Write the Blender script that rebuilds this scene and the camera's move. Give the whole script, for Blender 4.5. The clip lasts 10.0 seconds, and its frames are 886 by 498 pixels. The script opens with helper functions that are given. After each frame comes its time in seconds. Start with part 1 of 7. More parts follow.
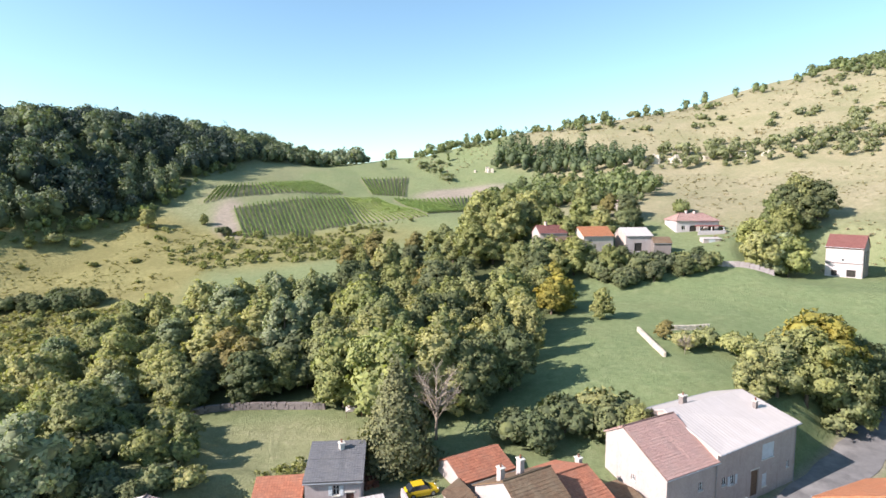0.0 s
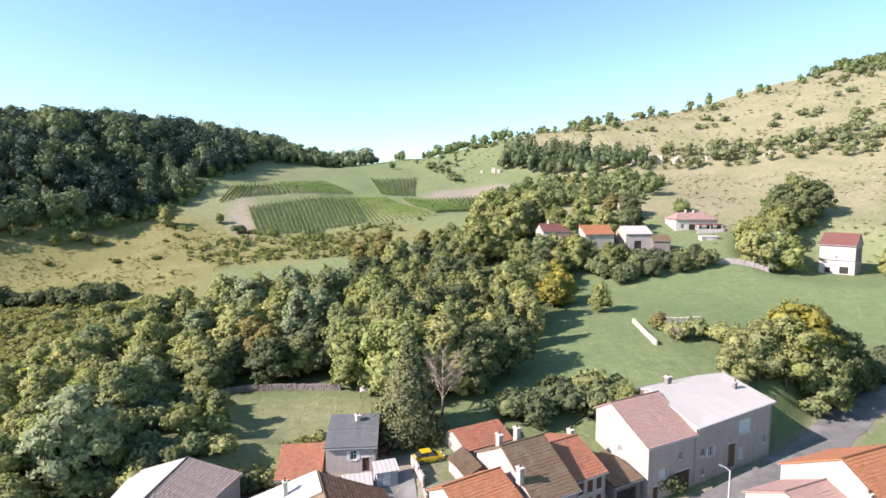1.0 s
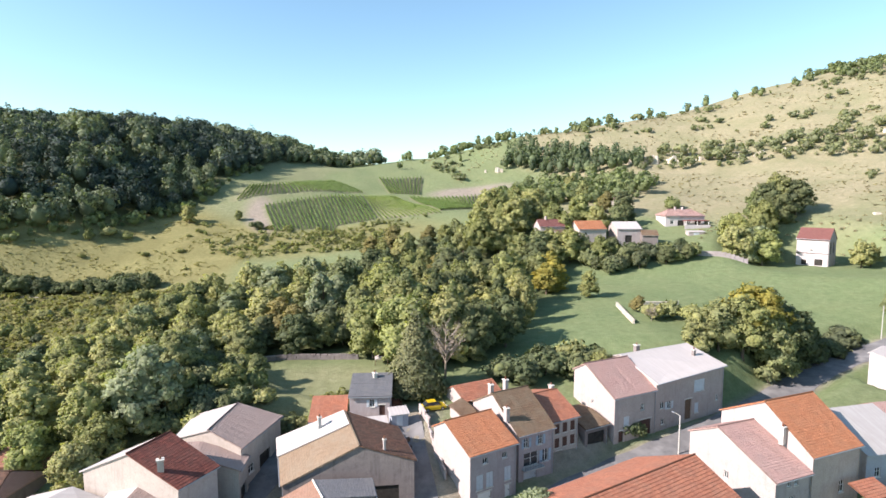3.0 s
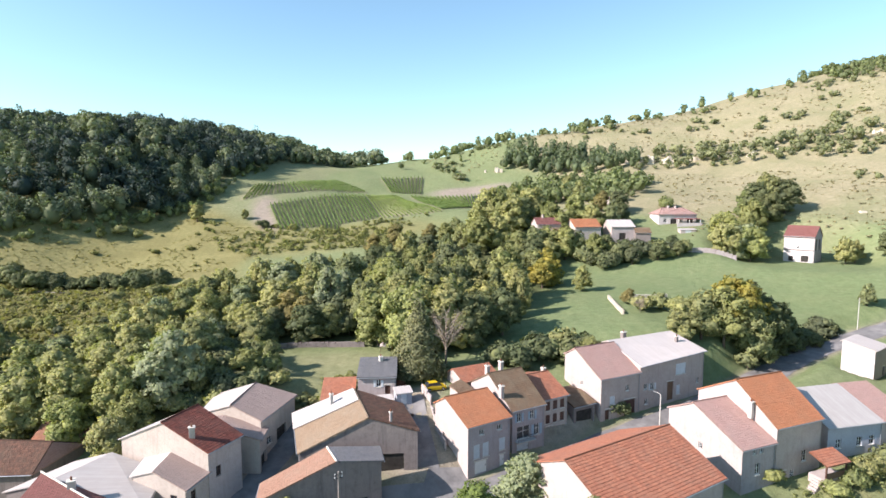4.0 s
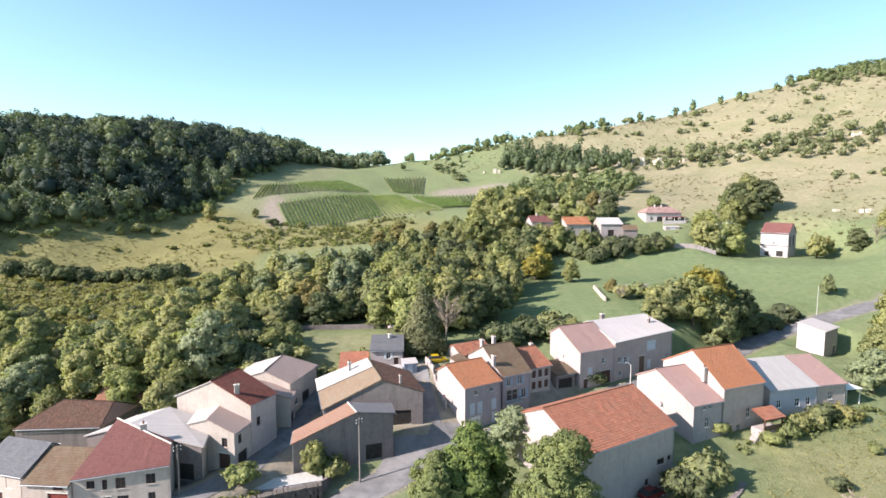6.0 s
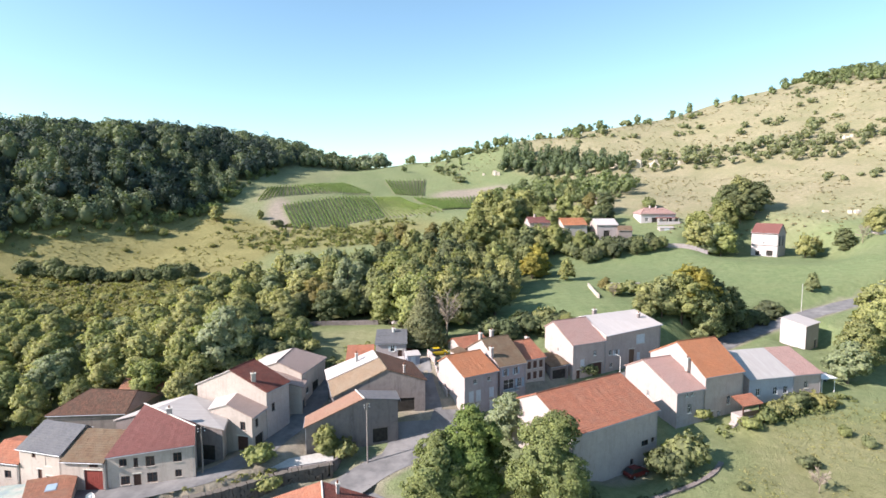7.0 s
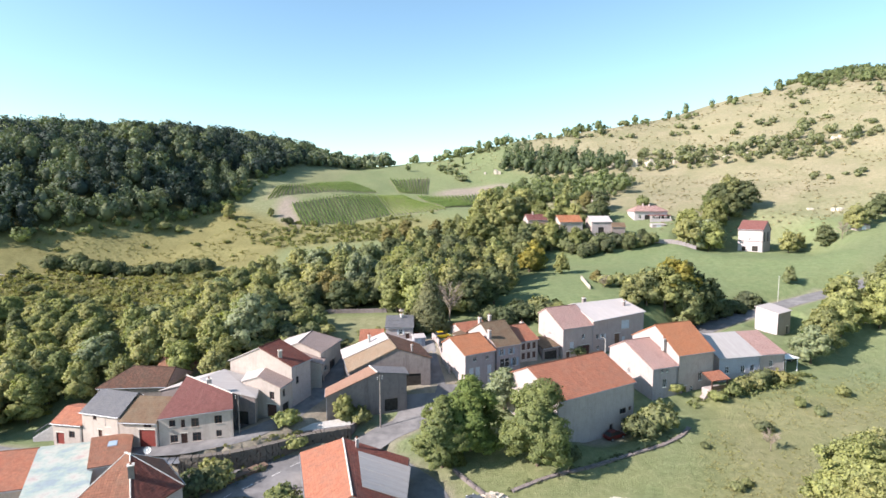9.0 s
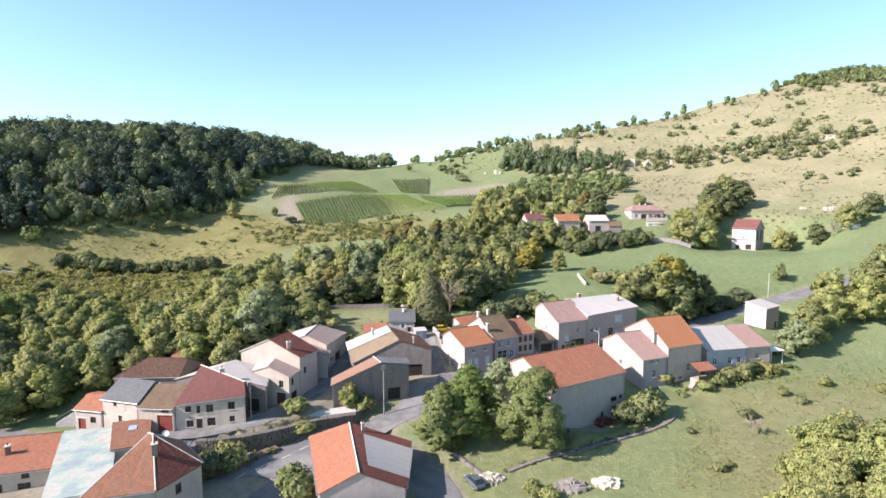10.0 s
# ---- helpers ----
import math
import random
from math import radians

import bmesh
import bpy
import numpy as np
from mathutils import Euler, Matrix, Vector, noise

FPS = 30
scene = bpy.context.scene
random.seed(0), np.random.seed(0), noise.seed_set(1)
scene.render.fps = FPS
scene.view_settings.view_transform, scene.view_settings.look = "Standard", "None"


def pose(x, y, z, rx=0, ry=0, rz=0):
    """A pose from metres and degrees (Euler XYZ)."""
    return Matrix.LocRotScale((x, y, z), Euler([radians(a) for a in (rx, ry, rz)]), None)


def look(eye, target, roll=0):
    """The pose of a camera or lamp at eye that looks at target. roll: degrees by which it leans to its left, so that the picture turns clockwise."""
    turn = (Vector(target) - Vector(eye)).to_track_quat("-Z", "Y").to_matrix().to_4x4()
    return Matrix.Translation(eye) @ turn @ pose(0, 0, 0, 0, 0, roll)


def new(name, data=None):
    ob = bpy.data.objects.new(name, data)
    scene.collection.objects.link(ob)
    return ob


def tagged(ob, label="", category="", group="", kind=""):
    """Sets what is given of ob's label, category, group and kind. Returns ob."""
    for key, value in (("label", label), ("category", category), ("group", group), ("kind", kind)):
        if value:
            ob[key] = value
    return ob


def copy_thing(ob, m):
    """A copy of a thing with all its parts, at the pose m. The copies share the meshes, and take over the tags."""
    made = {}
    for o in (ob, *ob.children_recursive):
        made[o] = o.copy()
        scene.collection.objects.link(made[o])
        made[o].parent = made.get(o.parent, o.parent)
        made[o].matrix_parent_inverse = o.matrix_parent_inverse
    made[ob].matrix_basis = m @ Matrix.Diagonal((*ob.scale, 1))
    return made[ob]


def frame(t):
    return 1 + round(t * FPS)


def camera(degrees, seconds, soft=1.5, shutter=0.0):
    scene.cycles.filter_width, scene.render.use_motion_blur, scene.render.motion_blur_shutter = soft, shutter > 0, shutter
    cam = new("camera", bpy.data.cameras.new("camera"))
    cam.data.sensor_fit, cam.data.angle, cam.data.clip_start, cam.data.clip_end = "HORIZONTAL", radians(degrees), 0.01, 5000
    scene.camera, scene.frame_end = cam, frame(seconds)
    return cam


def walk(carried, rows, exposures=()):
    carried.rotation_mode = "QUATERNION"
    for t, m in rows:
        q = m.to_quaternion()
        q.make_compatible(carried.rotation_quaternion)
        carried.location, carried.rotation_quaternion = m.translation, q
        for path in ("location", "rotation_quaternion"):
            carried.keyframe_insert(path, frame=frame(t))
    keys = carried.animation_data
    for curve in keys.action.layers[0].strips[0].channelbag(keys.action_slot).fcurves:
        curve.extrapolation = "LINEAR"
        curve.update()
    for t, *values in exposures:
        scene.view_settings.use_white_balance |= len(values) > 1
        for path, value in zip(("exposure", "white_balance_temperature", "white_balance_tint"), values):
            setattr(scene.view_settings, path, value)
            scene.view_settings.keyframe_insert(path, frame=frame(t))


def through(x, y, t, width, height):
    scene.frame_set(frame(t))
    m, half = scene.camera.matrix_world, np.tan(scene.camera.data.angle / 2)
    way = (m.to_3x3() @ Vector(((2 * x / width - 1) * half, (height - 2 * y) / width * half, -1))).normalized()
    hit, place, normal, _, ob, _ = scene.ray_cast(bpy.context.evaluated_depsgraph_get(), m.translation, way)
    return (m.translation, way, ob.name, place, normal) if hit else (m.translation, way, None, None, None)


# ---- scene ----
cam = camera(78.0, 10.0, soft=1.6)
PATH = [
    (0, (-1.08, 2.06, 36.385), (-1.11, 4.051, 36.186), 0.0),
    (0.5, (-0.898, -1.845, 36.274), (-0.941, 0.145, 36.075), 0.0),
    (1, (-0.697, -5.765, 36.161), (-0.755, -3.776, 35.963), 0.0),
    (1.5, (-0.426, -9.702, 35.996), (-0.491, -7.713, 35.798), 0.0),
    (2, (-0.094, -13.563, 35.837), (-0.175, -11.575, 35.639), 0.0),
    (2.5, (0.137, -17.475, 35.68), (0.057, -15.486, 35.481), 0.0),
    (4, (0.669, -29.178, 35.003), (0.586, -27.189, 34.805), 0.0),
    (4.5, (0.794, -33.038, 34.824), (0.71, -31.049, 34.627), 0.0),
    (5, (0.913, -36.87, 34.667), (0.83, -34.882, 34.47), 0.0),
    (5.5, (1.01, -40.617, 34.584), (0.927, -38.629, 34.386), -0.0),
    (7, (1.362, -51.286, 34.83), (1.277, -49.297, 34.639), -0.1),
    (7.5, (1.465, -54.716, 34.915), (1.375, -52.728, 34.724), -0.1),
    (8, (1.537, -58.054, 34.986), (1.445, -56.066, 34.791), -0.1),
    (8.5, (1.622, -61.202, 35.008), (1.529, -59.214, 34.811), -0.1),
    (9, (1.749, -64.179, 34.985), (1.655, -62.191, 34.787), -0.1),
    (9.5, (1.932, -67.046, 34.936), (1.836, -65.058, 34.737), -0.1),
    (10, (2.113, -69.801, 34.883), (2.016, -67.813, 34.684), -0.1),
]
walk(cam, [(t, look(eye, target, roll)) for t, eye, target, roll in PATH])

SUN_FROM = Vector((-0.92, -0.39, 0.0)).normalized()
SUN_UP = radians(33)

world = bpy.data.worlds.new("sky")
scene.world = world
world.use_nodes = True
wn, wl = world.node_tree.nodes, world.node_tree.links
sky = wn.new("ShaderNodeTexSky")
sky.sky_type, sky.sun_disc = "NISHITA", False
sky.sun_elevation = SUN_UP
sky.sun_rotation = math.atan2(SUN_FROM.x, SUN_FROM.y)
sky.altitude, sky.air_density, sky.dust_density, sky.ozone_density = 300, 1.0, 0.5, 0.5
wn["Background"].inputs["Strength"].default_value = 0.114
tint = wn.new("ShaderNodeMix")
tint.data_type, tint.blend_type = "RGBA", "MULTIPLY"
tint.inputs["Factor"].default_value = 1.0
tint.inputs[7].default_value = (0.88, 1.03, 1.03, 1)
wl.new(sky.outputs[0], tint.inputs[6])
wl.new(tint.outputs[2], wn["Background"].inputs["Color"])

sun_data = bpy.data.lights.new("sun", "SUN")
sun_data.energy, sun_data.angle, sun_data.color = 5.0, radians(0.53), (1.0, 0.885, 0.845)
sun = new("sun", sun_data)
to_sun = Vector((SUN_FROM.x * math.cos(SUN_UP), SUN_FROM.y * math.cos(SUN_UP), math.sin(SUN_UP)))
sun.matrix_world = look(to_sun * 300, (0, 0, 0))
scene.view_settings.exposure = 1.09

# ---- lie of the land ----
XS = np.array([-330.0, -210, -140, -80, -40, 0, 40, 85, 150, 330])
YS = np.array([-120.0, 10, 35, 62, 95, 150, 220, 310, 420, 700])
LAND = np.array([
    [-14, -14, -13, -12, -12, -12, -11, -9, -6, 5],
    [-8, -12, -14, -12, -9.6, -10, -9, -8.5, -7, 4],
    [-4, -11, -13, -11, -7.2, -7, -7.5, -6, -3, 12],
    [0, -9, -10, -5, -1, 0, -3.5, -4, 2, 22],
    [14, -2, -7, -2, 1.5, 3.0, 6, 2, 11, 38],
    [30, 4, -3, 3, 5, 6, 8, 10.4, 17, 60],
    [60, 41, 15, 15, 16, 19, 24, 27, 33, 80],
    [74, 72, 50, 40, 36, 34, 38, 49, 60, 106],
    [78, 78, 67, 58.5, 62, 69.5, 79, 86, 96, 133],
    [60, 60, 60, 60, 55, 55, 70, 85, 100, 110]])


def pchip(xk, yk, x):
    """Shape-keeping cubic through the knots xk, along the first axis of yk."""
    d = np.diff(yk, axis=0) / np.diff(xk)[:, None]
    m = np.zeros_like(yk)
    both = d[:-1] * d[1:] > 0
    m[1:-1] = np.where(both, 2 * d[:-1] * d[1:] / np.where(both, d[:-1] + d[1:], 1), 0)
    x = np.clip(x, xk[0], xk[-1])
    i = np.clip(np.searchsorted(xk, x) - 1, 0, len(xk) - 2)
    h = (xk[i + 1] - xk[i])
    s = ((x - xk[i]) / h)[:, None]
    h = h[:, None]
    return ((1 + 2 * s) * (1 - s) ** 2 * yk[i] + s * (1 - s) ** 2 * h * m[i]
            + s * s * (3 - 2 * s) * yk[i + 1] + s * s * (s - 1) * h * m[i + 1])


# roads: points of the middle line, x y z, and half the width
ROADS = {
    "street": ([(-30, 2, -10.6), (-24, 15, -10), (-17, 27, -8.8), (-8, 35.5, -7.2), (3, 42, -5.8), (14, 49.5, -5.2), (27, 59, -4.6),
                (45, 69.5, -3.2), (62, 83, -2.4), (76, 95, -1.5), (92, 102.2, 0.8), (112, 109, 4.0), (140, 118, 9.0), (180, 134, 16)], 3.1),
    "branch": ([(-18, 26, -8.9), (-8, 19, -9.8), (-3, 11, -10.3), (-1, 2, -10.8), (0, -18, -11.2), (2, -60, -12), (5, -150, -13)], 3.4),
    "west_road": ([(-22, 19, -9.7), (-33, 17.5, -9.7), (-44, 14.5, -9.8), (-58, 19, -9.6), (-85, 24, -11), (-130, 36, -13)], 4.2),
    "alley": ([(-66, 19.6, -7.6), (-56, 19.6, -7.2), (-49, 19.8, -6.9), (-43, 21.0, -6.6), (-36.2, 24.5, -6.2), (-32, 31, -6.1), (-29, 40, -5.6), (-27.5, 50, -4.2), (-26.5, 60, -2.4)], 2.1),
}


def along(points, step=1.0):
    """Points of a rounded line through the given ones, a step apart."""
    p = np.array(points, float)
    for _ in range(3):
        a, b = p[:-1] * 0.75 + p[1:] * 0.25, p[:-1] * 0.25 + p[1:] * 0.75
        p = np.concatenate([p[:1], np.stack([a, b], 1).reshape(-1, p.shape[1]), p[-1:]])
    s = np.r_[0, np.cumsum(np.linalg.norm(np.diff(p[:, :2], axis=0), axis=1))]
    t = np.linspace(0, s[-1], max(2, int(s[-1] / step)))
    return np.stack([np.interp(t, s, p[:, k]) for k in range(p.shape[1])], 1)


LINES = {name: (along(pts), half) for name, (pts, half) in ROADS.items()}
# level yards and terraces: x, y, z, radius
YARDS = [(-15, 62, 0.6, 8), (-4, 62, 0.9, 5), (26, 33, -9.0, 6), (47, 41, -7.2, 5), (85.5, 87.5, -3.2, 8),
         (121, 168, 10.8, 27), (-31, 62, 1.4, 8), (-45, 72, 2.6, 10)]


def land(x, y):
    """Height of the ground at the places x, y (arrays), with roads and yards worked in."""
    x, y = np.atleast_1d(np.asarray(x, float)).ravel(), np.atleast_1d(np.asarray(y, float)).ravel()
    cols = pchip(YS, LAND, y)                       # n x 10
    d = np.diff(cols, axis=1) / np.diff(XS)
    m = np.zeros_like(cols)
    both = d[:, :-1] * d[:, 1:] > 0
    m[:, 1:-1] = np.where(both, 2 * d[:, :-1] * d[:, 1:] / np.where(both, d[:, :-1] + d[:, 1:], 1), 0)
    xc = np.clip(x, XS[0], XS[-1])
    i = np.clip(np.searchsorted(XS, xc) - 1, 0, len(XS) - 2)
    n = np.arange(len(x))
    h = XS[i + 1] - XS[i]
    s = (xc - XS[i]) / h
    z = ((1 + 2 * s) * (1 - s) ** 2 * cols[n, i] + s * (1 - s) ** 2 * h * m[n, i]
         + s * s * (3 - 2 * s) * cols[n, i + 1] + s * s * (s - 1) * h * m[n, i + 1])
    far = np.clip(np.hypot(x, y - 40) / 150 - 0.6, 0, 1)
    z = z + far * (1.3 * np.sin(x / 23 + y / 31) * np.sin(y / 19 - x / 41) + 0.5 * np.sin(x / 7.3 + 1) * np.sin(y / 9.1))
    z = z + 0.12 * np.sin(x / 2.9 + 0.7 * np.sin(y / 5)) * np.sin(y / 3.7)
    for px, py, pz, r in YARDS:
        w = 1 - np.clip((np.hypot(x - px, y - py) - r * 0.7) / (r * 0.6), 0, 1)
        w = w * w * (3 - 2 * w)
        z = z * (1 - w) + pz * w
    best, zr = np.full(len(x), 1e9), np.zeros(len(x))
    near = (np.abs(x) < 190) & (y < 175) & (y > -80)
    if near.any():
        xn, yn = x[near], y[near]
        bn, zn = np.full(len(xn), 1e9), np.zeros(len(xn))
        for line, half in LINES.values():
            for k in range(0, len(line), 1):
                dd = np.hypot(xn - line[k, 0], yn - line[k, 1]) - half
                hit = dd < bn
                bn[hit], zn[hit] = dd[hit], line[k, 2]
        best[near], zr[near] = bn, zn
    w = 1 - np.clip((best - 0.6) / 5.0, 0, 1)
    w = w * w * (3 - 2 * w)
    return z * (1 - w) + (zr - 0.06) * w


def land1(x, y):
    return float(land(x, y)[0])


# the vineyard plots: four corners each, the rows run from the first side to the third
PLOTS = [[(-105.8, 262.6), (-61.1, 300.8), (-43.7, 253.1), (-89.8, 232.9)], [(-60.1, 301.0), (-41.9, 304.6), (-11.1, 259.4), (-42.6, 252.0)],
         [(-122, 286), (-84, 325), (-60.5, 309), (-122, 265.5)], [(-57.7, 340.9), (-28.1, 347.1), (-26.9, 312), (-46.1, 313)],
         [(-33.9, 305.3), (16.6, 307.7), (11.0, 280), (-12.8, 263.7)], [(-71, 243), (-62.9, 244), (-59.8, 228.6), (-66.1, 225.6)]]

# ---- materials ----
class Nodes:
    """A small helper to write node materials."""

    def __init__(self, name):
        self.mat = bpy.data.materials.new(name)
        self.mat.use_nodes = True
        self.t = self.mat.node_tree
        self.bsdf = self.t.nodes["Principled BSDF"]
        self.coord = self.t.nodes.new("ShaderNodeTexCoord")

    def n(self, kind, **values):
        node = self.t.nodes.new("ShaderNode" + kind)
        for key, v in values.items():
            node.inputs[key.replace("_", " ")].default_value = v
        return node

    def link(self, a, b):
        self.t.links.new(a, b)

    def noise(self, scale, detail=4.0, rough=0.6, vec=None):
        node = self.n("TexNoise", Scale=scale, Detail=detail, Roughness=rough)
        self.link(vec or self.coord.outputs["Object"], node.inputs["Vector"])
        return node.outputs["Fac"]

    def ramp(self, fac, stops):
        node = self.t.nodes.new("ShaderNodeValToRGB")
        el = node.color_ramp.elements
        while len(el) < len(stops):
            el.new(0.5)
        for e, (pos, col) in zip(el, stops):
            e.position, e.color = pos, (*col, 1)
        self.link(fac, node.inputs["Fac"])
        return node.outputs["Color"]

    def mix(self, fac, a, b, kind="MIX"):
        node = self.t.nodes.new("ShaderNodeMix")
        node.data_type, node.blend_type = "RGBA", kind
        for sock, v in ((node.inputs["Factor"], fac), (node.inputs[6], a), (node.inputs[7], b)):
            if isinstance(v, (int, float)):
                sock.default_value = v
            elif isinstance(v, tuple):
                sock.default_value = (*v, 1) if len(v) == 3 else v
            else:
                self.link(v, sock)
        return node.outputs[2]

    def math(self, op, a, b=0.0, clamp=False):
        node = self.t.nodes.new("ShaderNodeMath")
        node.operation, node.use_clamp = op, clamp
        for sock, v in zip(node.inputs, (a, b)):
            if isinstance(v, (int, float)):
                sock.default_value = v
            else:
                self.link(v, sock)
        return node.outputs[0]

    def bump(self, height, strength, dist):
        node = self.n("Bump", Strength=strength, Distance=dist)
        self.link(height, node.inputs["Height"])
        self.link(node.outputs[0], self.bsdf.inputs["Normal"])

    def done(self, color, rough=0.8, metal=0.0, spec=0.3):
        if isinstance(color, tuple):
            self.bsdf.inputs["Base Color"].default_value = (*color, 1)
        else:
            self.link(color, self.bsdf.inputs["Base Color"])
        self.bsdf.inputs["Roughness"].default_value = rough
        self.bsdf.inputs["Metallic"].default_value = metal
        self.bsdf.inputs["Specular IOR Level"].default_value = spec
        return self.mat


def mul(c, k):
    return tuple(min(1.0, v * k) for v in c)


def plaster(name, col, dirt=(0.25, 0.22, 0.18), amount=0.5):
    """Weathered render on a house wall, with blotches and fine grain."""
    m = Nodes(name)
    big = m.ramp(m.noise(0.35, 6, 0.7), [(0.38, mul(col, 0.86)), (0.6, col), (0.8, mul(col, 1.08))])
    stain = m.ramp(m.noise(1.3, 8, 0.75), [(0.5, (0, 0, 0)), (0.72, (amount, amount, amount))])
    c = m.mix(stain, big, dirt)
    c = m.mix(0.35, c, m.ramp(m.noise(7, 4), [(0.3, mul(col, 0.6)), (0.7, mul(col, 1.15))]))
    runs = m.n("Mapping")
    runs.inputs["Scale"].default_value = (1.4, 1.4, 0.16)
    m.link(m.coord.outputs["Object"], runs.inputs["Vector"])
    c = m.mix(m.ramp(m.noise(1.0, 6, 0.7, runs.outputs[0]), [(0.5, (0, 0, 0)), (0.75, (amount * 0.7,) * 3)]), c, mul(dirt, 0.8))
    m.bump(m.noise(6, 5), 0.5, 0.05)
    return m.done(c, 0.9, spec=0.15)


def tiles(name, col, alt, lichen=(0.25, 0.24, 0.2), age=0.5, w=0.24, h=0.36, depth=0.05):
    """Clay tiles on a roof slope; the texture runs in metres along the eave and up the slope."""
    m = Nodes(name)
    uv = m.coord.outputs["UV"]
    brick = m.n("TexBrick", Scale=1.0, Mortar_Size=0.012, Mortar_Smooth=0.2, Bias=0.0, Brick_Width=w, Row_Height=h)
    brick.inputs["Color1"].default_value = (*col, 1)
    brick.inputs["Color2"].default_value = (*alt, 1)
    brick.inputs["Mortar"].default_value = (*mul(col, 0.35), 1)
    brick.offset = 0.0
    m.link(uv, brick.inputs["Vector"])
    blotch = m.ramp(m.noise(0.5, 7, 0.7), [(0.42, (0, 0, 0)), (0.7, (age, age, age))])
    c = m.mix(blotch, brick.outputs["Color"], lichen)
    spots = m.ramp(m.noise(3.5, 6, 0.8), [(0.55, (0, 0, 0)), (0.75, (age * 0.8,) * 3)])
    c = m.mix(spots, c, mul(lichen, 0.7))
    wave = m.n("TexWave", Scale=1.0 / w * 0.5, Distortion=0.4, Detail=1.0)
    wave.bands_direction = "X"
    m.link(uv, wave.inputs["Vector"])
    hgt = m.math("ADD", m.math("MULTIPLY", wave.outputs["Fac"], 0.6), m.math("MULTIPLY", brick.outputs["Fac"], -0.6))
    m.bump(m.math("ADD", hgt, m.math("MULTIPLY", m.noise(2.0), 0.5)), 0.6, depth)
    return m.done(c, 0.85, spec=0.2)


def plain(name, col, rough=0.7, metal=0.0, vary=0.2, scale=2.0, spec=0.3):
    m = Nodes(name)
    c = m.ramp(m.noise(scale, 6, 0.7), [(0.3, mul(col, 1 - vary)), (0.7, mul(col, 1 + vary))])
    return m.done(c, rough, metal, spec)


def sheet(name, col, alt, pitch=0.9, rough=0.55, ribs=0.4):
    """Corrugated or seamed sheets with streaks running down the slope."""
    m = Nodes(name)
    uv = m.coord.outputs["UV"]
    sep = m.n("Mapping")
    sep.inputs["Scale"].default_value = (1.6, 0.12, 1)
    m.link(uv, sep.inputs["Vector"])
    streak = m.noise(1.2, 6, 0.7, sep.outputs[0])
    c = m.ramp(streak, [(0.3, alt), (0.65, col)])
    c = m.mix(m.ramp(m.noise(0.6, 5), [(0.45, (0, 0, 0)), (0.75, (0.6, 0.6, 0.6))]), c, alt)
    wave = m.n("TexWave", Scale=0.5 / pitch, Distortion=0.0)
    wave.bands_direction = "X"
    m.link(uv, wave.inputs["Vector"])
    m.bump(wave.outputs["Fac"], ribs, 0.05)
    return m.done(c, rough, spec=0.4)


def leaves(name, cols, through=0.25, drift=0.45, warm=(1.3, 1.14, 0.75)):
    """Foliage: the hue changes from plant to plant, in drifts and from clump to clump."""
    m = Nodes(name)
    obj, geo = m.n("ObjectInfo"), m.n("NewGeometry")
    base = m.ramp(obj.outputs["Random"], [(k / (len(cols) - 1), c) for k, c in enumerate(cols)])
    clump = m.ramp(geo.outputs["Random Per Island"], [(0.0, (0.66, 0.68, 0.70)), (0.5, (0.98, 0.98, 0.95)), (1.0, (1.28, 1.26, 1.08))])
    c = m.mix(1.0, base, clump, "MULTIPLY")
    c = m.mix(m.ramp(m.noise(drift, 3), [(0.4, (0, 0, 0)), (0.7, (0.5, 0.5, 0.5))]), c, m.mix(1.0, c, warm, "MULTIPLY"))
    m.done(c, 0.7, spec=0.12)
    tr = m.n("BsdfTranslucent")
    m.link(m.mix(1.0, c, (1.1, 1.25, 0.6), "MULTIPLY"), tr.inputs["Color"])
    mixer = m.n("MixShader", Fac=through)
    m.link(m.bsdf.outputs[0], mixer.inputs[1])
    m.link(tr.outputs[0], mixer.inputs[2])
    m.link(mixer.outputs[0], m.t.nodes["Material Output"].inputs["Surface"])
    return m.mat


M = {}
# same houses: white on sunlit walls, grey and beige carry the shade on others
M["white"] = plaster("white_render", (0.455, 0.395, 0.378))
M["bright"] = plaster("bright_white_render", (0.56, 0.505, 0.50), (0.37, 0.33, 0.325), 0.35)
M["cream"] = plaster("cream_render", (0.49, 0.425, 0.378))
M["grey"] = plaster("grey_and_shaded_render", (0.412, 0.360, 0.355), (0.227, 0.158, 0.154))
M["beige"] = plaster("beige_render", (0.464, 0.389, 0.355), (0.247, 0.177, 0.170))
M["stone"] = plaster("rubble_stone", (0.235, 0.202, 0.192), (0.105, 0.092, 0.092), 0.9)
M["blue_grey"] = plaster("pale_blue_and_shaded_render", (0.402, 0.414, 0.466), (0.309, 0.295, 0.318))
M["orange"] = tiles("new_orange_tiles", (0.49, 0.205, 0.105), (0.40, 0.155, 0.078), (0.26, 0.16, 0.1), 0.35)
M["rust"] = tiles("rust_tiles", (0.43, 0.175, 0.105), (0.32, 0.125, 0.078), (0.24, 0.15, 0.11), 0.5, 0.34, 0.42)
M["old_rust"] = tiles("brown_rust_tiles", (0.33, 0.15, 0.095), (0.25, 0.115, 0.075), (0.23, 0.16, 0.115), 0.55, 0.34, 0.42)
M["red"] = tiles("dark_red_tiles", (0.23, 0.075, 0.055), (0.14, 0.05, 0.04), (0.16, 0.1, 0.08), 0.4, 0.3, 0.42, 0.09)
M["maroon"] = tiles("maroon_tiles", (0.205, 0.088, 0.078), (0.165, 0.070, 0.062), (0.16, 0.09, 0.08), 0.25, 0.34, 0.4)
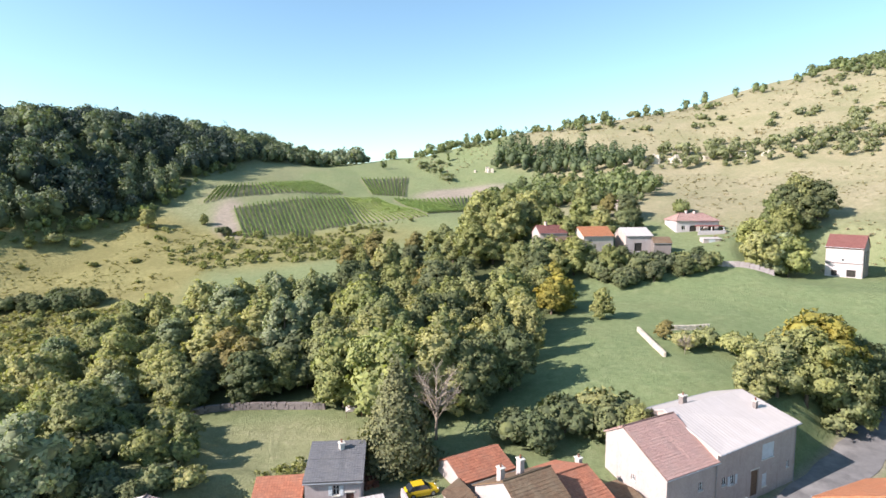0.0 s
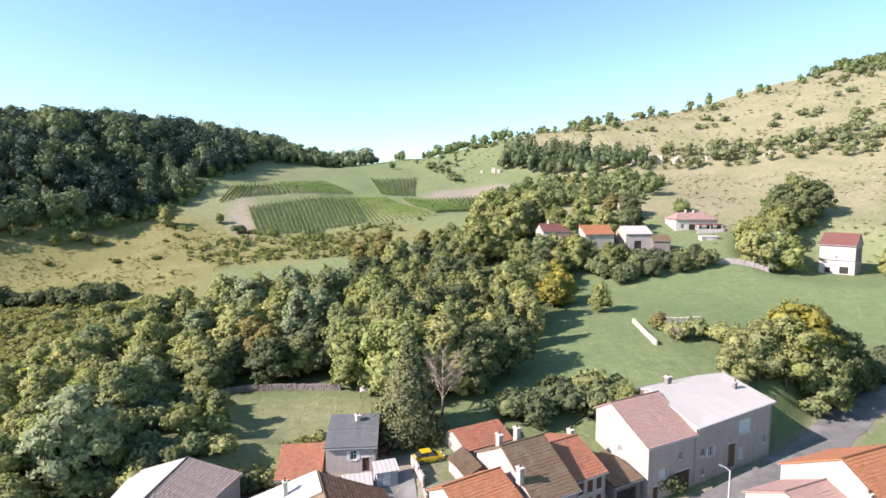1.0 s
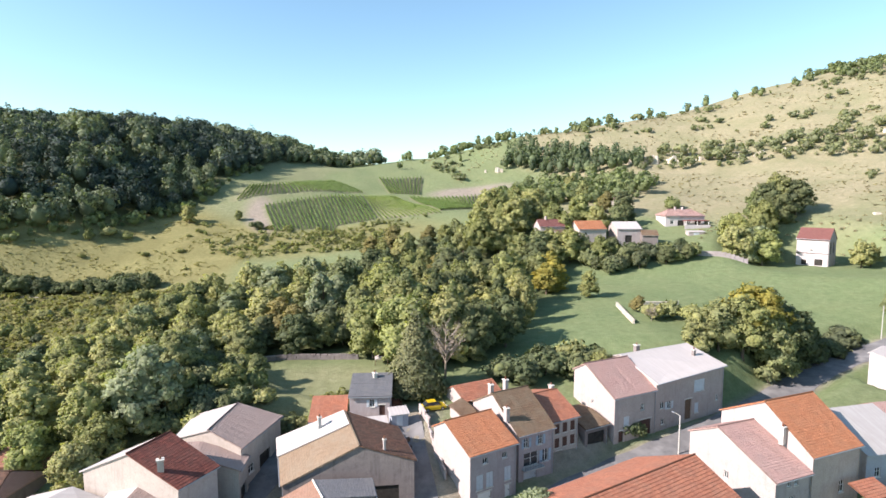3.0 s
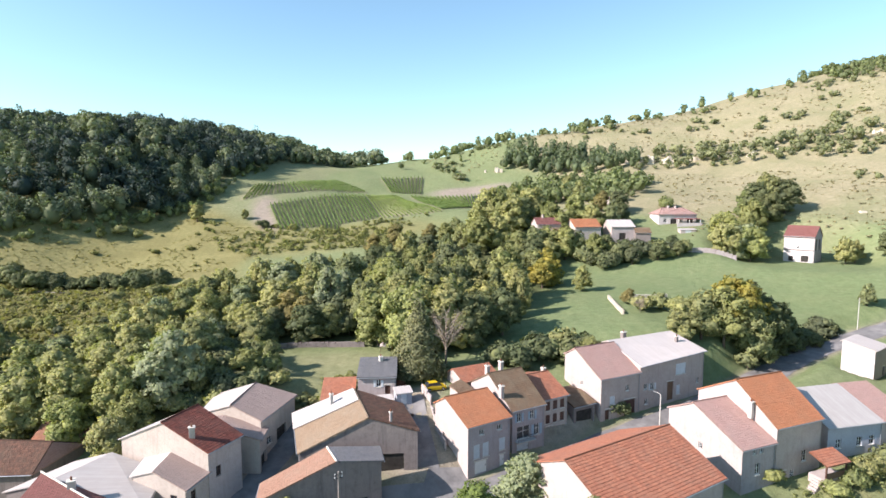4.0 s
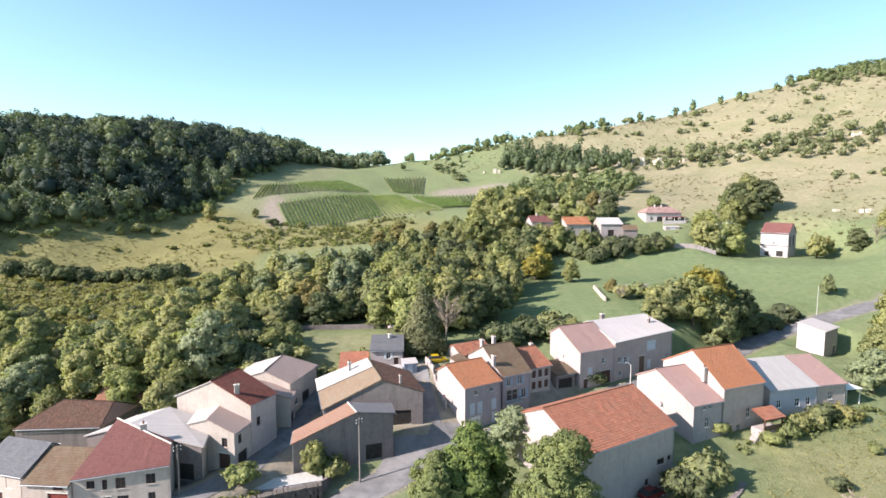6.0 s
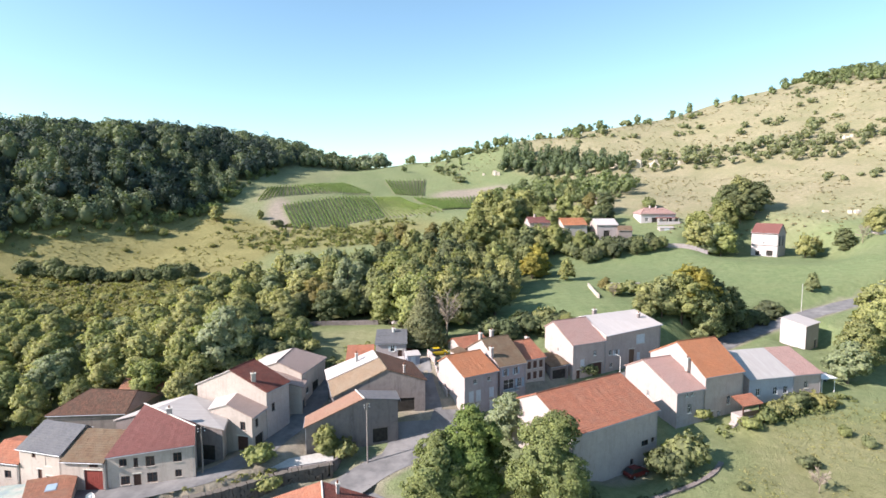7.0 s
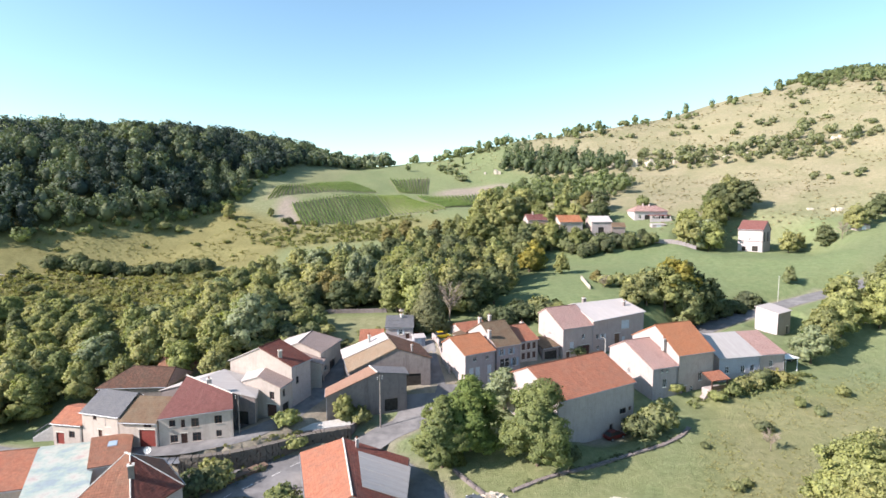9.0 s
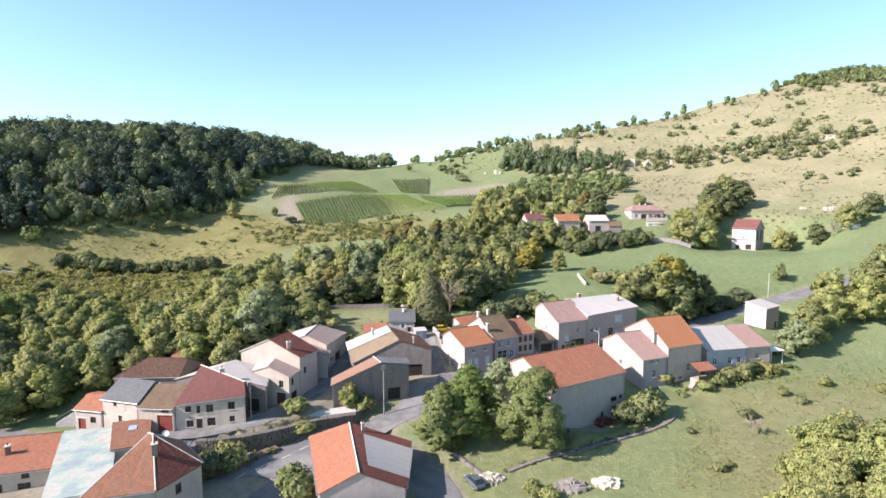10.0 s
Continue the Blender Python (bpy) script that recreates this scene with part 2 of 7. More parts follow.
M["brown"] = tiles("old_brown_tiles", (0.21, 0.135, 0.085), (0.155, 0.10, 0.065), (0.2, 0.17, 0.12), 0.6)
M["tan"] = tiles("faded_tan_tiles", (0.30, 0.215, 0.145), (0.24, 0.165, 0.11), (0.26, 0.22, 0.165), 0.6)
M["pink"] = tiles("faded_pink_tiles", (0.45, 0.285, 0.25), (0.385, 0.24, 0.21), (0.34, 0.265, 0.235), 0.35)
M["salmon"] = tiles("salmon_brown_tiles", (0.37, 0.215, 0.155), (0.29, 0.165, 0.115), (0.29, 0.22, 0.165), 0.45)
M["mauve"] = tiles("mauve_brown_tiles", (0.40, 0.30, 0.265), (0.34, 0.255, 0.225), (0.33, 0.27, 0.24), 0.35)
M["old_red"] = tiles("mossy_dark_tiles", (0.18, 0.095, 0.065), (0.10, 0.055, 0.042), (0.1, 0.08, 0.06), 0.6, 0.3, 0.4, 0.1)
M["whiteroof"] = sheet("pale_fibre_cement_sheets", (0.50, 0.455, 0.435), (0.42, 0.375, 0.35))
M["greyroof"] = sheet("grey_fibre_cement_sheets", (0.41, 0.385, 0.37), (0.33, 0.30, 0.28), 0.9, 0.6, 0.15)
M["slate"] = tiles("grey_slates", (0.17, 0.17, 0.18), (0.13, 0.13, 0.14), (0.2, 0.19, 0.18), 0.4, 0.3, 0.2, 0.02)
g = Nodes("verdigris_sheets")
patch = g.ramp(g.noise(0.28, 5, 0.6), [(0.36, (0.25, 0.30, 0.32)), (0.46, (0.31, 0.37, 0.33)), (0.56, (0.42, 0.42, 0.37)), (0.68, (0.40, 0.31, 0.285))])
patch = g.mix(g.ramp(g.noise(1.6, 7, 0.75), [(0.5, (0, 0, 0)), (0.72, (0.5, 0.5, 0.5))]), patch, (0.2, 0.19, 0.165))
g.bump(g.noise(0.9, 4), 0.3, 0.06)
M["metal"] = g.done(patch, 0.6, spec=0.4)
M["mortar"] = plain("pale_mortar", (0.6, 0.56, 0.5), 0.9)
M["wood"] = plain("weathered_wood", (0.16, 0.10, 0.065), 0.8, vary=0.4, scale=5)
M["dark_wood"] = plain("dark_brown_paint", (0.09, 0.045, 0.035), 0.6, vary=0.3, scale=6)
M["redwood"] = plain("oxblood_paint", (0.22, 0.05, 0.04), 0.6, vary=0.25, scale=3)
M["white_paint"] = plain("white_paint", (0.75, 0.74, 0.72), 0.5, vary=0.06)
M["pale_shutter"] = plain("pale_grey_paint", (0.52, 0.55, 0.58), 0.6, vary=0.12)
M["blue_shutter"] = plain("blue_grey_paint", (0.30, 0.38, 0.46), 0.6, vary=0.15)
M["concrete"] = plain("concrete", (0.46, 0.44, 0.41), 0.9, vary=0.2)
M["zinc"] = plain("zinc", (0.35, 0.36, 0.38), 0.45, 0.6)
M["iron"] = plain("dark_iron", (0.06, 0.06, 0.065), 0.5, 0.4)
M["pole_wood"] = plain("grey_pole_wood", (0.24, 0.21, 0.19), 0.85, vary=0.3, scale=6)
M["line_paint"] = plain("worn_road_paint", (0.62, 0.61, 0.59), 0.7, vary=0.25, scale=3)
M["clay_bank"] = plain("red_brown_earth", (0.17, 0.115, 0.085), 0.95, vary=0.4, scale=1.5)
M["dark_stone"] = plaster("dark_field_stone", (0.17, 0.15, 0.13), (0.09, 0.08, 0.07), 0.8)
M["rock"] = plain("pale_limestone", (0.52, 0.46, 0.38), 0.95, vary=0.35, scale=1.2)
M["bark"] = plain("bark", (0.13, 0.10, 0.075), 0.95, vary=0.4, scale=5)
M["bare"] = plain("dry_twigs", (0.30, 0.25, 0.20), 0.95, vary=0.3, scale=5)
g = Nodes("window_glass")
M["glass"] = g.done((0.025, 0.03, 0.035), 0.08, spec=0.6)
g = Nodes("dark_interior")
M["dark"] = g.done(g.ramp(g.noise(1.5), [(0.3, (0.02, 0.018, 0.016)), (0.7, (0.05, 0.045, 0.04))]), 0.9)

M["leaf"] = leaves("broad_leaves", [(0.172, 0.204, 0.094), (0.255, 0.262, 0.115), (0.20, 0.226, 0.124), (0.285, 0.278, 0.125)], 0.27, 0.45, (1.18, 1.08, 0.85))
M["leaf_dark"] = leaves("dark_leaves", [(0.10, 0.123, 0.068), (0.145, 0.16, 0.082), (0.115, 0.133, 0.084)], 0.22, 0.45, (1.2, 1.1, 0.9))
M["leaf_light"] = leaves("light_leaves", [(0.29, 0.305, 0.13), (0.35, 0.34, 0.17), (0.27, 0.295, 0.128)], 0.32, 0.45, (1.15, 1.06, 0.85))
M["leaf_fresh"] = leaves("fresh_green_leaves", [(0.15, 0.20, 0.068), (0.19, 0.22, 0.10), (0.17, 0.21, 0.085)], 0.3, 0.5, (1.25, 1.12, 0.85))
M["leaf_silver"] = leaves("silver_leaves", [(0.235, 0.272, 0.165), (0.275, 0.30, 0.20)], 0.29, 0.45, (1.12, 1.06, 0.9))
M["leaf_yellow"] = leaves("yellowing_leaves", [(0.31, 0.27, 0.07), (0.265, 0.245, 0.075)], 0.3, 0.5, (1.35, 1.1, 0.7))
M["leaf_rust"] = leaves("browning_leaves", [(0.235, 0.205, 0.095), (0.215, 0.195, 0.095)], 0.28)
M["needle"] = leaves("needles", [(0.165, 0.175, 0.10), (0.175, 0.18, 0.105)], 0.22, 0.45, (1.25, 1.12, 0.9))
M["scrub"] = leaves("dry_scrub", [(0.295, 0.268, 0.115), (0.25, 0.25, 0.108), (0.28, 0.262, 0.115)], 0.33, 0.09, (0.72, 0.8, 0.66))
M["dry_grass"] = leaves("dry_tall_grass", [(0.36, 0.325, 0.175), (0.345, 0.318, 0.168)], 0.4, 0.1, (0.72, 0.9, 0.66))
M["straw"] = leaves("straw_grass", [(0.275, 0.245, 0.108), (0.262, 0.238, 0.104)], 0.34, 0.05, (0.66, 0.72, 0.55))
M["hill_grass"] = leaves("hillside_grass", [(0.375, 0.31, 0.218), (0.36, 0.302, 0.212)], 0.31, 0.035, (0.72, 0.83, 0.62))
# dark bluish base: shade and haze of the far slope put into the leaves
M["forest"] = leaves("shaded_far_woods", [(0.046, 0.066, 0.062), (0.048, 0.068, 0.064)], 0.2, 0.11, (2.1, 1.95, 1.5))
# sunlit crowns of the same wood, as a second and lighter material
M["forest_pale"] = leaves("sunlit_far_woods", [(0.155, 0.185, 0.128), (0.15, 0.18, 0.125)], 0.26, 0.12, (1.4, 1.28, 1.0))
# lighter base on these far trees puts the distance haze into the colour
M["hill_wood"] = leaves("hazed_hillside_trees", [(0.20, 0.232, 0.12), (0.21, 0.24, 0.125)], 0.36, 0.08, (0.72, 0.77, 0.75))
M["hill_pine"] = leaves("hillside_pines", [(0.125, 0.16, 0.10), (0.13, 0.165, 0.102)], 0.32, 0.08, (1.4, 1.3, 1.05))
# paler scrub tone: haze over the far slope is put into the leaves
M["hill_scrub"] = leaves("hazed_hillside_scrub", [(0.265, 0.275, 0.165), (0.255, 0.27, 0.16)], 0.4, 0.05, (0.82, 0.88, 0.85))
M["vine"] = leaves("vine_leaves", [(0.17, 0.235, 0.085), (0.18, 0.245, 0.09)])
M["vine_dark"] = leaves("ripe_vine_leaves", [(0.135, 0.20, 0.075), (0.13, 0.195, 0.072)], 0.26)

# the ground: grass, dry grass and bare earth by what grows where
g = Nodes("ground")
att = g.n("Attribute")
att.attribute_name = "cover"
sepc = g.n("SeparateColor")
g.link(att.outputs["Color"], sepc.inputs[0])
n1, n2, n3 = g.noise(0.06, 7, 0.65), g.noise(0.6, 6, 0.7), g.noise(4.0, 4, 0.7)
green = g.ramp(n2, [(0.3, (0.115, 0.162, 0.070)), (0.55, (0.155, 0.208, 0.093)), (0.75, (0.21, 0.242, 0.122))])
green = g.mix(g.ramp(g.noise(0.11, 6, 0.7), [(0.45, (0, 0, 0)), (0.72, (0.25, 0.25, 0.25))]), green, (0.24, 0.235, 0.115))
dry = g.ramp(n2, [(0.25, (0.205, 0.188, 0.11)), (0.5, (0.28, 0.25, 0.158)), (0.75, (0.355, 0.315, 0.215))])
dry = g.mix(g.ramp(n1, [(0.4, (0, 0, 0)), (0.65, (0.6, 0.6, 0.6))]), dry, (0.185, 0.19, 0.10))
earth = g.ramp(n2, [(0.3, (0.235, 0.195, 0.16)), (0.7, (0.35, 0.295, 0.25))])
gcol = g.mix(sepc.outputs[0], green, dry)
straw = g.ramp(n2, [(0.25, (0.16, 0.152, 0.062)), (0.5, (0.228, 0.21, 0.09)), (0.75, (0.295, 0.26, 0.12))])
straw = g.mix(g.ramp(g.noise(0.045, 5, 0.65), [(0.46, (0, 0, 0)), (0.66, (0.75, 0.75, 0.75))]), straw, (0.165, 0.15, 0.062))
gcol = g.mix(att.outputs["Alpha"], gcol, straw)
gcol = g.mix(sepc.outputs[1], gcol, earth)
# woodland floor, kept near black to hold the shade between trees
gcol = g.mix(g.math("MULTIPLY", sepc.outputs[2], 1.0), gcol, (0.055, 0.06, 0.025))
gcol = g.mix(0.35, gcol, g.mix(1.0, gcol, g.ramp(n3, [(0.3, (0.45, 0.45, 0.45)), (0.7, (1.5, 1.5, 1.5))]), "MULTIPLY"))
g.bump(g.math("ADD", n3, g.math("MULTIPLY", n2, 2.0)), 0.7, 0.25)
M["ground"] = g.done(gcol, 0.95, spec=0.1)

g = Nodes("asphalt")
acol = g.ramp(g.noise(0.5, 7, 0.7), [(0.35, (0.13, 0.126, 0.126)), (0.7, (0.205, 0.198, 0.197))])
acol = g.mix(g.ramp(g.noise(0.17, 4), [(0.5, (0, 0, 0)), (0.62, (0.5, 0.5, 0.5))]), acol, (0.285, 0.272, 0.265))
g.bump(g.noise(12, 3), 0.3, 0.02)
M["asphalt"] = g.done(acol, 0.85, spec=0.25)
g = Nodes("pale_gravel")
M["gravel"] = g.done(g.ramp(g.noise(0.8, 8, 0.75), [(0.3, (0.34, 0.31, 0.275)), (0.7, (0.52, 0.475, 0.42))]), 0.95, spec=0.1)

# ---- tools to build meshes ----
def mesh_of(name, verts, faces, mats, smooth=False, uvs=None, index=None):
    me = bpy.data.meshes.new(name)
    me.from_pydata([tuple(v) for v in verts], [], [tuple(f) for f in faces])
    for m in (mats if isinstance(mats, list) else [mats]):
        me.materials.append(m)
    if uvs is not None:
        layer = me.uv_layers.new(name="UVMap")
        layer.data.foreach_set("uv", np.array(uvs, np.float32).ravel())
    if index is not None:
        me.polygons.foreach_set("material_index", np.array(index, np.int32))
    if smooth:
        me.polygons.foreach_set("use_smooth", np.ones(len(me.polygons), bool))
    me.update()
    return me


def piece(name, verts, faces, mat, parent=None, label="", smooth=False, uvs=None, index=None):
    """One mesh object, given in world coordinates, under its parent."""
    o = Vector((0, 0, 0))
    p = parent
    while p is not None:
        o = o + p.location
        p = p.parent
    verts = [Vector(v) - o for v in verts]
    ob = new(name, mesh_of(name, verts, faces, mat, smooth, uvs, index))
    ob.parent = parent
    return tagged(ob, label) if label else ob


def thing(name, at, label, category, group="", kind=""):
    ob = new(name)
    ob.empty_display_size = 0.3
    ob.location = at
    return tagged(ob, label, category, group, kind)


BOX = [(0, 3, 2, 1), (4, 5, 6, 7), (0, 1, 5, 4), (1, 2, 6, 5), (2, 3, 7, 6), (3, 0, 4, 7)]


class Solid:
    """Collects boxes, prisms and tubes into one mesh."""

    def __init__(self):
        self.v, self.f = [], []

    def add(self, verts, faces):
        k = len(self.v)
        self.v += [Vector(v) for v in verts]
        self.f += [tuple(i + k for i in f) for f in faces]
        return self

    def box(self, frame_, x0, x1, y0, y1, z0, z1):
        """A box in the axes of frame_, a function from local x, y, z to the world."""
        return self.add([frame_(x, y, z) for z in (z0, z1) for x, y in ((x0, y0), (x1, y0), (x1, y1), (x0, y1))], BOX)

    def tube(self, path, radii, sides=8, cap=True):
        path = [Vector(p) for p in path]
        rings = []
        for i, p in enumerate(path):
            d = (path[min(i + 1, len(path) - 1)] - path[max(i - 1, 0)]).normalized()
            a = d.cross(Vector((0, 0, 1)))
            a = a.normalized() if a.length > 1e-3 else Vector((1, 0, 0))
            b = d.cross(a)
            r = radii[i] if isinstance(radii, (list, tuple)) else radii
            rings.append([p + a * (r * math.cos(k * math.tau / sides)) + b * (r * math.sin(k * math.tau / sides)) for k in range(sides)])
        faces = [(i * sides + k, i * sides + (k + 1) % sides, (i + 1) * sides + (k + 1) % sides, (i + 1) * sides + k)
                 for i in range(len(path) - 1) for k in range(sides)]
        if cap:
            faces += [tuple(range(sides))[::-1], tuple((len(path) - 1) * sides + k for k in range(sides))]
        return self.add([v for r in rings for v in r], faces)

    def put(self, name, mat, parent=None, label="", smooth=False):
        return piece(name, self.v, self.f, mat, parent, label, smooth)



def axes_at(ox, oy, angle):
    c, s = math.cos(radians(angle)), math.sin(radians(angle))
    return lambda x, y, z: Vector((ox + c * x - s * y, oy + s * x + c * y, z))

# ---- houses ----
def wall_axes(p, q):
    """Axes of a wall from p to q with the outside on its right: s along it, d outwards, z."""
    p, q = Vector(p[:2]), Vector(q[:2])
    a = (q - p).normalized()
    o = Vector((a.y, -a.x))
    return lambda s, d, z: Vector((p.x + a.x * s + o.x * d, p.y + a.y * s + o.y * d, z))


def wall(name, ax, length, z0, top, holes, mat, parent):
    """A wall with its openings cut through, whose top follows the points (s, z)."""
    low = min(z for _, z in top)
    ss = sorted({0.0, length, *[h[0] for h in holes], *[h[1] for h in holes]})
    zs = sorted({z0, low, *[h[2] for h in holes], *[h[3] for h in holes]})
    verts, faces = [], []

    def quad(*pts):
        k = len(verts)
        verts.extend(pts)
        faces.append(tuple(range(k, k + len(pts))))

    for s0, s1 in zip(ss, ss[1:]):
        for a, b in zip(zs, zs[1:]):
            sm, zm = (s0 + s1) / 2, (a + b) / 2
            if b <= low + 1e-6 and not any(h[0] < sm < h[1] and h[2] < zm < h[3] for h in holes):
                quad(ax(s0, 0, a), ax(s1, 0, a), ax(s1, 0, b), ax(s0, 0, b))
    cap = [(s, z) for s, z in top]
    if max(z for _, z in top) > low + 1e-3:
        pts = [(0.0, low), (length, low)] + [p for p in reversed(cap) if p[1] > low + 1e-3]
        quad(*[ax(s, 0, z) for s, z in pts])
    r = -0.24
    for s0, s1, a, b in holes:
        quad(ax(s0, 0, a), ax(s0, 0, b), ax(s0, r, b), ax(s0, r, a))
        quad(ax(s1, 0, b), ax(s1, 0, a), ax(s1, r, a), ax(s1, r, b))
        quad(ax(s0, 0, b), ax(s1, 0, b), ax(s1, r, b), ax(s0, r, b))
        quad(ax(s1, 0, a), ax(s0, 0, a), ax(s0, r, a), ax(s1, r, a))
    # the wall's inner face
    quad(ax(length - 0.3, -0.3, z0), ax(0.3, -0.3, z0), ax(0.3, -0.3, low), ax(length - 0.3, -0.3, low)) if not holes else None
    return piece(name, verts, faces, mat, parent)


def window(ax, s0, s1, a, b, parent, style="plain", shut="pale_shutter"):
    """A casement window in an opening: frame, panes, sill and, by its style, shutters open beside it or closed over it."""
    fr = Solid()
    t = 0.07
    y0, y1 = -0.2, -0.13
    for box in ((s0, s0 + t, a, b), (s1 - t, s1, a, b), (s0 + t, s1 - t, a, a + t), (s0 + t, s1 - t, b - t, b),
                ((s0 + s1) / 2 - 0.035, (s0 + s1) / 2 + 0.035, a + t, b - t)):
        fr.box(ax, box[0], box[1], y0, y1, box[2], box[3])
    if b - a > 1.1:
        for u0, u1 in ((s0 + t, (s0 + s1) / 2 - 0.035), ((s0 + s1) / 2 + 0.035, s1 - t)):
            fr.box(ax, u0, u1, y0 + 0.01, y1 - 0.01, a + (b - a) * 0.58, a + (b - a) * 0.58 + 0.04)
    w = fr.put("window", M["dark_wood" if style == "brown" else "white_paint"], parent)
    mid = (s0 + s1) / 2
    for u0, u1 in ((s0 + t, mid - 0.035), (mid + 0.035, s1 - t)):
        Solid().box(ax, u0, u1, -0.18, -0.165, a + t, b - t).put("pane", M["glass"], w)
    Solid().box(ax, s0 - 0.08, s1 + 0.08, -0.13, 0.09, a - 0.08, a + 0.002).put("sill", M["cream" if style == "brown" else "mortar"], w)
    half = (s1 - s0) / 2
    if style == "open":
        for u0 in (s0 - half - 0.04, s1 + 0.04):
            sh = Solid().box(ax, u0, u0 + half, 0.015, 0.05, a + 0.02, b - 0.02)
            for zz in (a + (b - a) * 0.2, a + (b - a) * 0.75):
                sh.box(ax, u0 + 0.04, u0 + half - 0.04, 0.05, 0.07, zz, zz + 0.09)
            sh.put("shutter", M[shut], w)
    elif style == "closed":
        for u0 in (s0 + 0.01, mid + 0.01):
            sh = Solid().box(ax, u0, u0 + half - 0.02, -0.1, -0.05, a + 0.02, b - 0.02)
            for zz in (a + (b - a) * 0.2, a + (b - a) * 0.75):
                sh.box(ax, u0 + 0.04, u0 + half - 0.06, -0.05, -0.03, zz, zz + 0.09)
            sh.put("shutter", M[shut], w)
    return w


def door(ax, s0, s1, a, b, parent, mat="wood", name="door"):
    """A boarded door or garage door in its opening, with a lintel over it."""
    d = Solid()
    d.box(ax, s0 + 0.01, s1 - 0.01, -0.22, -0.19, a, b)
    ob = d.put(name, M[mat], parent)
    n = max(2, round((s1 - s0) / 0.3))
    for k in range(n):
        u0, u1 = s0 + (s1 - s0) * k / n, s0 + (s1 - s0) * (k + 1) / n
        Solid().box(ax, u0 + 0.012, u1 - 0.012, -0.19, -0.155 - 0.006 * (k % 2), a, b).put("board", M[mat], ob)
    Solid().box(ax, s1 - 0.22, s1 - 0.14, -0.15, -0.1, a + 0.95, a + 1.1).put("handle", M["iron"], ob)
    Solid().box(ax, s0 - 0.15, s1 + 0.15, -0.05, 0.04, b, b + 0.18).put("lintel", M["mortar"], ob)
    return ob


def slope(name, e0, e1, r1, r0, mat, parent, out=0.35, side=(0.2, 0.2), thick=0.16, label=""):
    """One slope of a roof: the eave runs e0 to e1, the ridge r0 to r1; it juts out over eave and verges."""
    e0, e1, r0, r1 = (Vector(v) for v in (e0, e1, r0, r1))
    a = (e1 - e0).normalized()
    d0, d1 = (e0 - r0), (e1 - r1)
    if d0.length > 1e-3:
        e0 = e0 + d0.normalized() * out
    if d1.length > 1e-3:
        e1 = e1 + d1.normalized() * out
    e0, r0, e1, r1 = e0 - a * side[0], r0 - a * side[0], e1 + a * side[1], r1 + a * side[1]
    top = [e0, e1, r1, r0]
    down = Vector((0, 0, thick))
    nrm = (e1 - e0).cross(r0 - e0)
    nrm = (nrm if nrm.length > 1e-6 else (e1 - e0).cross(r1 - e0)).normalized()
    up = nrm.cross(a)

    def uv(v):
        return ((v - e0).dot(a), (v - e0).dot(up))

    verts = top + [v - down for v in top]
    faces = [(7, 6, 5, 4), (0, 4, 5, 1), (1, 5, 6, 2), (2, 6, 7, 3), (3, 7, 4, 0)]
    if "tiles" in mat.name or "slates" in mat.name:
        # courses laid over one another, each a little uneven
        rng = random.Random(int(e0.x * 13 + e0.y * 7))
        high, wide = max((r0 - e0).length, (r1 - e1).length), (e1 - e0).length
        rows, cols = max(3, int(high / 0.42)), max(3, int(wide / 0.68))
        sag = [rng.uniform(-0.03, 0.03) for _ in range(cols + 1)]
        for i in range(rows):
            line = []
            for v, lift in ((i / rows, 0.034), ((i + 1) / rows, 0.008)):
                k = len(verts)
                line.append(k)
                for j in range(cols + 1):
                    u = j / cols
                    p = e0.lerp(e1, u).lerp(r0.lerp(r1, u), v)
                    jit = rng.uniform(-0.012, 0.022) if lift > 0.02 else 0.0
                    verts.append(p + nrm * (lift + jit + 0.012) + Vector((0, 0, sag[j] * 4 * v * (1 - v))))
            faces += [(line[0] + j, line[0] + j + 1, line[1] + j + 1, line[1] + j) for j in range(cols)]
            if i:
                faces += [(line[0] - cols - 1 + j, line[0] - cols + j, line[0] + j + 1, line[0] + j) for j in range(cols)]
    else:
        faces.append((0, 1, 2, 3))
    uvs = [uv(verts[i]) for f in faces for i in f]
    return piece(name, verts, faces, mat, parent, label, uvs=uvs)


def ridge_cap(r0, r1, mat, parent, r=0.13):
    r0, r1 = Vector(r0), Vector(r1)
    a = (r1 - r0).normalized()
    r0, r1 = r0 - a * 0.22, r1 + a * 0.22
    n = max(2, int((r1 - r0).length / 0.4))
    s = Solid()
    for k in range(n):
        p, q = r0.lerp(r1, k / n), r0.lerp(r1, (k + 1) / n)
        s.tube([p, q], [r, r * 0.86], 7)
    return s.put("ridge_tiles", mat, parent)


def chimney(x, y, z0, z1, parent, mat="white", w=0.55, d=0.75, angle=30, pot=True):
    ax = axes_at(x, y, angle)
    ch = Solid().box(ax, -w / 2, w / 2, -d / 2, d / 2, z0, z1).put("chimney", M[mat], parent)
    Solid().box(ax, -w / 2 - 0.08, w / 2 + 0.08, -d / 2 - 0.08, d / 2 + 0.08, z1 - 0.02, z1 + 0.1).put("chimney_cap", M["mortar"], ch)
    if pot:
        Solid().tube([(x, y, z1 + 0.08), (x, y, z1 + 0.5)], [0.13, 0.11], 8).put("chimney_pot", M["rust"], ch)
    return ch


def lerp2(p, q, f):
    return (p[0] + (q[0] - p[0]) * f, p[1] + (q[1] - p[1]) * f)


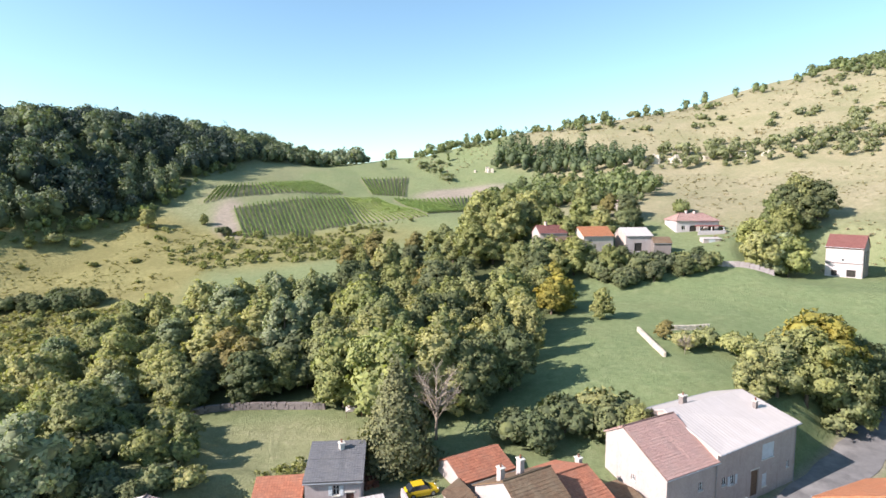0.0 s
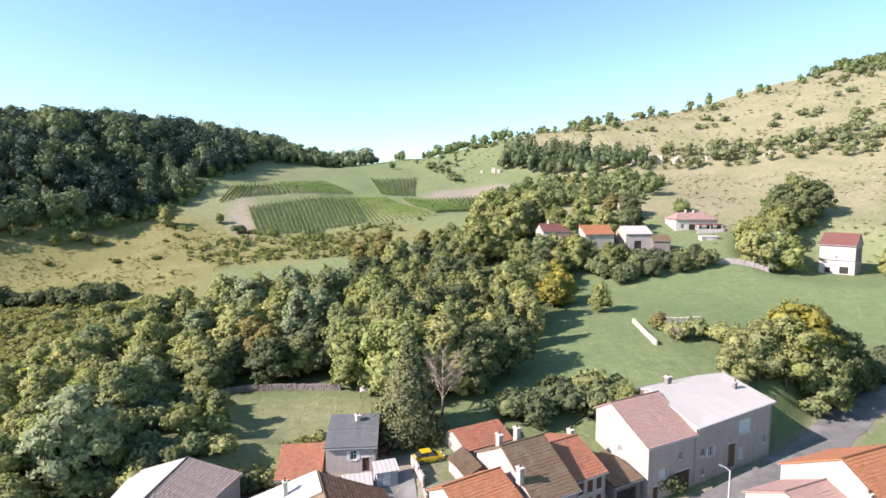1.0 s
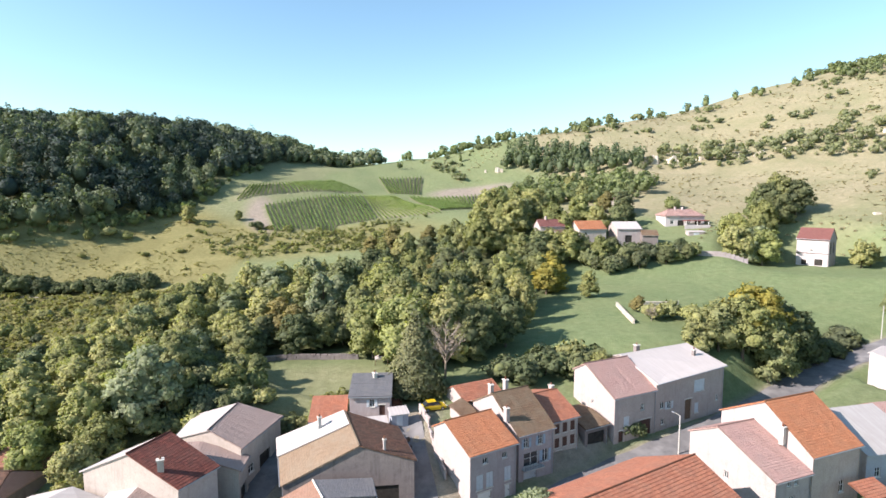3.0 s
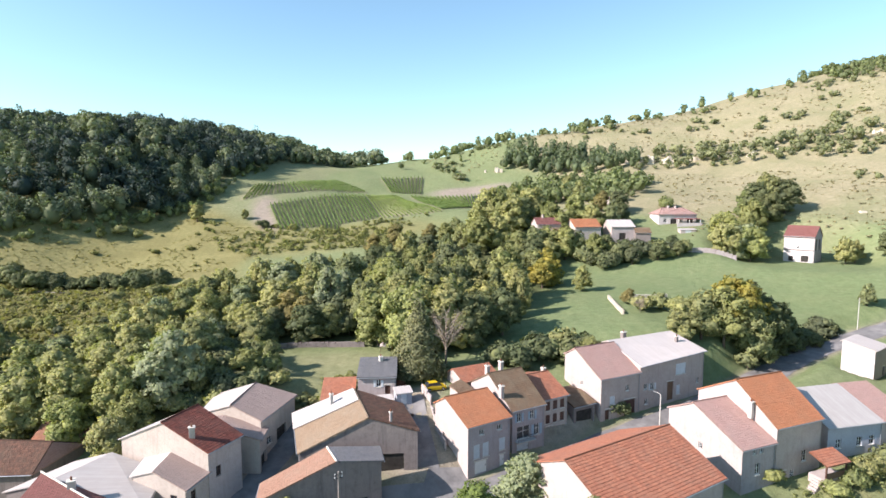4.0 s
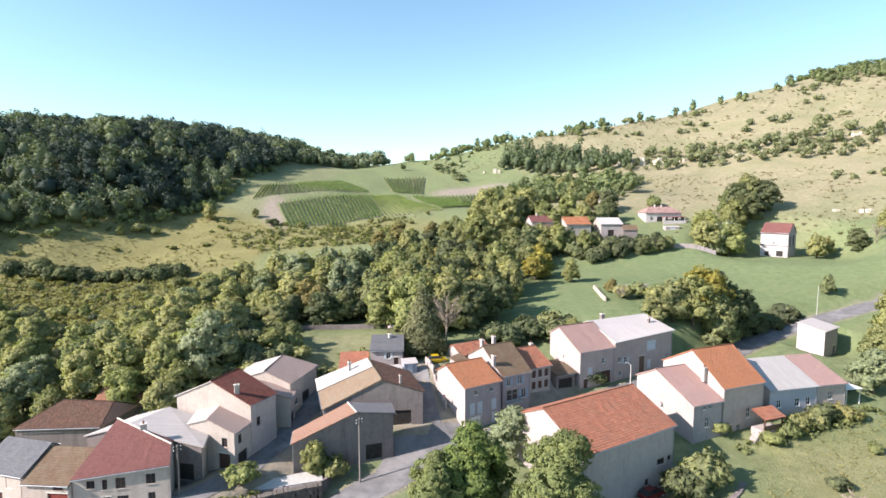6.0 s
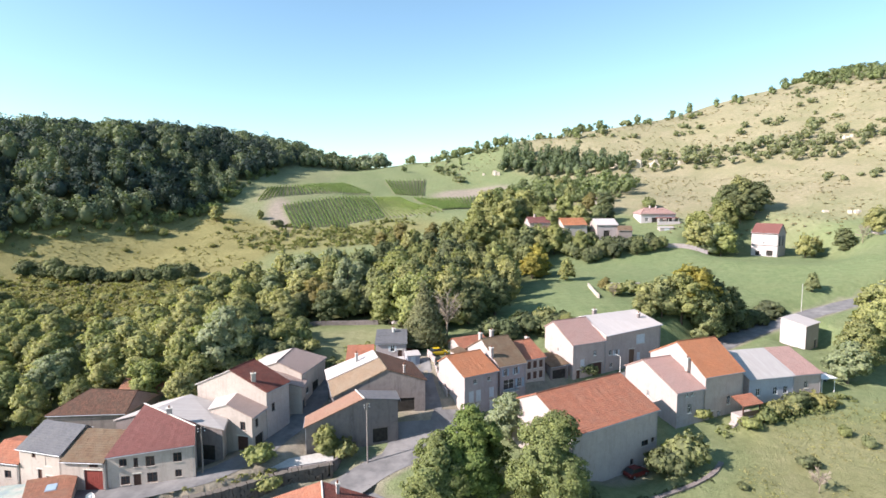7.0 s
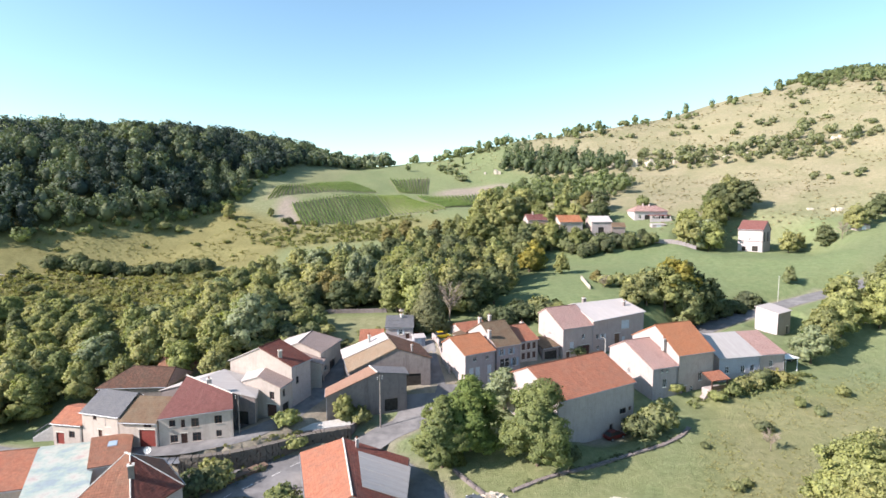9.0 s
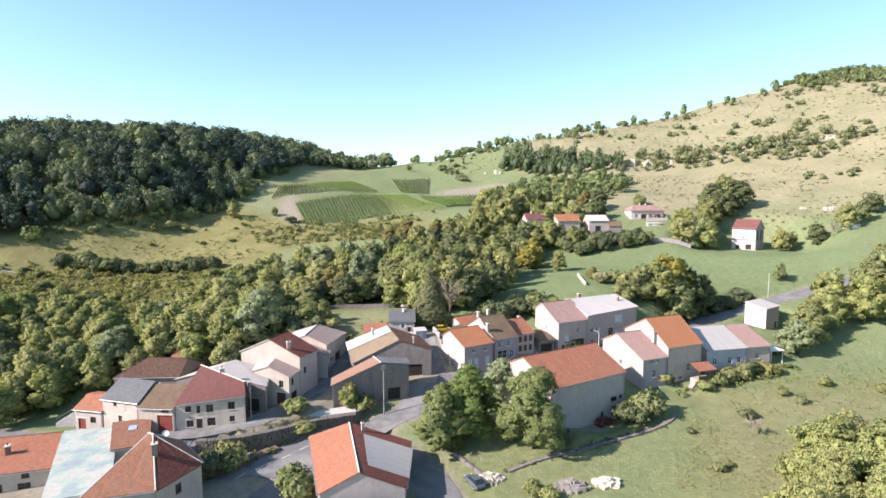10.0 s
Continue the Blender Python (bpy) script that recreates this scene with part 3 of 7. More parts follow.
def house(label, corners, eaves, ridge, base, walls, roof, openings=(), chimneys=(), category="house", name="house",
          cap="mortar", out=0.35, side=(0.2, 0.2), gutter=True, roof_labels=("", ""), group="village houses", back_roof=None, hip=None, end_roof=None):
    """A house on four corners A B C D, counter-clockwise seen from above, A to B being an eave. eaves: heights at AB and CD.
    ridge: where it starts on DA (0 at A) and ends on BC (0 at B), and its two heights. walls: materials of AB, BC, CD, DA.
    openings: (wall, from, to, sill, head, kind, extra), in metres along the wall, heights from the base."""
    A, B, C, D = corners
    cx, cy = sum(p[0] for p in corners) / 4, sum(p[1] for p in corners) / 4
    h = thing(name, (cx, cy, base), label, category, group)
    fL, fR, zL, zR = ridge
    rl, rr = lerp2(A, D, fL), lerp2(B, C, fR)
    if hip:
        rl, rr = lerp2(rl, rr, hip[0]), lerp2(rr, rl, hip[1])
    (eA, eB), (eC, eD) = [(e, e) if not isinstance(e, tuple) else e for e in eaves]
    ends = [(A, B), (B, C), (C, D), (D, A)]
    drop = 0.06
    lb, ld = math.dist(B, C), math.dist(D, A)
    tops = [
        [(0, eA - drop), (math.dist(A, B), eB - drop)],
        [(0, eB - drop), (lb * fR, zR - drop), (lb, eC - drop)],
        [(0, eC - drop), (math.dist(C, D), eD - drop)],
        [(0, eD - drop), (ld * (1 - fL), zL - drop), (ld, eA - drop)]]
    if hip:
        tops[1] = [(0, eB - drop), (lb, eC - drop)]
        tops[3] = [(0, eD - drop), (ld, eA - drop)]
        side = (0.0, 0.0)
        slope("roof", (*B, eB), (*C, eC), (*rr, zR), (*rr, zR), M[end_roof or roof], h, out, side)
        slope("roof", (*D, eD), (*A, eA), (*rl, zL), (*rl, zL), M[end_roof or roof], h, out, side)
        for p, r in (((*A, eA), (*rl, zL)), ((*B, eB), (*rr, zR)), ((*C, eC), (*rr, zR)), ((*D, eD), (*rl, zL))):
            ridge_cap(p, r, M[cap or "mortar"], h, 0.1)
    foot = min(land(*np.array(corners).T)) - 1.0
    z_foot = min(foot, base - 0.5)
    for k, (p, q) in enumerate(ends):
        ax = wall_axes(p, q)
        mine = [(o[1], o[2], base + o[3], base + o[4]) for o in openings if o[0] == k]
        top = tops[k]
        low = min(z for _, z in top)
        mine_ok = [m for m in mine if m[3] < low]
        wall("wall", ax, math.dist(p, q), z_foot, top, mine_ok, M[walls[k]], h)
        for o in openings:
            if o[0] != k or base + o[4] >= low:
                continue
            _, s0, s1, a, b, kind, *extra = o
            a, b = base + a, base + b
            if kind == "window":
                window(ax, s0, s1, a, b, h, *(extra or ["plain"]))
            elif kind == "door":
                door(ax, s0, s1, a, b, h, *(extra or ["wood"]))
            elif kind == "gap":
                Solid().box(ax, s0, s1, -0.35, -0.23, a, b).put("opening", M["dark"], h)
    slope("roof", (*A, eA), (*B, eB), (*rr, zR), (*rl, zL), M[roof], h, out, side, label=roof_labels[0])
    slope("roof", (*C, eC), (*D, eD), (*rl, zL), (*rr, zR), M[back_roof or roof], h, out, side[::-1], label=roof_labels[1])
    if cap and math.dist(rl, rr) > 0.3:
        ridge_cap((*rl, zL + 0.02), (*rr, zR + 0.02), M[cap], h)
    if gutter:
        for (p, zp), (q, zq) in (((A, eA), (B, eB)), ((C, eC), (D, eD))):
            ax = wall_axes(p, q)
            ln = math.dist(p, q)
            Solid().tube([ax(-side[0], out + 0.05, zp - 0.22), ax(ln + side[1], out + 0.05, zq - 0.22)], 0.07, 6).put("gutter", M["zinc"], h)
        ax = wall_axes(A, B)
        Solid().tube([ax(math.dist(A, B) - 0.25, 0.09, eB - 0.3), ax(math.dist(A, B) - 0.25, 0.09, base)], 0.05, 6).put("downpipe", M["zinc"], h)
    for c in chimneys:
        chimney(*c[:4], h, *c[4:])
    return h


def rect(x, y, angle, w, d):
    ax = axes_at(x, y, angle)
    return [tuple(ax(*p, 0)[:2]) for p in ((0, 0), (w, 0), (w, d), (0, d))]

# ---- ground, roads ----
def smooth01(x):
    x = np.clip(x, 0, 1)
    return x * x * (3 - 2 * x)


def blob(x, y, cx, cy, rx, ry, angle=0.0, soft=0.35):
    c, s = math.cos(radians(angle)), math.sin(radians(angle))
    u, v = (c * (x - cx) + s * (y - cy)) / rx, (-s * (x - cx) + c * (y - cy)) / ry
    return smooth01((1 + soft - np.hypot(u, v)) / (2 * soft))


def steps(*runs):
    out = [runs[0][0]]
    for a, b, d in runs:
        out += list(np.linspace(a, b, max(2, int(round((b - a) / d)) + 1))[1:])
    return np.array(out)


gx = steps((-2600, -600, 200), (-600, -330, 18), (-330, -110, 4), (-110, 100, 1.25), (100, 330, 4), (330, 700, 18), (700, 2600, 200))
gy = steps((-2600, -200, 200), (-200, -40, 8), (-40, 112, 1.25), (112, 330, 3), (330, 480, 5), (480, 720, 15), (720, 3000, 200))
GX, GY = np.meshgrid(gx, gy)
fx, fy = GX.ravel(), GY.ravel()
fz = land(fx, fy)
cols_n, rows_n = len(gx), len(gy)
idx = np.arange(rows_n * cols_n).reshape(rows_n, cols_n)
quads = np.stack([idx[:-1, :-1], idx[:-1, 1:], idx[1:, 1:], idx[1:, :-1]], -1).reshape(-1, 4)
ground_mesh = bpy.data.meshes.new("ground")
ground_mesh.vertices.add(len(fx))
ground_mesh.vertices.foreach_set("co", np.stack([fx, fy, fz], 1).ravel())
ground_mesh.loops.add(quads.size)
ground_mesh.loops.foreach_set("vertex_index", quads.ravel())
ground_mesh.polygons.add(len(quads))
ground_mesh.polygons.foreach_set("loop_start", np.arange(len(quads)) * 4)
ground_mesh.polygons.foreach_set("use_smooth", np.ones(len(quads), bool))
ground_mesh.update()
# what grows where: dry grass, bare earth, and woodland floor darkened for the trees' shade
wob = 6 * np.sin(fx / 17 + 2 * np.sin(fy / 23)) + 4 * np.sin(fy / 11)
dryness = 0.25 + 0.0 * fx
dryness = np.maximum(dryness, smooth01((fy + 0.25 * fx + wob - 215) / 35) * smooth01((fx - 20 + wob) / 40))
dryness = np.maximum(dryness, 0.8 * smooth01((130 - np.abs(fx - 230)) / 60) * smooth01((fy - 172 + wob * 0.5) / 14))
dryness = np.maximum(dryness, 0.5 * smooth01((-75 - fx + wob) / 25) * smooth01((fy - 150) / 20))
dryness = np.maximum(dryness, 0.55 * blob(fx, fy, -30, 73, 22, 12, 10))
dryness = np.maximum(dryness, 0.6 * smooth01((fx - 34 + wob) / 14) * smooth01((54 - fy) / 16))
dryness = np.where(blob(fx, fy, 66, 128, 75, 42, 25) > 0.3, 0.14, dryness)
dryness = np.where(blob(fx, fy, 14, 20, 14, 7, 30) > 0.4, 0.22, dryness)
bare = 0.0 * fx
for line, half in LINES.values():
    for k in range(0, len(line), 2):
        bare = np.maximum(bare, smooth01(1 - (np.hypot(fx - line[k, 0], fy - line[k, 1]) - half) / 1.6) * 0.7)
for cx, cy, rx, ry, an in ((-102, 252, 8, 22, 25), (5, 318, 26, 9, 10), (14, 60, 12, 5, 32), (-12, 60, 9, 5, 20), (-16, 50, 10, 8, 20), (26, 34, 8, 4, 33), (-26, 40, 22, 10, 60), (-6, 50, 8, 12, 30), (-40, 24, 20, 5, 10), (-30, 12, 26, 12, 10), (-60, 12, 22, 14, 10)):
    bare = np.maximum(bare, (0.9 if cy > 100 else 0.8) * blob(fx, fy, cx, cy, rx, ry, an))
for plot in PLOTS:
    ring = np.array(plot)
    c0 = ring.mean(axis=0)
    inside = np.ones(len(fx), bool)
    turn = 0.0
    for k in range(4):
        p0, p1 = ring[k], ring[(k + 1) % 4]
        turn += np.cross(np.append(p1 - p0, 0), np.append(c0 - p0, 0))[2]
    for k in range(4):
        p0, p1 = ring[k], ring[(k + 1) % 4]
        inside &= ((p1[0] - p0[0]) * (fy - p0[1]) - (p1[1] - p0[1]) * (fx - p0[0])) * np.sign(turn) > -1.0
    bare = np.where(inside, 0.1, bare)
    dryness = np.where(inside, 0.75, dryness)
shady_wood_floor = np.maximum.reduce([blob(fx, fy, -35, 115, 45, 30, 60), blob(fx, fy, -95, 95, 50, 26, 55), blob(fx, fy, 0, 160, 30, 40, 10),
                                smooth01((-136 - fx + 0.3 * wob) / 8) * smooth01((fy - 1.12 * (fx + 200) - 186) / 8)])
strawy = 0.95 * smooth01((-72 - fx + wob) / 22) * smooth01((fy - 60) / 25) * smooth01((262 - fy - 0.25 * (fx + 120) + wob) / 20)
strawy = np.maximum(strawy, 0.4 * smooth01((fx - 30 + 1.2 * wob) / 12) * smooth01((56 - fy) / 12) * smooth01((fy + 0.2 * fx - 4) / 10))
strawy = np.maximum(strawy, 0.8 * blob(fx, fy, -62, 220, 52, 24, 20) * (1 - np.clip(bare * 4, 0, 1)))
strawy = np.maximum(strawy, 0.28 * blob(fx, fy, 14, 18, 24, 12, 30))
strawy = np.maximum(strawy, 0.15 * blob(fx, fy, -32, 74, 24, 13, 10))
shady_wood_floor = shady_wood_floor * (1 - blob(fx, fy, -31, 73, 24, 15, 10))
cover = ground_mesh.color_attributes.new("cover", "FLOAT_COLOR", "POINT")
cover.data.foreach_set("color", np.stack([dryness, bare, 0.8 * shady_wood_floor, strawy], 1).astype(np.float32).ravel())
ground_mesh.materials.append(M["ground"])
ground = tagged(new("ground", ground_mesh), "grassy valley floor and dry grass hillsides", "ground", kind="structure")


def ribbon(name, line, half, mat, label, category="road", lift=0.05, wobble=0.15):
    d = np.gradient(line[:, :2], axis=0)
    d /= np.linalg.norm(d, axis=1)[:, None]
    nrm = np.stack([-d[:, 1], d[:, 0]], 1)
    verts, faces = [], []
    offs = np.linspace(-1, 1, 7)
    for k, p in enumerate(line):
        for o in offs:
            hw = half + wobble * math.sin(k * 0.7 + 3 * (o > 0)) * (abs(o) == 1)
            x, y = p[0] + nrm[k, 0] * o * hw, p[1] + nrm[k, 1] * o * hw
            verts.append((x, y, p[2] + lift - 0.05 * o * o))
    w = len(offs)
    faces = [(i * w + j, (i + 1) * w + j, (i + 1) * w + j + 1, i * w + j + 1)[::-1] for i in range(len(line) - 1) for j in range(w - 1)]
    return tagged(new(name, mesh_of(name, verts, faces, mat, True)), label, category, kind="structure")


ribbon("road_street", LINES["street"][0], LINES["street"][1], M["asphalt"], "worn grey asphalt village street")
ribbon("road_branch", LINES["branch"][0], LINES["branch"][1], M["asphalt"], "grey asphalt side road in shade", lift=0.062)
ribbon("road_west", LINES["west_road"][0], LINES["west_road"][1], M["asphalt"], "grey asphalt road below a retaining wall", lift=0.056)
ribbon("road_alley", LINES["alley"][0], LINES["alley"][1], M["asphalt"], "worn grey lane between old houses", lift=0.07)

field_track = along([(-210, 150, 0), (-171, 155.6, 0), (-154, 161.0, 0), (-135, 163.6, 0), (-118, 161.5, 0), (-104, 157, 0)], 2.0)
field_track[:, 2] = land(field_track[:, 0], field_track[:, 1]) + 0.06
ribbon("path_field", field_track, 0.9, M["gravel"], "pale earth track below a hedge", "path", lift=0.06)

# ---- the village ----
def row_windows(wall_no, starts, sill, head, width, style="plain", shut="pale_shutter"):
    return [(wall_no, s, s + width, sill, head, "window", style, shut) for s in starts]


# walls turned from the sun get a darker render, shade put into the colour
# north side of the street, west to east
house("two-storey rendered house, shaded sides toned grey, with new orange tiled roof", rect(1.1, 46.0, 33.7, 7.6, 9.2), (2.1, 2.7), (0.66, 0.66, 4.5, 4.5), -5.6,
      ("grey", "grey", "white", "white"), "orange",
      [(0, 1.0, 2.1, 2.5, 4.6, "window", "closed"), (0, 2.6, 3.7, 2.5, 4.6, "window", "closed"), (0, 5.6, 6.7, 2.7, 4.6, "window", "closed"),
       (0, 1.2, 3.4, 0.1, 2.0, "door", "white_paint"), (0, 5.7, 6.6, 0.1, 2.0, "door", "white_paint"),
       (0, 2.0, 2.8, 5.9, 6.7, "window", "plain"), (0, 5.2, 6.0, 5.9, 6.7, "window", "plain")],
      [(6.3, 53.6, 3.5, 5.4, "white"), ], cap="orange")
house("narrow house, shaded sides toned grey, with brown tiled roof and a balcony", rect(7.9, 51.8, 31, 6.2, 12.0), (2.3, 3.2), (0.54, 0.54, 6.2, 6.2), -5.2,
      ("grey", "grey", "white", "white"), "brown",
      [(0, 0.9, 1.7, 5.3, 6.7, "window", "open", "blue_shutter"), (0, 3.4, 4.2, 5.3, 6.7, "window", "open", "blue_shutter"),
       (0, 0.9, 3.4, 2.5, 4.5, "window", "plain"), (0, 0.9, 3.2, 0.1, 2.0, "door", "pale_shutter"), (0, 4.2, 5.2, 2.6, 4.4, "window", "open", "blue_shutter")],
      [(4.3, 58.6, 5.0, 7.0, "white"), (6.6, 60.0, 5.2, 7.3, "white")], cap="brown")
house("cream house with brown shutters and old red tiled roof", rect(13.4, 57.4, 31, 5.0, 10.5), (2.0, 2.6), (0.5, 0.5, 4.4, 4.4), -5.0,
      ("cream", "cream", "white", "white"), "rust",
      [(0, 0.5, 1.4, 4.8, 6.3, "window", "closed", "dark_wood"), (0, 2.0, 2.9, 4.8, 6.3, "window", "closed", "dark_wood"), (0, 3.5, 4.4, 4.8, 6.3, "window", "closed", "dark_wood"),
       (0, 0.5, 1.4, 2.6, 4.1, "window", "closed", "dark_wood"), (0, 2.0, 2.9, 2.6, 4.1, "window", "closed", "dark_wood"), (0, 3.5, 4.4, 2.6, 4.1, "window", "closed", "dark_wood"),
       (0, 0.8, 1.8, 0.1, 2.1, "door", "dark_wood")], [(14.6, 66.6, 2.6, 4.2, "beige")], cap="rust")
house("open-fronted stone shed with low brown roof", rect(19.0, 60.6, 30, 4.6, 6.0), (-0.4, 0.4), (0.6, 0.6, 0.5, 0.5), -4.8,
      ("stone", "stone", "stone", "stone"), "brown", [(0, 0.5, 4.0, 0.2, 3.4, "gap")], category="shed", name="shed", cap=None)
house("two-storey beige house with faded pink roof", rect(24.0, 62.9, 28.6, 9.0, 9.8), (3.6, 5.6), (0.7, 0.7, 7.3, 7.3), -4.3,
      ("beige", "beige", "white", "white"), "pink",
      [(0, 5.6, 6.4, 4.8, 5.9, "window", "plain"), (0, 2.0, 3.2, 2.9, 4.4, "window", "closed"), (0, 1.0, 2.0, 0.1, 2.2, "door", "dark_wood"),
       (0, 5.4, 8.0, 0.1, 3.2, "door", "dark_wood"), (3, 4.5, 5.1, 5.2, 6.0, "window", "plain")], cap="pink", out=0.25)
house("long beige house with pale sheet roof", rect(31.9, 67.2, 28.6, 16.5, 12.5), ((4.7, 5.5), 5.6), (0.66, 0.66, 7.3, 7.3), -4.0,
      ("beige", "beige", "white", "beige"), "whiteroof",
      [(0, 1.0, 1.9, 4.0, 5.1, "window", "plain"), (0, 2.6, 3.5, 3.7, 5.0, "window", "open", "pale_shutter"), (0, 6.9, 8.5, 1.0, 4.6, "door", "wood"),
       (0, 1.3, 2.1, 1.2, 2.2, "window", "plain"), (0, 9.3, 10.3, 1.8, 3.6, "window", "closed", "pale_shutter"), (0, 9.0, 11.6, 5.6, 7.7, "window", "closed", "pale_shutter"),
       (0, 14.6, 15.2, 3.2, 4.2, "window", "plain"), (1, 5.0, 5.8, 3.6, 4.8, "window", "plain")],
      [(31.6, 77.2, 6.2, 8.2, "stone", 0.9, 0.7), (42.0, 77.6, 6.0, 7.3, "stone", 0.5, 0.5)], cap=None, out=0.5)
# south side
house("large stone barn with rust-red tiled roof", rect(17.1, 26.6, 33.7, 19.0, 16.2), (0.1, 0.0), (0.5, 0.5, 3.8, 3.8), -9.6,
      ("white", "beige", "white", "white"), "rust",
      [(0, 15.2, 16.9, 4.0, 5.0, "window", "brown"), (0, 12.6, 13.4, 1.6, 2.6, "window", "brown"), (0, 17.6, 18.4, 4.2, 5.0, "window", "brown"),
       (3, 6.0, 6.5, 6.5, 7.2, "window", "brown")], cap="rust", category="barn", name="barn", back_roof="rust")
house("white house with faded pink roof", rect(38.8, 44.5, 24, 6.4, 13.5), (0.2, 1.3), (0.64, 0.64, 3.8, 3.8), -7.0,
      ("grey", "grey", "white", "white"), "pink",
      [(0, 2.6, 3.5, 2.9, 4.6, "window", "plain"), (0, 2.0, 2.7, 6.0, 6.8, "window", "plain"), (0, 3.3, 4.0, 6.0, 6.8, "window", "plain"),
       (3, 6.0, 6.7, 4.0, 5.1, "window", "plain")], [(42.8, 50.6, 2.2, 4.6, "concrete", 0.6, 0.6)], cap="pink", out=0.3)
house("tall beige house with orange-brown tiled roof", rect(44.9, 47.3, 24, 9.4, 14.0), (2.2, 3.2), (0.5, 0.5, 7.0, 7.0), -6.8,
      ("beige", "beige", "white", "white"), "orange",
      [(0, 1.2, 2.2, 0.2, 2.2, "door", "dark_wood"), (0, 3.2, 4.0, 0.4, 2.0, "window", "plain"), (0, 5.4, 6.4, 2.9, 4.6, "window", "plain")],
      cap="orange", out=0.3)
# blue-grey front and east side: shade on a pale house put into the render
house("low pale house with grey sheet roof", rect(55.3, 52.4, 16, 10.4, 12.0), (0.2, 1.2), (0.66, 0.66, 3.4, 3.4), -5.6,
      ("blue_grey", "blue_grey", "white", "white"), "greyroof",
      [(0, 1.6, 2.6, 2.2, 3.6, "window", "plain"), (0, 5.6, 6.6, 2.2, 3.6, "window", "plain"), (0, 8.0, 9.0, 2.2, 3.6, "window", "plain")], cap=None)
house("low house with faded mauve tiled roof", rect(65.4, 55.4, 14, 6.2, 12.0), (0.2, 1.2), (0.7, 0.7, 3.2, 3.2), -5.2,
      ("beige", "beige", "white", "white"), "pink", [(0, 2.4, 3.3, 2.4, 3.8, "window", "plain")], cap=None)
# white hut: the grey of two sides is their shade put into the colour
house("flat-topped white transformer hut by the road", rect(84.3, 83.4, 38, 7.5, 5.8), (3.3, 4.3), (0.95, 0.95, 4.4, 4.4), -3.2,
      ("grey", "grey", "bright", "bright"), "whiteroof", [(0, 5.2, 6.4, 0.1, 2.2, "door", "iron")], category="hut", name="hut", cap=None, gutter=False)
# the yard behind
house("small house, shaded sides toned grey, with slate roof", rect(-17.6, 60.6, 6, 6.4, 8.4), (4.2, 4.9), (0.9, 0.9, 5.3, 5.3), 0.6,
      ("grey", "grey", "white", "white"), "slate", [(0, 3.1, 3.9, 1.7, 2.9, "window", "open", "pale_shutter"), (0, 4.6, 5.5, 0.1, 2.0, "door", "dark_wood")], [(-14.6, 66.8, 4.9, 5.8, "concrete")], cap=None)
house("low shed with red tiled roof", rect(-23.4, 58.6, 8, 5.4, 6.0), (0.9, 2.5), (0.97, 0.97, 2.65, 2.65), -0.6,
      ("stone", "stone", "stone", "stone"), "rust", [(0, 1.2, 3.8, 0.1, 1.3, "gap")], category="shed", name="shed", cap=None)
# west cluster
house("stone farmhouse with pale and tan tiled roof", [(-25.8, 52.2), (-22.5, 43.4), (-6.1, 45.8), (-9.5, 54.6)], ((0.9, -0.9), (1.6, 2.0)), (0.56, 0.58, 4.5, 3.8), -6.6,
      ("stone", "stone", "stone", "stone"), "tan", [(1, 9.8, 14.6, 1.9, 4.8, "gap"), (1, 1.5, 2.3, 2.6, 3.4, "window", "plain"), (0, 3.0, 4.0, 2.6, 3.8, "window", "plain")],
      [(-19.8, 51.2, 2.6, 4.6, "concrete", 0.45, 0.45), (-9.9, 45.6, 2.4, 4.2, "white", 0.3, 0.3)], cap="tan", back_roof="old_red")
house("stone outbuilding with tan roof and slate lean-to", [(-25.6, 37.6), (-24.6, 33.4), (-10.3, 39.2), (-11.4, 43.0)], (-2.3, 0.3), (0.55, 0.62, 1.2, 1.2), -7.0,
      ("stone", "stone", "stone", "stone"), "salmon", [(1, 3.2, 4.2, 2.6, 3.6, "window", "brown"), (1, 2.0, 2.8, 0.8, 1.6, "window", "brown"), (1, 11.0, 13.6, 0.1, 2.6, "gap")],
      category="outbuilding", name="outbuilding", cap="mortar", back_roof="slate")
house("white gabled house with dark red tiled roof", [(-43.6, 45.2), (-45.6, 39.8), (-32.1, 36.4), (-30.0, 41.6)], (2.4, 2.4), (0.5, 0.5, 5.7, 5.5), -6.8,
      ("white", "cream", "white", "white"), "whiteroof", [(1, 12.2, 13.0, 5.4, 6.7, "window", "brown"), (2, 1.2, 2.0, 5.2, 6.6, "window", "brown")], [(-34.7, 37.6, 3.2, 5.0, "cream", 0.7, 0.6)],
      cap="red", back_roof="red")
# pale sheets give the west slope its sunlit tone; the east stays mauve
house("cream house front with low mauve roof", [(-41.8, 39.4), (-40.8, 34.2), (-33.0, 32.2), (-32.2, 36.5)], (0.2, -0.3), (0.42, 0.42, 1.5, 1.3), -6.8,
      ("cream", "cream", "cream", "cream"), "whiteroof", [(1, 5.8, 6.8, 4.0, 5.4, "window", "brown"), (1, 5.2, 7.2, 0.3, 3.0, "door", "dark_wood"), (2, 1.0, 1.9, 4.2, 5.6, "window", "brown"), (2, 0.8, 3.2, 0.3, 2.8, "gap")], cap=None, back_roof="mauve")
house("long house with pale roof and stone walls", [(-52.5, 40.0), (-55.6, 32.4), (-36.8, 29.8), (-38.8, 37.5)], (-1.2, (-1.3, -0.9)), (0.44, 0.30, 0.7, 0.45), -7.0,
      ("cream", "stone", "cream", "cream"), "whiteroof", [(1, 15.2, 17.6, 0.3, 2.8, "gap")], cap=None, back_roof="greyroof")
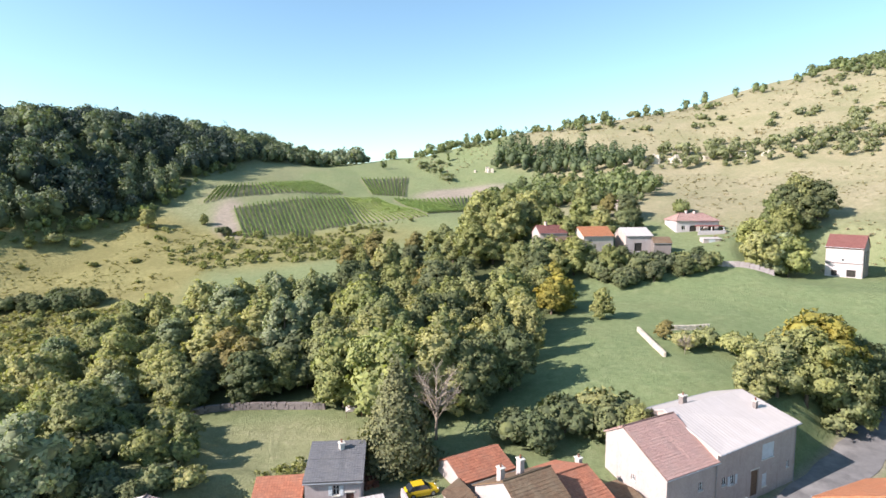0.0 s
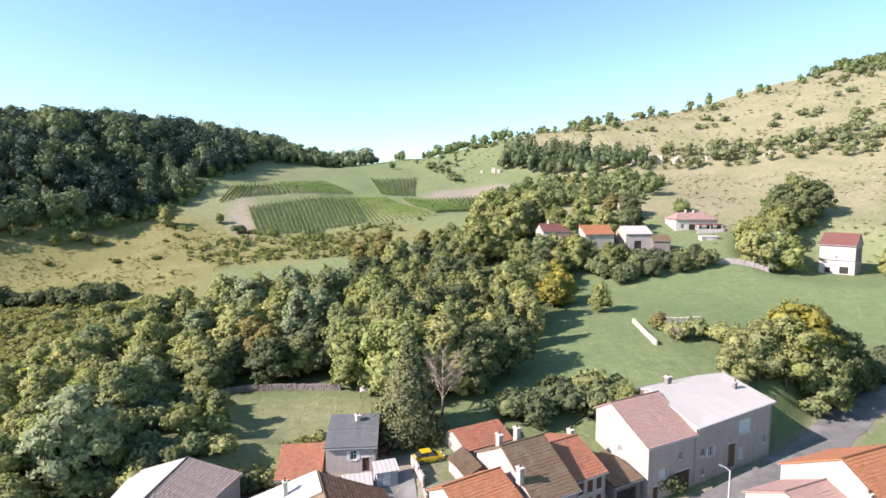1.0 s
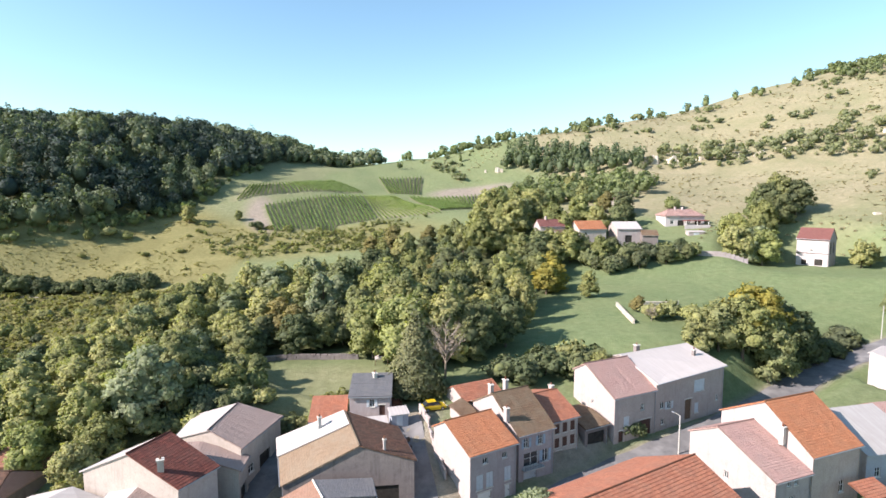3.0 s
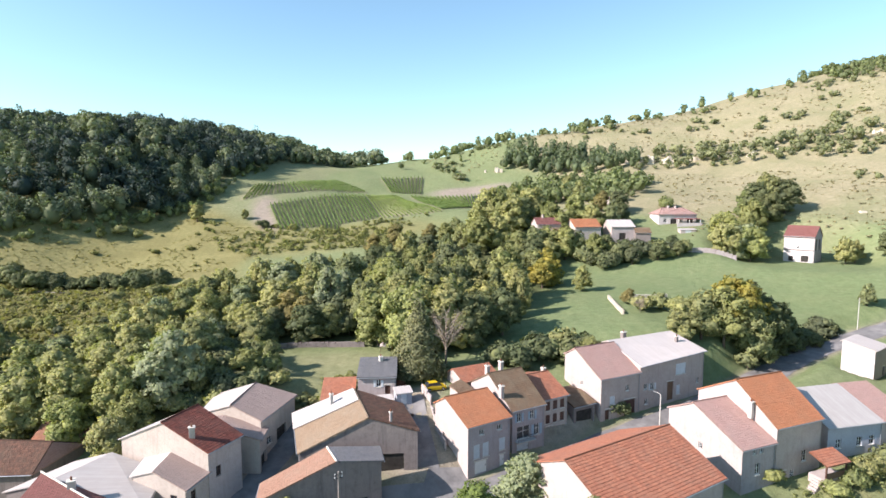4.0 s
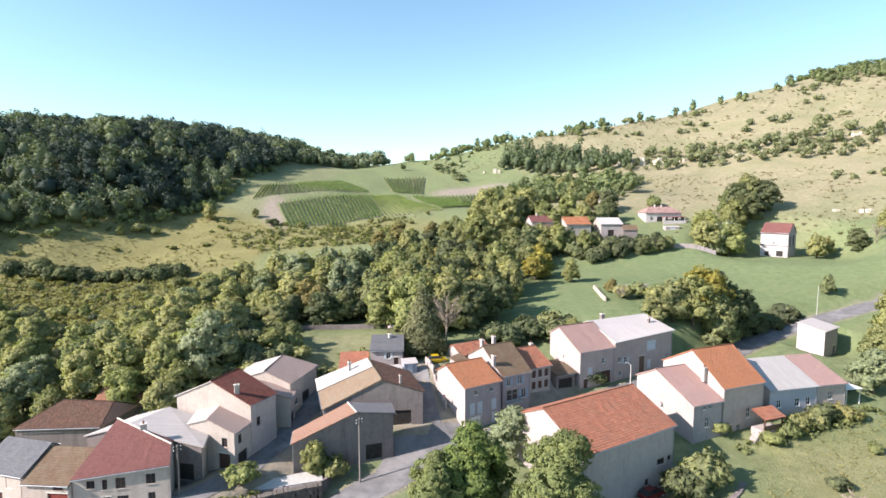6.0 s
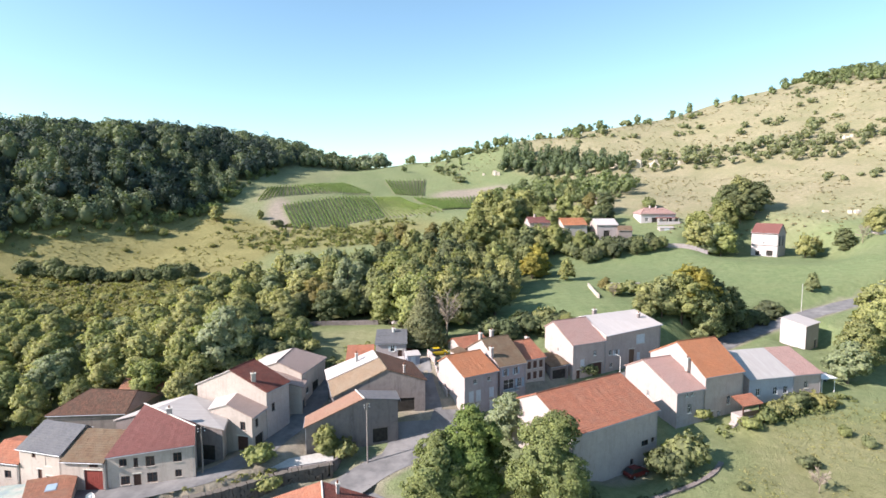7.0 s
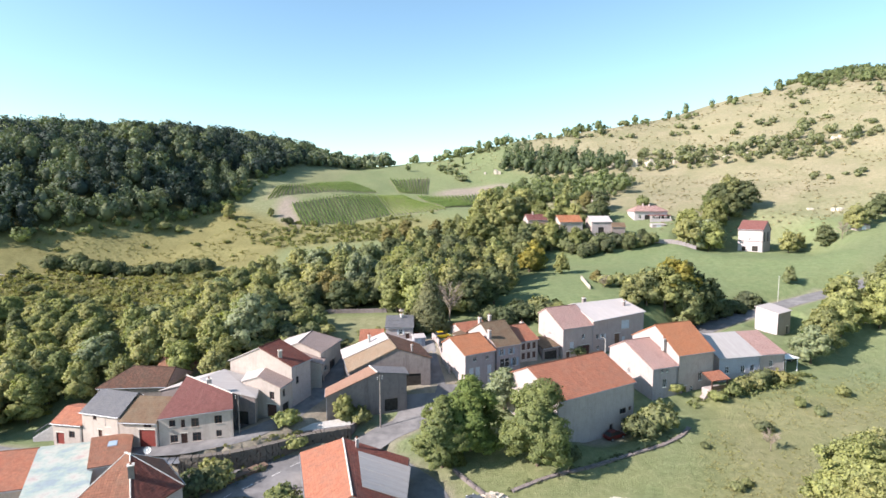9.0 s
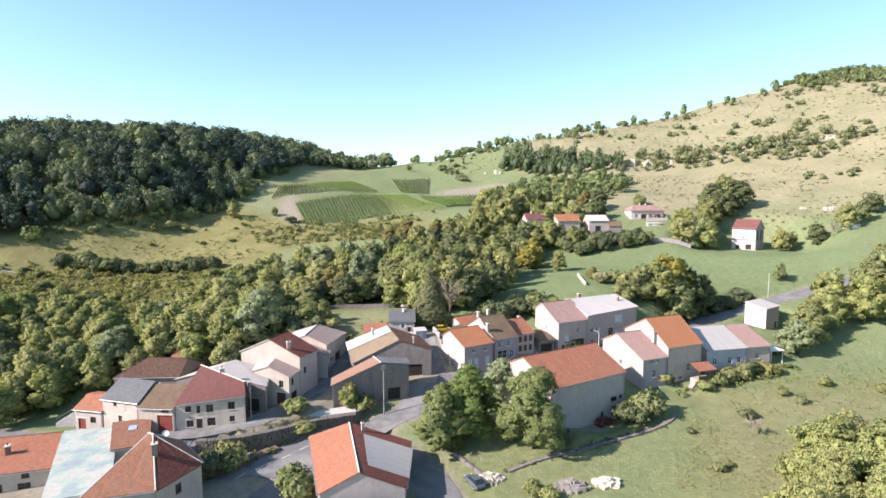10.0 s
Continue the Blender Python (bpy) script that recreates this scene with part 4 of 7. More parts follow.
house("cream corner house with maroon tiled roof", [(-49.9, 21.5), (-38.4, 24.2), (-42.5, 33.0), (-49.7, 32.2)], ((-2.0, -1.1), (-1.6, 0.6)), (0.9, 0.32, 2.0, 0.35), -6.9,
      ("cream", "cream", "cream", "cream"), "maroon",
      [(0, 1.6, 2.6, 3.2, 4.3, "window", "brown"), (0, 3.5, 4.1, 2.9, 4.3, "window", "brown"), (0, 5.1, 6.3, 2.9, 4.4, "window", "brown"), (0, 8.8, 10.0, 3.2, 4.6, "window", "brown"),
       (0, 1.7, 2.9, 0.4, 1.7, "window", "brown"), (0, 5.2, 6.6, 0.4, 1.9, "window", "brown"), (0, 9.0, 9.9, 0.9, 2.0, "window", "brown"), (0, 3.4, 4.4, 0.0, 1.9, "door", "dark_wood")],
      [(-44.9, 29.4, -0.6, 2.0, "white", 0.8, 0.7)], cap="mortar", side=(0.05, 0.1))
house("low cream house with brown roof and oxblood barn door", [(-56.6, 21.4), (-50.0, 21.2), (-49.9, 27.2), (-56.8, 27.6)], (-2.6, -0.6), (0.86, 0.86, -0.2, -0.2), -7.2,
      ("cream", "cream", "cream", "cream"), "brown", [(0, 3.4, 6.2, 0.1, 3.2, "door", "redwood"), (0, 0.5, 2.2, 0.1, 1.8, "door", "redwood"), (0, 4.2, 5.6, 3.6, 4.3, "window", "brown")], cap=None, side=(0.0, 0.0))
house("cream house with dark slate roof", [(-64.8, 23.8), (-57.0, 22.0), (-56.6, 27.8), (-64.0, 29.4)], (-2.0, -0.4), (0.84, 0.84, 0.25, 0.25), -7.6,
      ("cream", "cream", "cream", "cream"), "slate", [(0, 2.4, 3.2, 4.3, 5.4, "window", "brown"), (0, 5.0, 6.2, 3.4, 5.0, "window", "closed", "cream"), (0, 3.4, 4.2, 0.9, 2.7, "door", "dark_wood"), (0, 5.0, 7.0, 0.2, 1.9, "door", "wood")], cap=None)
house("small cream annex with orange tiled roof", [(-70.8, 24.6), (-65.0, 23.8), (-64.6, 29.6), (-70.4, 30.4)], (-4.4, -3.4), (0.6, 0.6, -2.9, -2.9), -8.4,
      ("cream", "cream", "cream", "cream"), "rust", [(0, 0.6, 2.2, 0.1, 2.2, "door", "redwood"), (0, 3.2, 4.4, 1.4, 2.6, "window", "brown")], cap=None)
# pink hip ends: the roof's sunlit tone put into the tiles
house("old stone barn with mossy dark hipped roof", [(-73.6, 40.2), (-60.0, 41.8), (-59.0, 50.5), (-74.0, 51.0)], (-3.9, -3.6), (0.5, 0.5, -1.1, -1.4), -9.0,
      ("stone", "stone", "stone", "stone"), "old_red", (), category="barn", name="barn", cap="old_red", hip=(0.32, 0.06), end_roof="pink")
house("low rear wing with red-brown tiled roof", [(-67.0, 50.6), (-59.2, 50.8), (-58.6, 57.0), (-67.0, 57.0)], (-3.0, -3.0), (0.5, 0.5, -1.0, -1.6), -8.0,
      ("stone", "stone", "stone", "stone"), "old_rust", (), category="barn", name="barn_wing", cap="old_red", gutter=False)
house("barn with mauve roof and white sheet slope", [(-41.0, 58.6), (-40.0, 50.6), (-29.6, 47.8), (-27.8, 58.2)], (1.6, 1.8), (0.5, 0.52, 3.6, 3.5), -5.0,
      ("cream", "cream", "cream", "white"), "whiteroof", [(2, 1.6, 3.0, 2.0, 3.2, "window", "plain"), (2, 4.5, 7.4, 0.1, 3.4, "gap"), (1, 7.6, 9.4, 0.1, 3.0, "gap")], category="barn", name="barn", cap="mauve", back_roof="mauve")
house("lean-to barn with mauve roof", [(-38.2, 48.6), (-37.2, 45.4), (-28.6, 44.6), (-29.0, 48.4)], (1.8, 0.3), (0.3, 0.3, 2.0, 1.6), -5.6,
      ("cream", "cream", "cream", "cream"), "mauve", [(2, 0.6, 3.0, 0.1, 3.0, "gap")], category="outbuilding", name="outbuilding", cap=None)
# front houses
house("house with rust tiled roof, half of it sheeted", [(-25.0, 19.2), (-18.6, 1.6), (-7.0, 4.2), (-8.0, 18.6)], (-6.4, -6.6), (0.40, 0.46, -3.8, -3.8), -10.6,
      ("cream", "grey", "cream", "cream"), "rust", [(1, 2.0, 2.8, 3.6, 4.4, "window", "plain"), (0, 8.0, 9.0, 1.4, 2.6, "window", "plain")], [(-15.6, 17.2, -5.0, -3.0, "white", 0.4, 0.4)], cap="mortar", back_roof="red")
# dark red tiles carry the right slope's shade, rust the sunlit slope's tone
house("old house with dark red and orange hipped roof", [(-47.0, -6.8), (-38.6, -4.0), (-36.0, 3.0), (-42.6, 9.6)], (-3.2, -3.0), (0.62, 0.62, 1.1, 1.1), -10.2,
      ("grey", "grey", "grey", "grey"), "old_rust", [(1, 3.0, 4.0, 4.6, 6.0, "window", "brown"), (0, 5.4, 6.4, 3.6, 5.2, "window", "open", "pale_shutter")], [(-41.0, 0.2, -1.6, 0.9, "stone", 0.7, 0.7)],
      cap="mortar", hip=(0.12, 0.78), end_roof="red")
house("long house with weathered green sheet roof", [(-57.0, -0.6), (-49.4, 2.2), (-61.3, 22.4), (-69.6, 20.4)], ((-7.3, -7.1), (-6.7, -6.9)), (0.93, 0.93, -6.55, -6.55), -11.4,
      ("cream", "cream", "cream", "cream"), "metal", [(0, 4.4, 5.2, 2.6, 3.4, "window", "brown"), (0, 6.0, 6.9, 2.2, 3.4, "window", "brown")], cap=None, out=0.2)
house("cream house with orange-brown tiled roof and chimneys", [(-80.0, 4.6), (-64.2, 10.2), (-69.8, 20.3), (-86.0, 15.8)], (-8.2, -7.4), (0.9, 0.9, -6.6, -6.6), -12.4,
      ("cream", "cream", "cream", "cream"), "rust", [(0, 12.6, 13.7, 2.9, 3.8, "window", "brown"), (0, 12.0, 13.8, 0.7, 2.2, "window", "brown"), (0, 9.0, 10.0, 0.4, 2.4, "window", "brown")],
      [(-73.4, 12.6, -8.2, -6.0, "pink", 0.6, 0.9), (-76.6, 10.4, -8.4, -6.6, "pink", 0.6, 0.9)], cap="rust")
house("small house with rust tiled roof and a skylight", [(-56.0, 12.8), (-51.2, 15.0), (-55.0, 22.4), (-60.4, 20.2)], (-6.3, -5.6), (0.94, 0.94, -4.8, -4.8), -10.4,
      ("cream", "cream", "cream", "cream"), "old_rust", (), cap=None, out=0.2)
sky_ax = axes_at(-56.3, 17.8, 25)
skylight = thing("skylight", tuple(sky_ax(0, 0, -5.5)), "pale framed roof window on red tiles", "roof window")
piece("frame", [sky_ax(u, v, -5.47 + 0.165 * v) for u, v in ((-0.1, -0.1), (1.3, -0.1), (1.3, 1.5), (-0.1, 1.5))] + [sky_ax(u, v, -5.33 + 0.165 * v) for u, v in ((-0.1, -0.1), (1.3, -0.1), (1.3, 1.5), (-0.1, 1.5))], BOX, M["zinc"], skylight)
piece("pane", [sky_ax(u, v, -5.32 + 0.165 * v) for u, v in ((0, 0), (1.2, 0), (1.2, 1.4), (0, 1.4))] + [sky_ax(u, v, -5.30 + 0.165 * v) for u, v in ((0, 0), (1.2, 0), (1.2, 1.4), (0, 1.4))], BOX, M["blue_shutter"], skylight)


def roof_sheets(e0, e1, r1, r0, mat, u_from, u_to, v_from, v_to, n, label):
    """Sheets laid side by side over part of a roof slope, whose eave runs e0 to e1 and ridge r0 to r1."""
    e0, e1, r0, r1 = (Vector(v) for v in (e0, e1, r0, r1))
    at = lambda u, v: (e0.lerp(e1, u)).lerp(r0.lerp(r1, u), v)
    mid = at((u_from + u_to) / 2, (v_from + v_to) / 2)
    cover = thing("roof_sheeting", tuple(mid), label, "roof sheets")
    up = Vector((0, 0, 0.26))
    for k in range(n):
        a, b = u_from + (u_to - u_from) * k / n, u_from + (u_to - u_from) * (k + 0.97) / n
        c = [at(a, v_from), at(b, v_from), at(b, v_to), at(a, v_to)]
        lift = Vector((0, 0, 0.02 * (k % 2)))
        w, hgt = (c[1] - c[0]).length, (c[3] - c[0]).length
        verts = [v + lift + Vector((0, 0, 0.12)) for v in c] + [v + lift + up for v in c]
        uv1 = [(0, 0), (w, 0), (w, hgt), (0, hgt)]
        uvs = [uv1[i % 4] for f in BOX for i in f]
        piece("sheet", verts, BOX, mat, cover, uvs=uvs)
    return cover


roof_sheets((-7.0, 4.2, -6.6), (-8.0, 18.6, -6.6), (-18.2, 18.96, -3.8), (-13.26, 2.8, -3.8), M["greyroof"], 0.16, 0.8, -0.08, 0.78, 6, "grey fibre-cement sheets over old red tiles")
roof_sheets((-25.8, 52.2, 0.9), (-22.5, 43.4, -0.9), (-13.0, 44.8, 3.8), (-16.7, 53.5, 4.5), M["whiteroof"], -0.03, 0.42, -0.06, 0.98, 3, "pale sheets over the rear of a tiled roof")

# ---- trees ----
BALL_V = np.array([(math.cos(j * math.tau / 8) * math.sin(i * math.pi / 6), math.sin(j * math.tau / 8) * math.sin(i * math.pi / 6), math.cos(i * math.pi / 6))
                   for i in range(1, 6) for j in range(8)] + [(0, 0, 1), (0, 0, -1)])
BALL_F = ([(i * 8 + j, (i + 1) * 8 + j, (i + 1) * 8 + (j + 1) % 8, i * 8 + (j + 1) % 8) for i in range(4) for j in range(8)]
          + [(j, (j + 1) % 8, 40, 40) for j in range(8)] + [(32 + (j + 1) % 8, 32 + j, 41, 41) for j in range(8)])


def ball_mesh(centres, radii, rng):
    """Lumpy cores that close the inside of leafy crowns: vertices and faces."""
    n = len(centres)
    k = 1 + rng.uniform(-0.16, 0.12, (n, len(BALL_V), 1))
    v = centres[:, None, :] + BALL_V[None] * radii[:, None, :] * k
    f = [tuple(dict.fromkeys(q + m * len(BALL_V) for q in face)) for m in range(n) for face in BALL_F]
    return v.reshape(-1, 3), f


def card_mesh(name, pos, nrm, size, rng, mat, cores=None, corners=3):
    """Leaf clumps: a small three-cornered or folded four-cornered leaf at each place, facing about along its normal."""
    n = len(pos)
    form = nrm / (np.linalg.norm(nrm, axis=1)[:, None] + 1e-9)
    nrm = form + rng.normal(0, 0.5, (n, 3))
    nrm /= np.linalg.norm(nrm, axis=1)[:, None] + 1e-9
    soft_n = np.repeat(form + 0.7 * nrm, corners, axis=0)
    a = np.cross(nrm, rng.normal(0, 1, (n, 3)))
    a /= np.linalg.norm(a, axis=1)[:, None] + 1e-9
    b = np.cross(nrm, a)
    s = size[:, None] * rng.uniform(0.65, 1.35, (n, 1))
    t = s * rng.uniform(0.55, 0.95, (n, 1))
    fold = nrm * s * rng.uniform(-0.35, 0.2, (n, 1))
    if corners == 4:
        verts = np.stack([pos - a * s, pos - b * t + fold, pos + a * s, pos + b * t + fold], 1).reshape(-1, 3)
    else:
        verts = np.stack([pos - a * s - b * t * 0.66, pos + a * s - b * t * 0.66 + fold, pos + b * t * 1.34], 1).reshape(-1, 3)
    loops, starts = np.arange(corners * n), np.arange(n) * corners
    if cores is not None:
        cv, cf = ball_mesh(cores[0], cores[1], rng)
        sizes = np.array([len(f) for f in cf])
        loops = np.r_[loops, np.array([i for f in cf for i in f]) + corners * n]
        starts = np.r_[starts, corners * n + np.r_[0, np.cumsum(sizes)[:-1]]]
        verts = np.concatenate([verts, cv])
        soft_n = np.concatenate([soft_n, np.tile(BALL_V, (len(cores[0]), 1))])
    me = bpy.data.meshes.new(name)
    me.vertices.add(len(verts))
    me.vertices.foreach_set("co", verts.ravel())
    me.loops.add(len(loops))
    me.loops.foreach_set("vertex_index", loops)
    me.polygons.add(len(starts))
    me.polygons.foreach_set("loop_start", starts)
    me.polygons.foreach_set("use_smooth", np.ones(len(starts), bool))
    me.materials.append(mat)
    me.update()
    soft_n /= np.linalg.norm(soft_n, axis=1)[:, None] + 1e-9
    me.normals_split_custom_set_from_vertices(soft_n)
    return me


def sprays(lobes, n, rng, out=0.72, small=(0.15, 0.36)):
    """Breaks each lobe (x y z rx ry rz) up into n smaller sprays round its outside; keeps the way out as three more numbers."""
    res = []
    for l in lobes:
        c, r = np.array(l[:3]), np.array(l[3:6])
        for k in range(n):
            zc = 1 - 2 * (k + 0.5) / n + rng.uniform(-0.15, 0.15)
            zc = max(-0.5, min(1.0, zc))
            a = k * 2.4 + rng.uniform(-0.5, 0.5)
            d = np.array((math.cos(a) * math.sqrt(1 - zc * zc), math.sin(a) * math.sqrt(1 - zc * zc), zc))
            q = r * rng.uniform(*small)
            res.append((*(c + d * r * out * rng.uniform(0.65, 1.38)), *(q * np.array((1.1, 1.1, 0.85))), *d))
    return res


def lobes_cloud(lobes, per_area, rng, inner=0.12):
    """Places and outward normals spread over the outsides of overlapping lobes (x y z rx ry rz, way out)."""
    ps, ns = [], []
    L = np.array(lobes)
    for l in L:
        area = 4 * math.pi * ((l[3] * l[4]) ** 1.6 / 3 + (l[3] * l[5]) ** 1.6 / 3 + (l[4] * l[5]) ** 1.6 / 3) ** (1 / 1.6)
        n = max(4, int(area * per_area))
        d = rng.normal(0, 1, (n, 3))
        d /= np.linalg.norm(d, axis=1)[:, None]
        if len(l) > 6:
            d = d[d @ l[6:9] > -0.3]
            n = len(d)
        r = 1 - np.abs(rng.normal(0, 0.3, (n, 1))) + rng.uniform(-0.15, 0.55, (n, 1))
        deep = rng.random((n, 1)) < inner
        r = np.where(deep, rng.uniform(0.5, 0.95, (n, 1)), r)
        p = l[:3] + d * l[3:6] * r
        nn = d / l[3:6]
        nn /= np.linalg.norm(nn, axis=1)[:, None]
        keep = np.ones(n, bool)
        near = np.linalg.norm((L[:, :3] - l[:3]) / (L[:, 3:6] + l[3:6]), axis=1) < 1
        for m in L[near]:
            if m[0] != l[0] or m[2] != l[2]:
                keep &= np.linalg.norm((p - m[:3]) / m[3:6], axis=1) > 0.78
        ps.append(p[keep])
        ns.append(nn[keep])
    return np.concatenate(ps), np.concatenate(ns)


def make_tree(kind, seed, at, label, category="tree", h=10.0, spread=3.6, mat="leaf", leaf=0.30, dens=7.0, trunk=0.28, name="tree", corners=3):
    """A broadleaf, round bush, tall poplar or conifer with trunk, limbs and a crown of leaf clumps."""
    rng = np.random.default_rng(seed)
    t = thing(name, at, label, category)
    lobes = []
    if kind == "broad":
        n = rng.integers(9, 13)
        for k in range(n):
            f = k / (n - 1)
            a = k * 2.4 + rng.uniform(-0.5, 0.5)
            zz = h * ((0.20 + 0.68 * f) if corners == 3 else (0.12 + 0.76 * f))
            rad = spread * (0.66 * math.sin(math.pi * (0.24 + 0.68 * f)))
            r = spread * rng.uniform(0.34, 0.52)
            lobes.append((rad * math.cos(a), rad * math.sin(a), zz, r, r * rng.uniform(0.85, 1.1), r * rng.uniform(0.7, 0.95)))
        lobes.append((0, 0, h * 0.52, spread * 0.62, spread * 0.62, h * 0.34))
    elif kind == "tall":
        n = 11
        for k in range(n):
            f = k / (n - 1)
            a = k * 2.2 + rng.uniform(-0.6, 0.6)
            zz = h * (0.22 + 0.7 * f)
            rad = spread * 0.45 * math.sin(math.pi * (0.25 + 0.65 * f))
            r = spread * rng.uniform(0.36, 0.5) * (1.1 - 0.45 * f)
            lobes.append((rad * math.cos(a), rad * math.sin(a), zz, r, r, r * 1.35))
    elif kind == "bush":
        n = rng.integers(5, 8)
        for k in range(n):
            a = k * 2.4 + rng.uniform(-0.5, 0.5)
            rad = spread * rng.uniform(0.25, 0.62)
            r = spread * rng.uniform(0.35, 0.55)
            lobes.append((rad * math.cos(a), rad * math.sin(a), h * rng.uniform(0.35, 0.62), r, r, h * rng.uniform(0.28, 0.42)))
        lobes.append((0, 0, h * 0.5, spread * 0.6, spread * 0.6, h * 0.48))
    elif kind == "conifer":
        n = 15
        for k in range(n):
            f = k / (n - 1)
            zz = h * (0.12 + 0.84 * f)
            r = spread * (1 - f) ** 0.8
            for j in range(4 if f < 0.8 else 2):
                a = k * 1.3 + j * math.tau / 4 + rng.uniform(-0.3, 0.3)
                rr = max(0.25, r * 0.5)
                lobes.append((rr * 0.9 * math.cos(a), rr * 0.9 * math.sin(a), zz - 0.12 * rr, rr * 0.85, rr * 0.85, max(0.35, h * 0.045)))
        lobes.append((0, 0, h * 0.5, spread * 0.3, spread * 0.3, h * 0.45))
    fine = 26 if corners == 4 else (20 if kind in ("broad", "tall") else 14)
    p, nn = lobes_cloud(lobes if kind == "conifer" else sprays(lobes, fine, rng), dens, rng)
    low = p[:, 2] > 0.15
    p, nn = p[low], nn[low]
    out = p - np.array((0, 0, h * 0.42))
    out[:, :2] /= spread
    out[:, 2] /= h * 0.55
    nn = 0.55 * nn + 0.75 * out / (np.linalg.norm(out, axis=1)[:, None] + 1e-6)
    nn[:, 2] += 0.2
    L = np.array(lobes)
    cores = (L[:, :3], L[:, 3:6] * (0.62 if corners == 3 else 0.5))
    crown = new("crown", card_mesh("crown", p, nn, np.full(len(p), leaf), rng, M[mat], cores, corners))
    crown.parent = t
    top = h * (0.9 if kind in ("conifer", "tall") else 0.62)
    lean = rng.uniform(-0.3, 0.3, 2)
    stem = Solid()
    pts = [(lean[0] * f * f * 2, lean[1] * f * f * 2, -0.6 + (top + 0.6) * f) for f in (0, 0.1, 0.35, 0.7, 1)]
    stem.tube(pts, [trunk * 1.5, trunk * 1.1, trunk * 0.85, trunk * 0.55, trunk * 0.2], 7)
    for l in (lobes[:7] if kind != "conifer" else []):
        z0 = min(l[2] * 0.7, top * 0.8)
        stem.tube([(lean[0] * 0.3, lean[1] * 0.3, z0), (l[0] * 0.5, l[1] * 0.5, (z0 + l[2]) / 2 + 0.2), l[:3]], [trunk * 0.45, trunk * 0.3, trunk * 0.1], 5)
    tr = new("trunk", mesh_of("trunk", stem.v, stem.f, M["bark"], True))
    tr.parent = t
    return t


PROTO = {}


def plant(kind, x, y, height, label="", turn=None, group=""):
    """A copy of a model tree at x, y, grown to the height given, standing on the ground."""
    src, h0 = PROTO[kind]
    rng = random.Random(int(x * 31 + y * 17 + height * 5))
    k = height / h0
    m = pose(x, y, land1(x, y) - 0.1, 0, 0, turn if turn is not None else rng.uniform(0, 360))
    ob = copy_thing(src, m)
    wide = k * rng.uniform(0.92, 1.12)
    ob.scale = (wide, wide, k)
    if label:
        ob["label"] = label
    if group:
        ob["group"] = group
    return ob


MODELS = [("oak_a", "broad", 1, 12, 4.9, "leaf", "leafy green broadleaf tree in the wood"), ("oak_b", "broad", 2, 11, 4.6, "leaf_dark", "dark green broadleaf tree in the wood"),
          ("ash", "broad", 3, 11, 4.5, "leaf_light", "yellow-green broadleaf tree in the wood"), ("willow", "broad", 4, 12, 4.6, "leaf_silver", "silvery green willow tree in the wood"),
          ("tall", "tall", 5, 15, 4.2, "leaf", "tall green tree in the wood"), ("tall_dark", "tall", 6, 15, 4.2, "leaf_dark", "tall dark green tree in the wood"),
          ("yellow", "broad", 7, 9, 4.2, "leaf_yellow", "broadleaf tree turning yellow"), ("bush", "bush", 8, 3.2, 2.4, "leaf", "round leafy green bush"),
          ("bush_dark", "bush", 9, 3.2, 2.6, "leaf_dark", "dense dark green bush"), ("bush_light", "bush", 10, 3.0, 2.4, "leaf_light", "bright yellow-green leafy bush"),
          ("scrub", "bush", 11, 2.0, 2.2, "scrub", "dry tawny scrub bush"), ("spruce", "conifer", 12, 14.5, 6.4, "needle", "drooping old spruce tree"),
          ("oak_c", "broad", 14, 11, 4.8, "leaf", "spreading green broadleaf tree"), ("silver_tall", "tall", 15, 14, 4.0, "leaf_silver", "tall silvery green tree in the wood"),
          ("rusty", "broad", 16, 9, 4.0, "leaf_rust", "broadleaf tree with browning leaves"), ("ash_b", "broad", 17, 10, 4.6, "leaf_light", "bright yellow-green broadleaf tree"),
          ("near_a", "broad", 18, 12, 4.7, "leaf_fresh", "large green broadleaf tree on the verge"), ("near_b", "broad", 19, 14.6, 5.6, "leaf_fresh", "large green broadleaf tree by the barn"),
          ("near_ash", "broad", 20, 11, 5.0, "leaf_light", "large yellow-green tree near the hilltop")]

# ---- planting ----
FIRST = iter([(-24, 101), (-18, 107), (-8, 112), (-52, 128), (3, 128), (-6, 104), (24, 137), (-62, 62), (19, 80), (44, 47.5), (-176, 172), (-8.2, 71), (-15, 93), (-42, 130), (-37, 97), (-54.5, 61), (-2.5, 21.5), (13.0, 21.5), (41, -9)])
for key, kind, seed, h, spread, mat, label in MODELS:
    sx, sy = next(FIRST)
    big = kind != "bush"
    PROTO[key] = (make_tree(kind, seed, (sx, sy, land1(sx, sy) - 0.1), label, "tree" if big else "bush", h, spread, mat,
                            0.15 if "near" in key else (0.24 if big else 0.19), 44.0 if "near" in key else (14.5 if big else 20.0), 0.26 if big else 0.08, "tree" if big else "bush", 4 if "near" in key else 3), h)

rngp = random.Random(5)


def scatter(kinds, n, inside, box, hmin, hmax, gap=3.0, group=""):
    """Plants n trees of the given kinds where inside(x, y) holds, a gap apart."""
    done, tries = [], 0
    while len(done) < n and tries < n * 60:
        tries += 1
        x, y = rngp.uniform(box[0], box[1]), rngp.uniform(box[2], box[3])
        if not inside(x, y) or any(math.hypot(x - a, y - b) < gap for a, b in done):
            continue
        done.append((x, y))
        plant(rngp.choice(kinds), x, y, rngp.uniform(hmin, hmax), group=group)
    return done


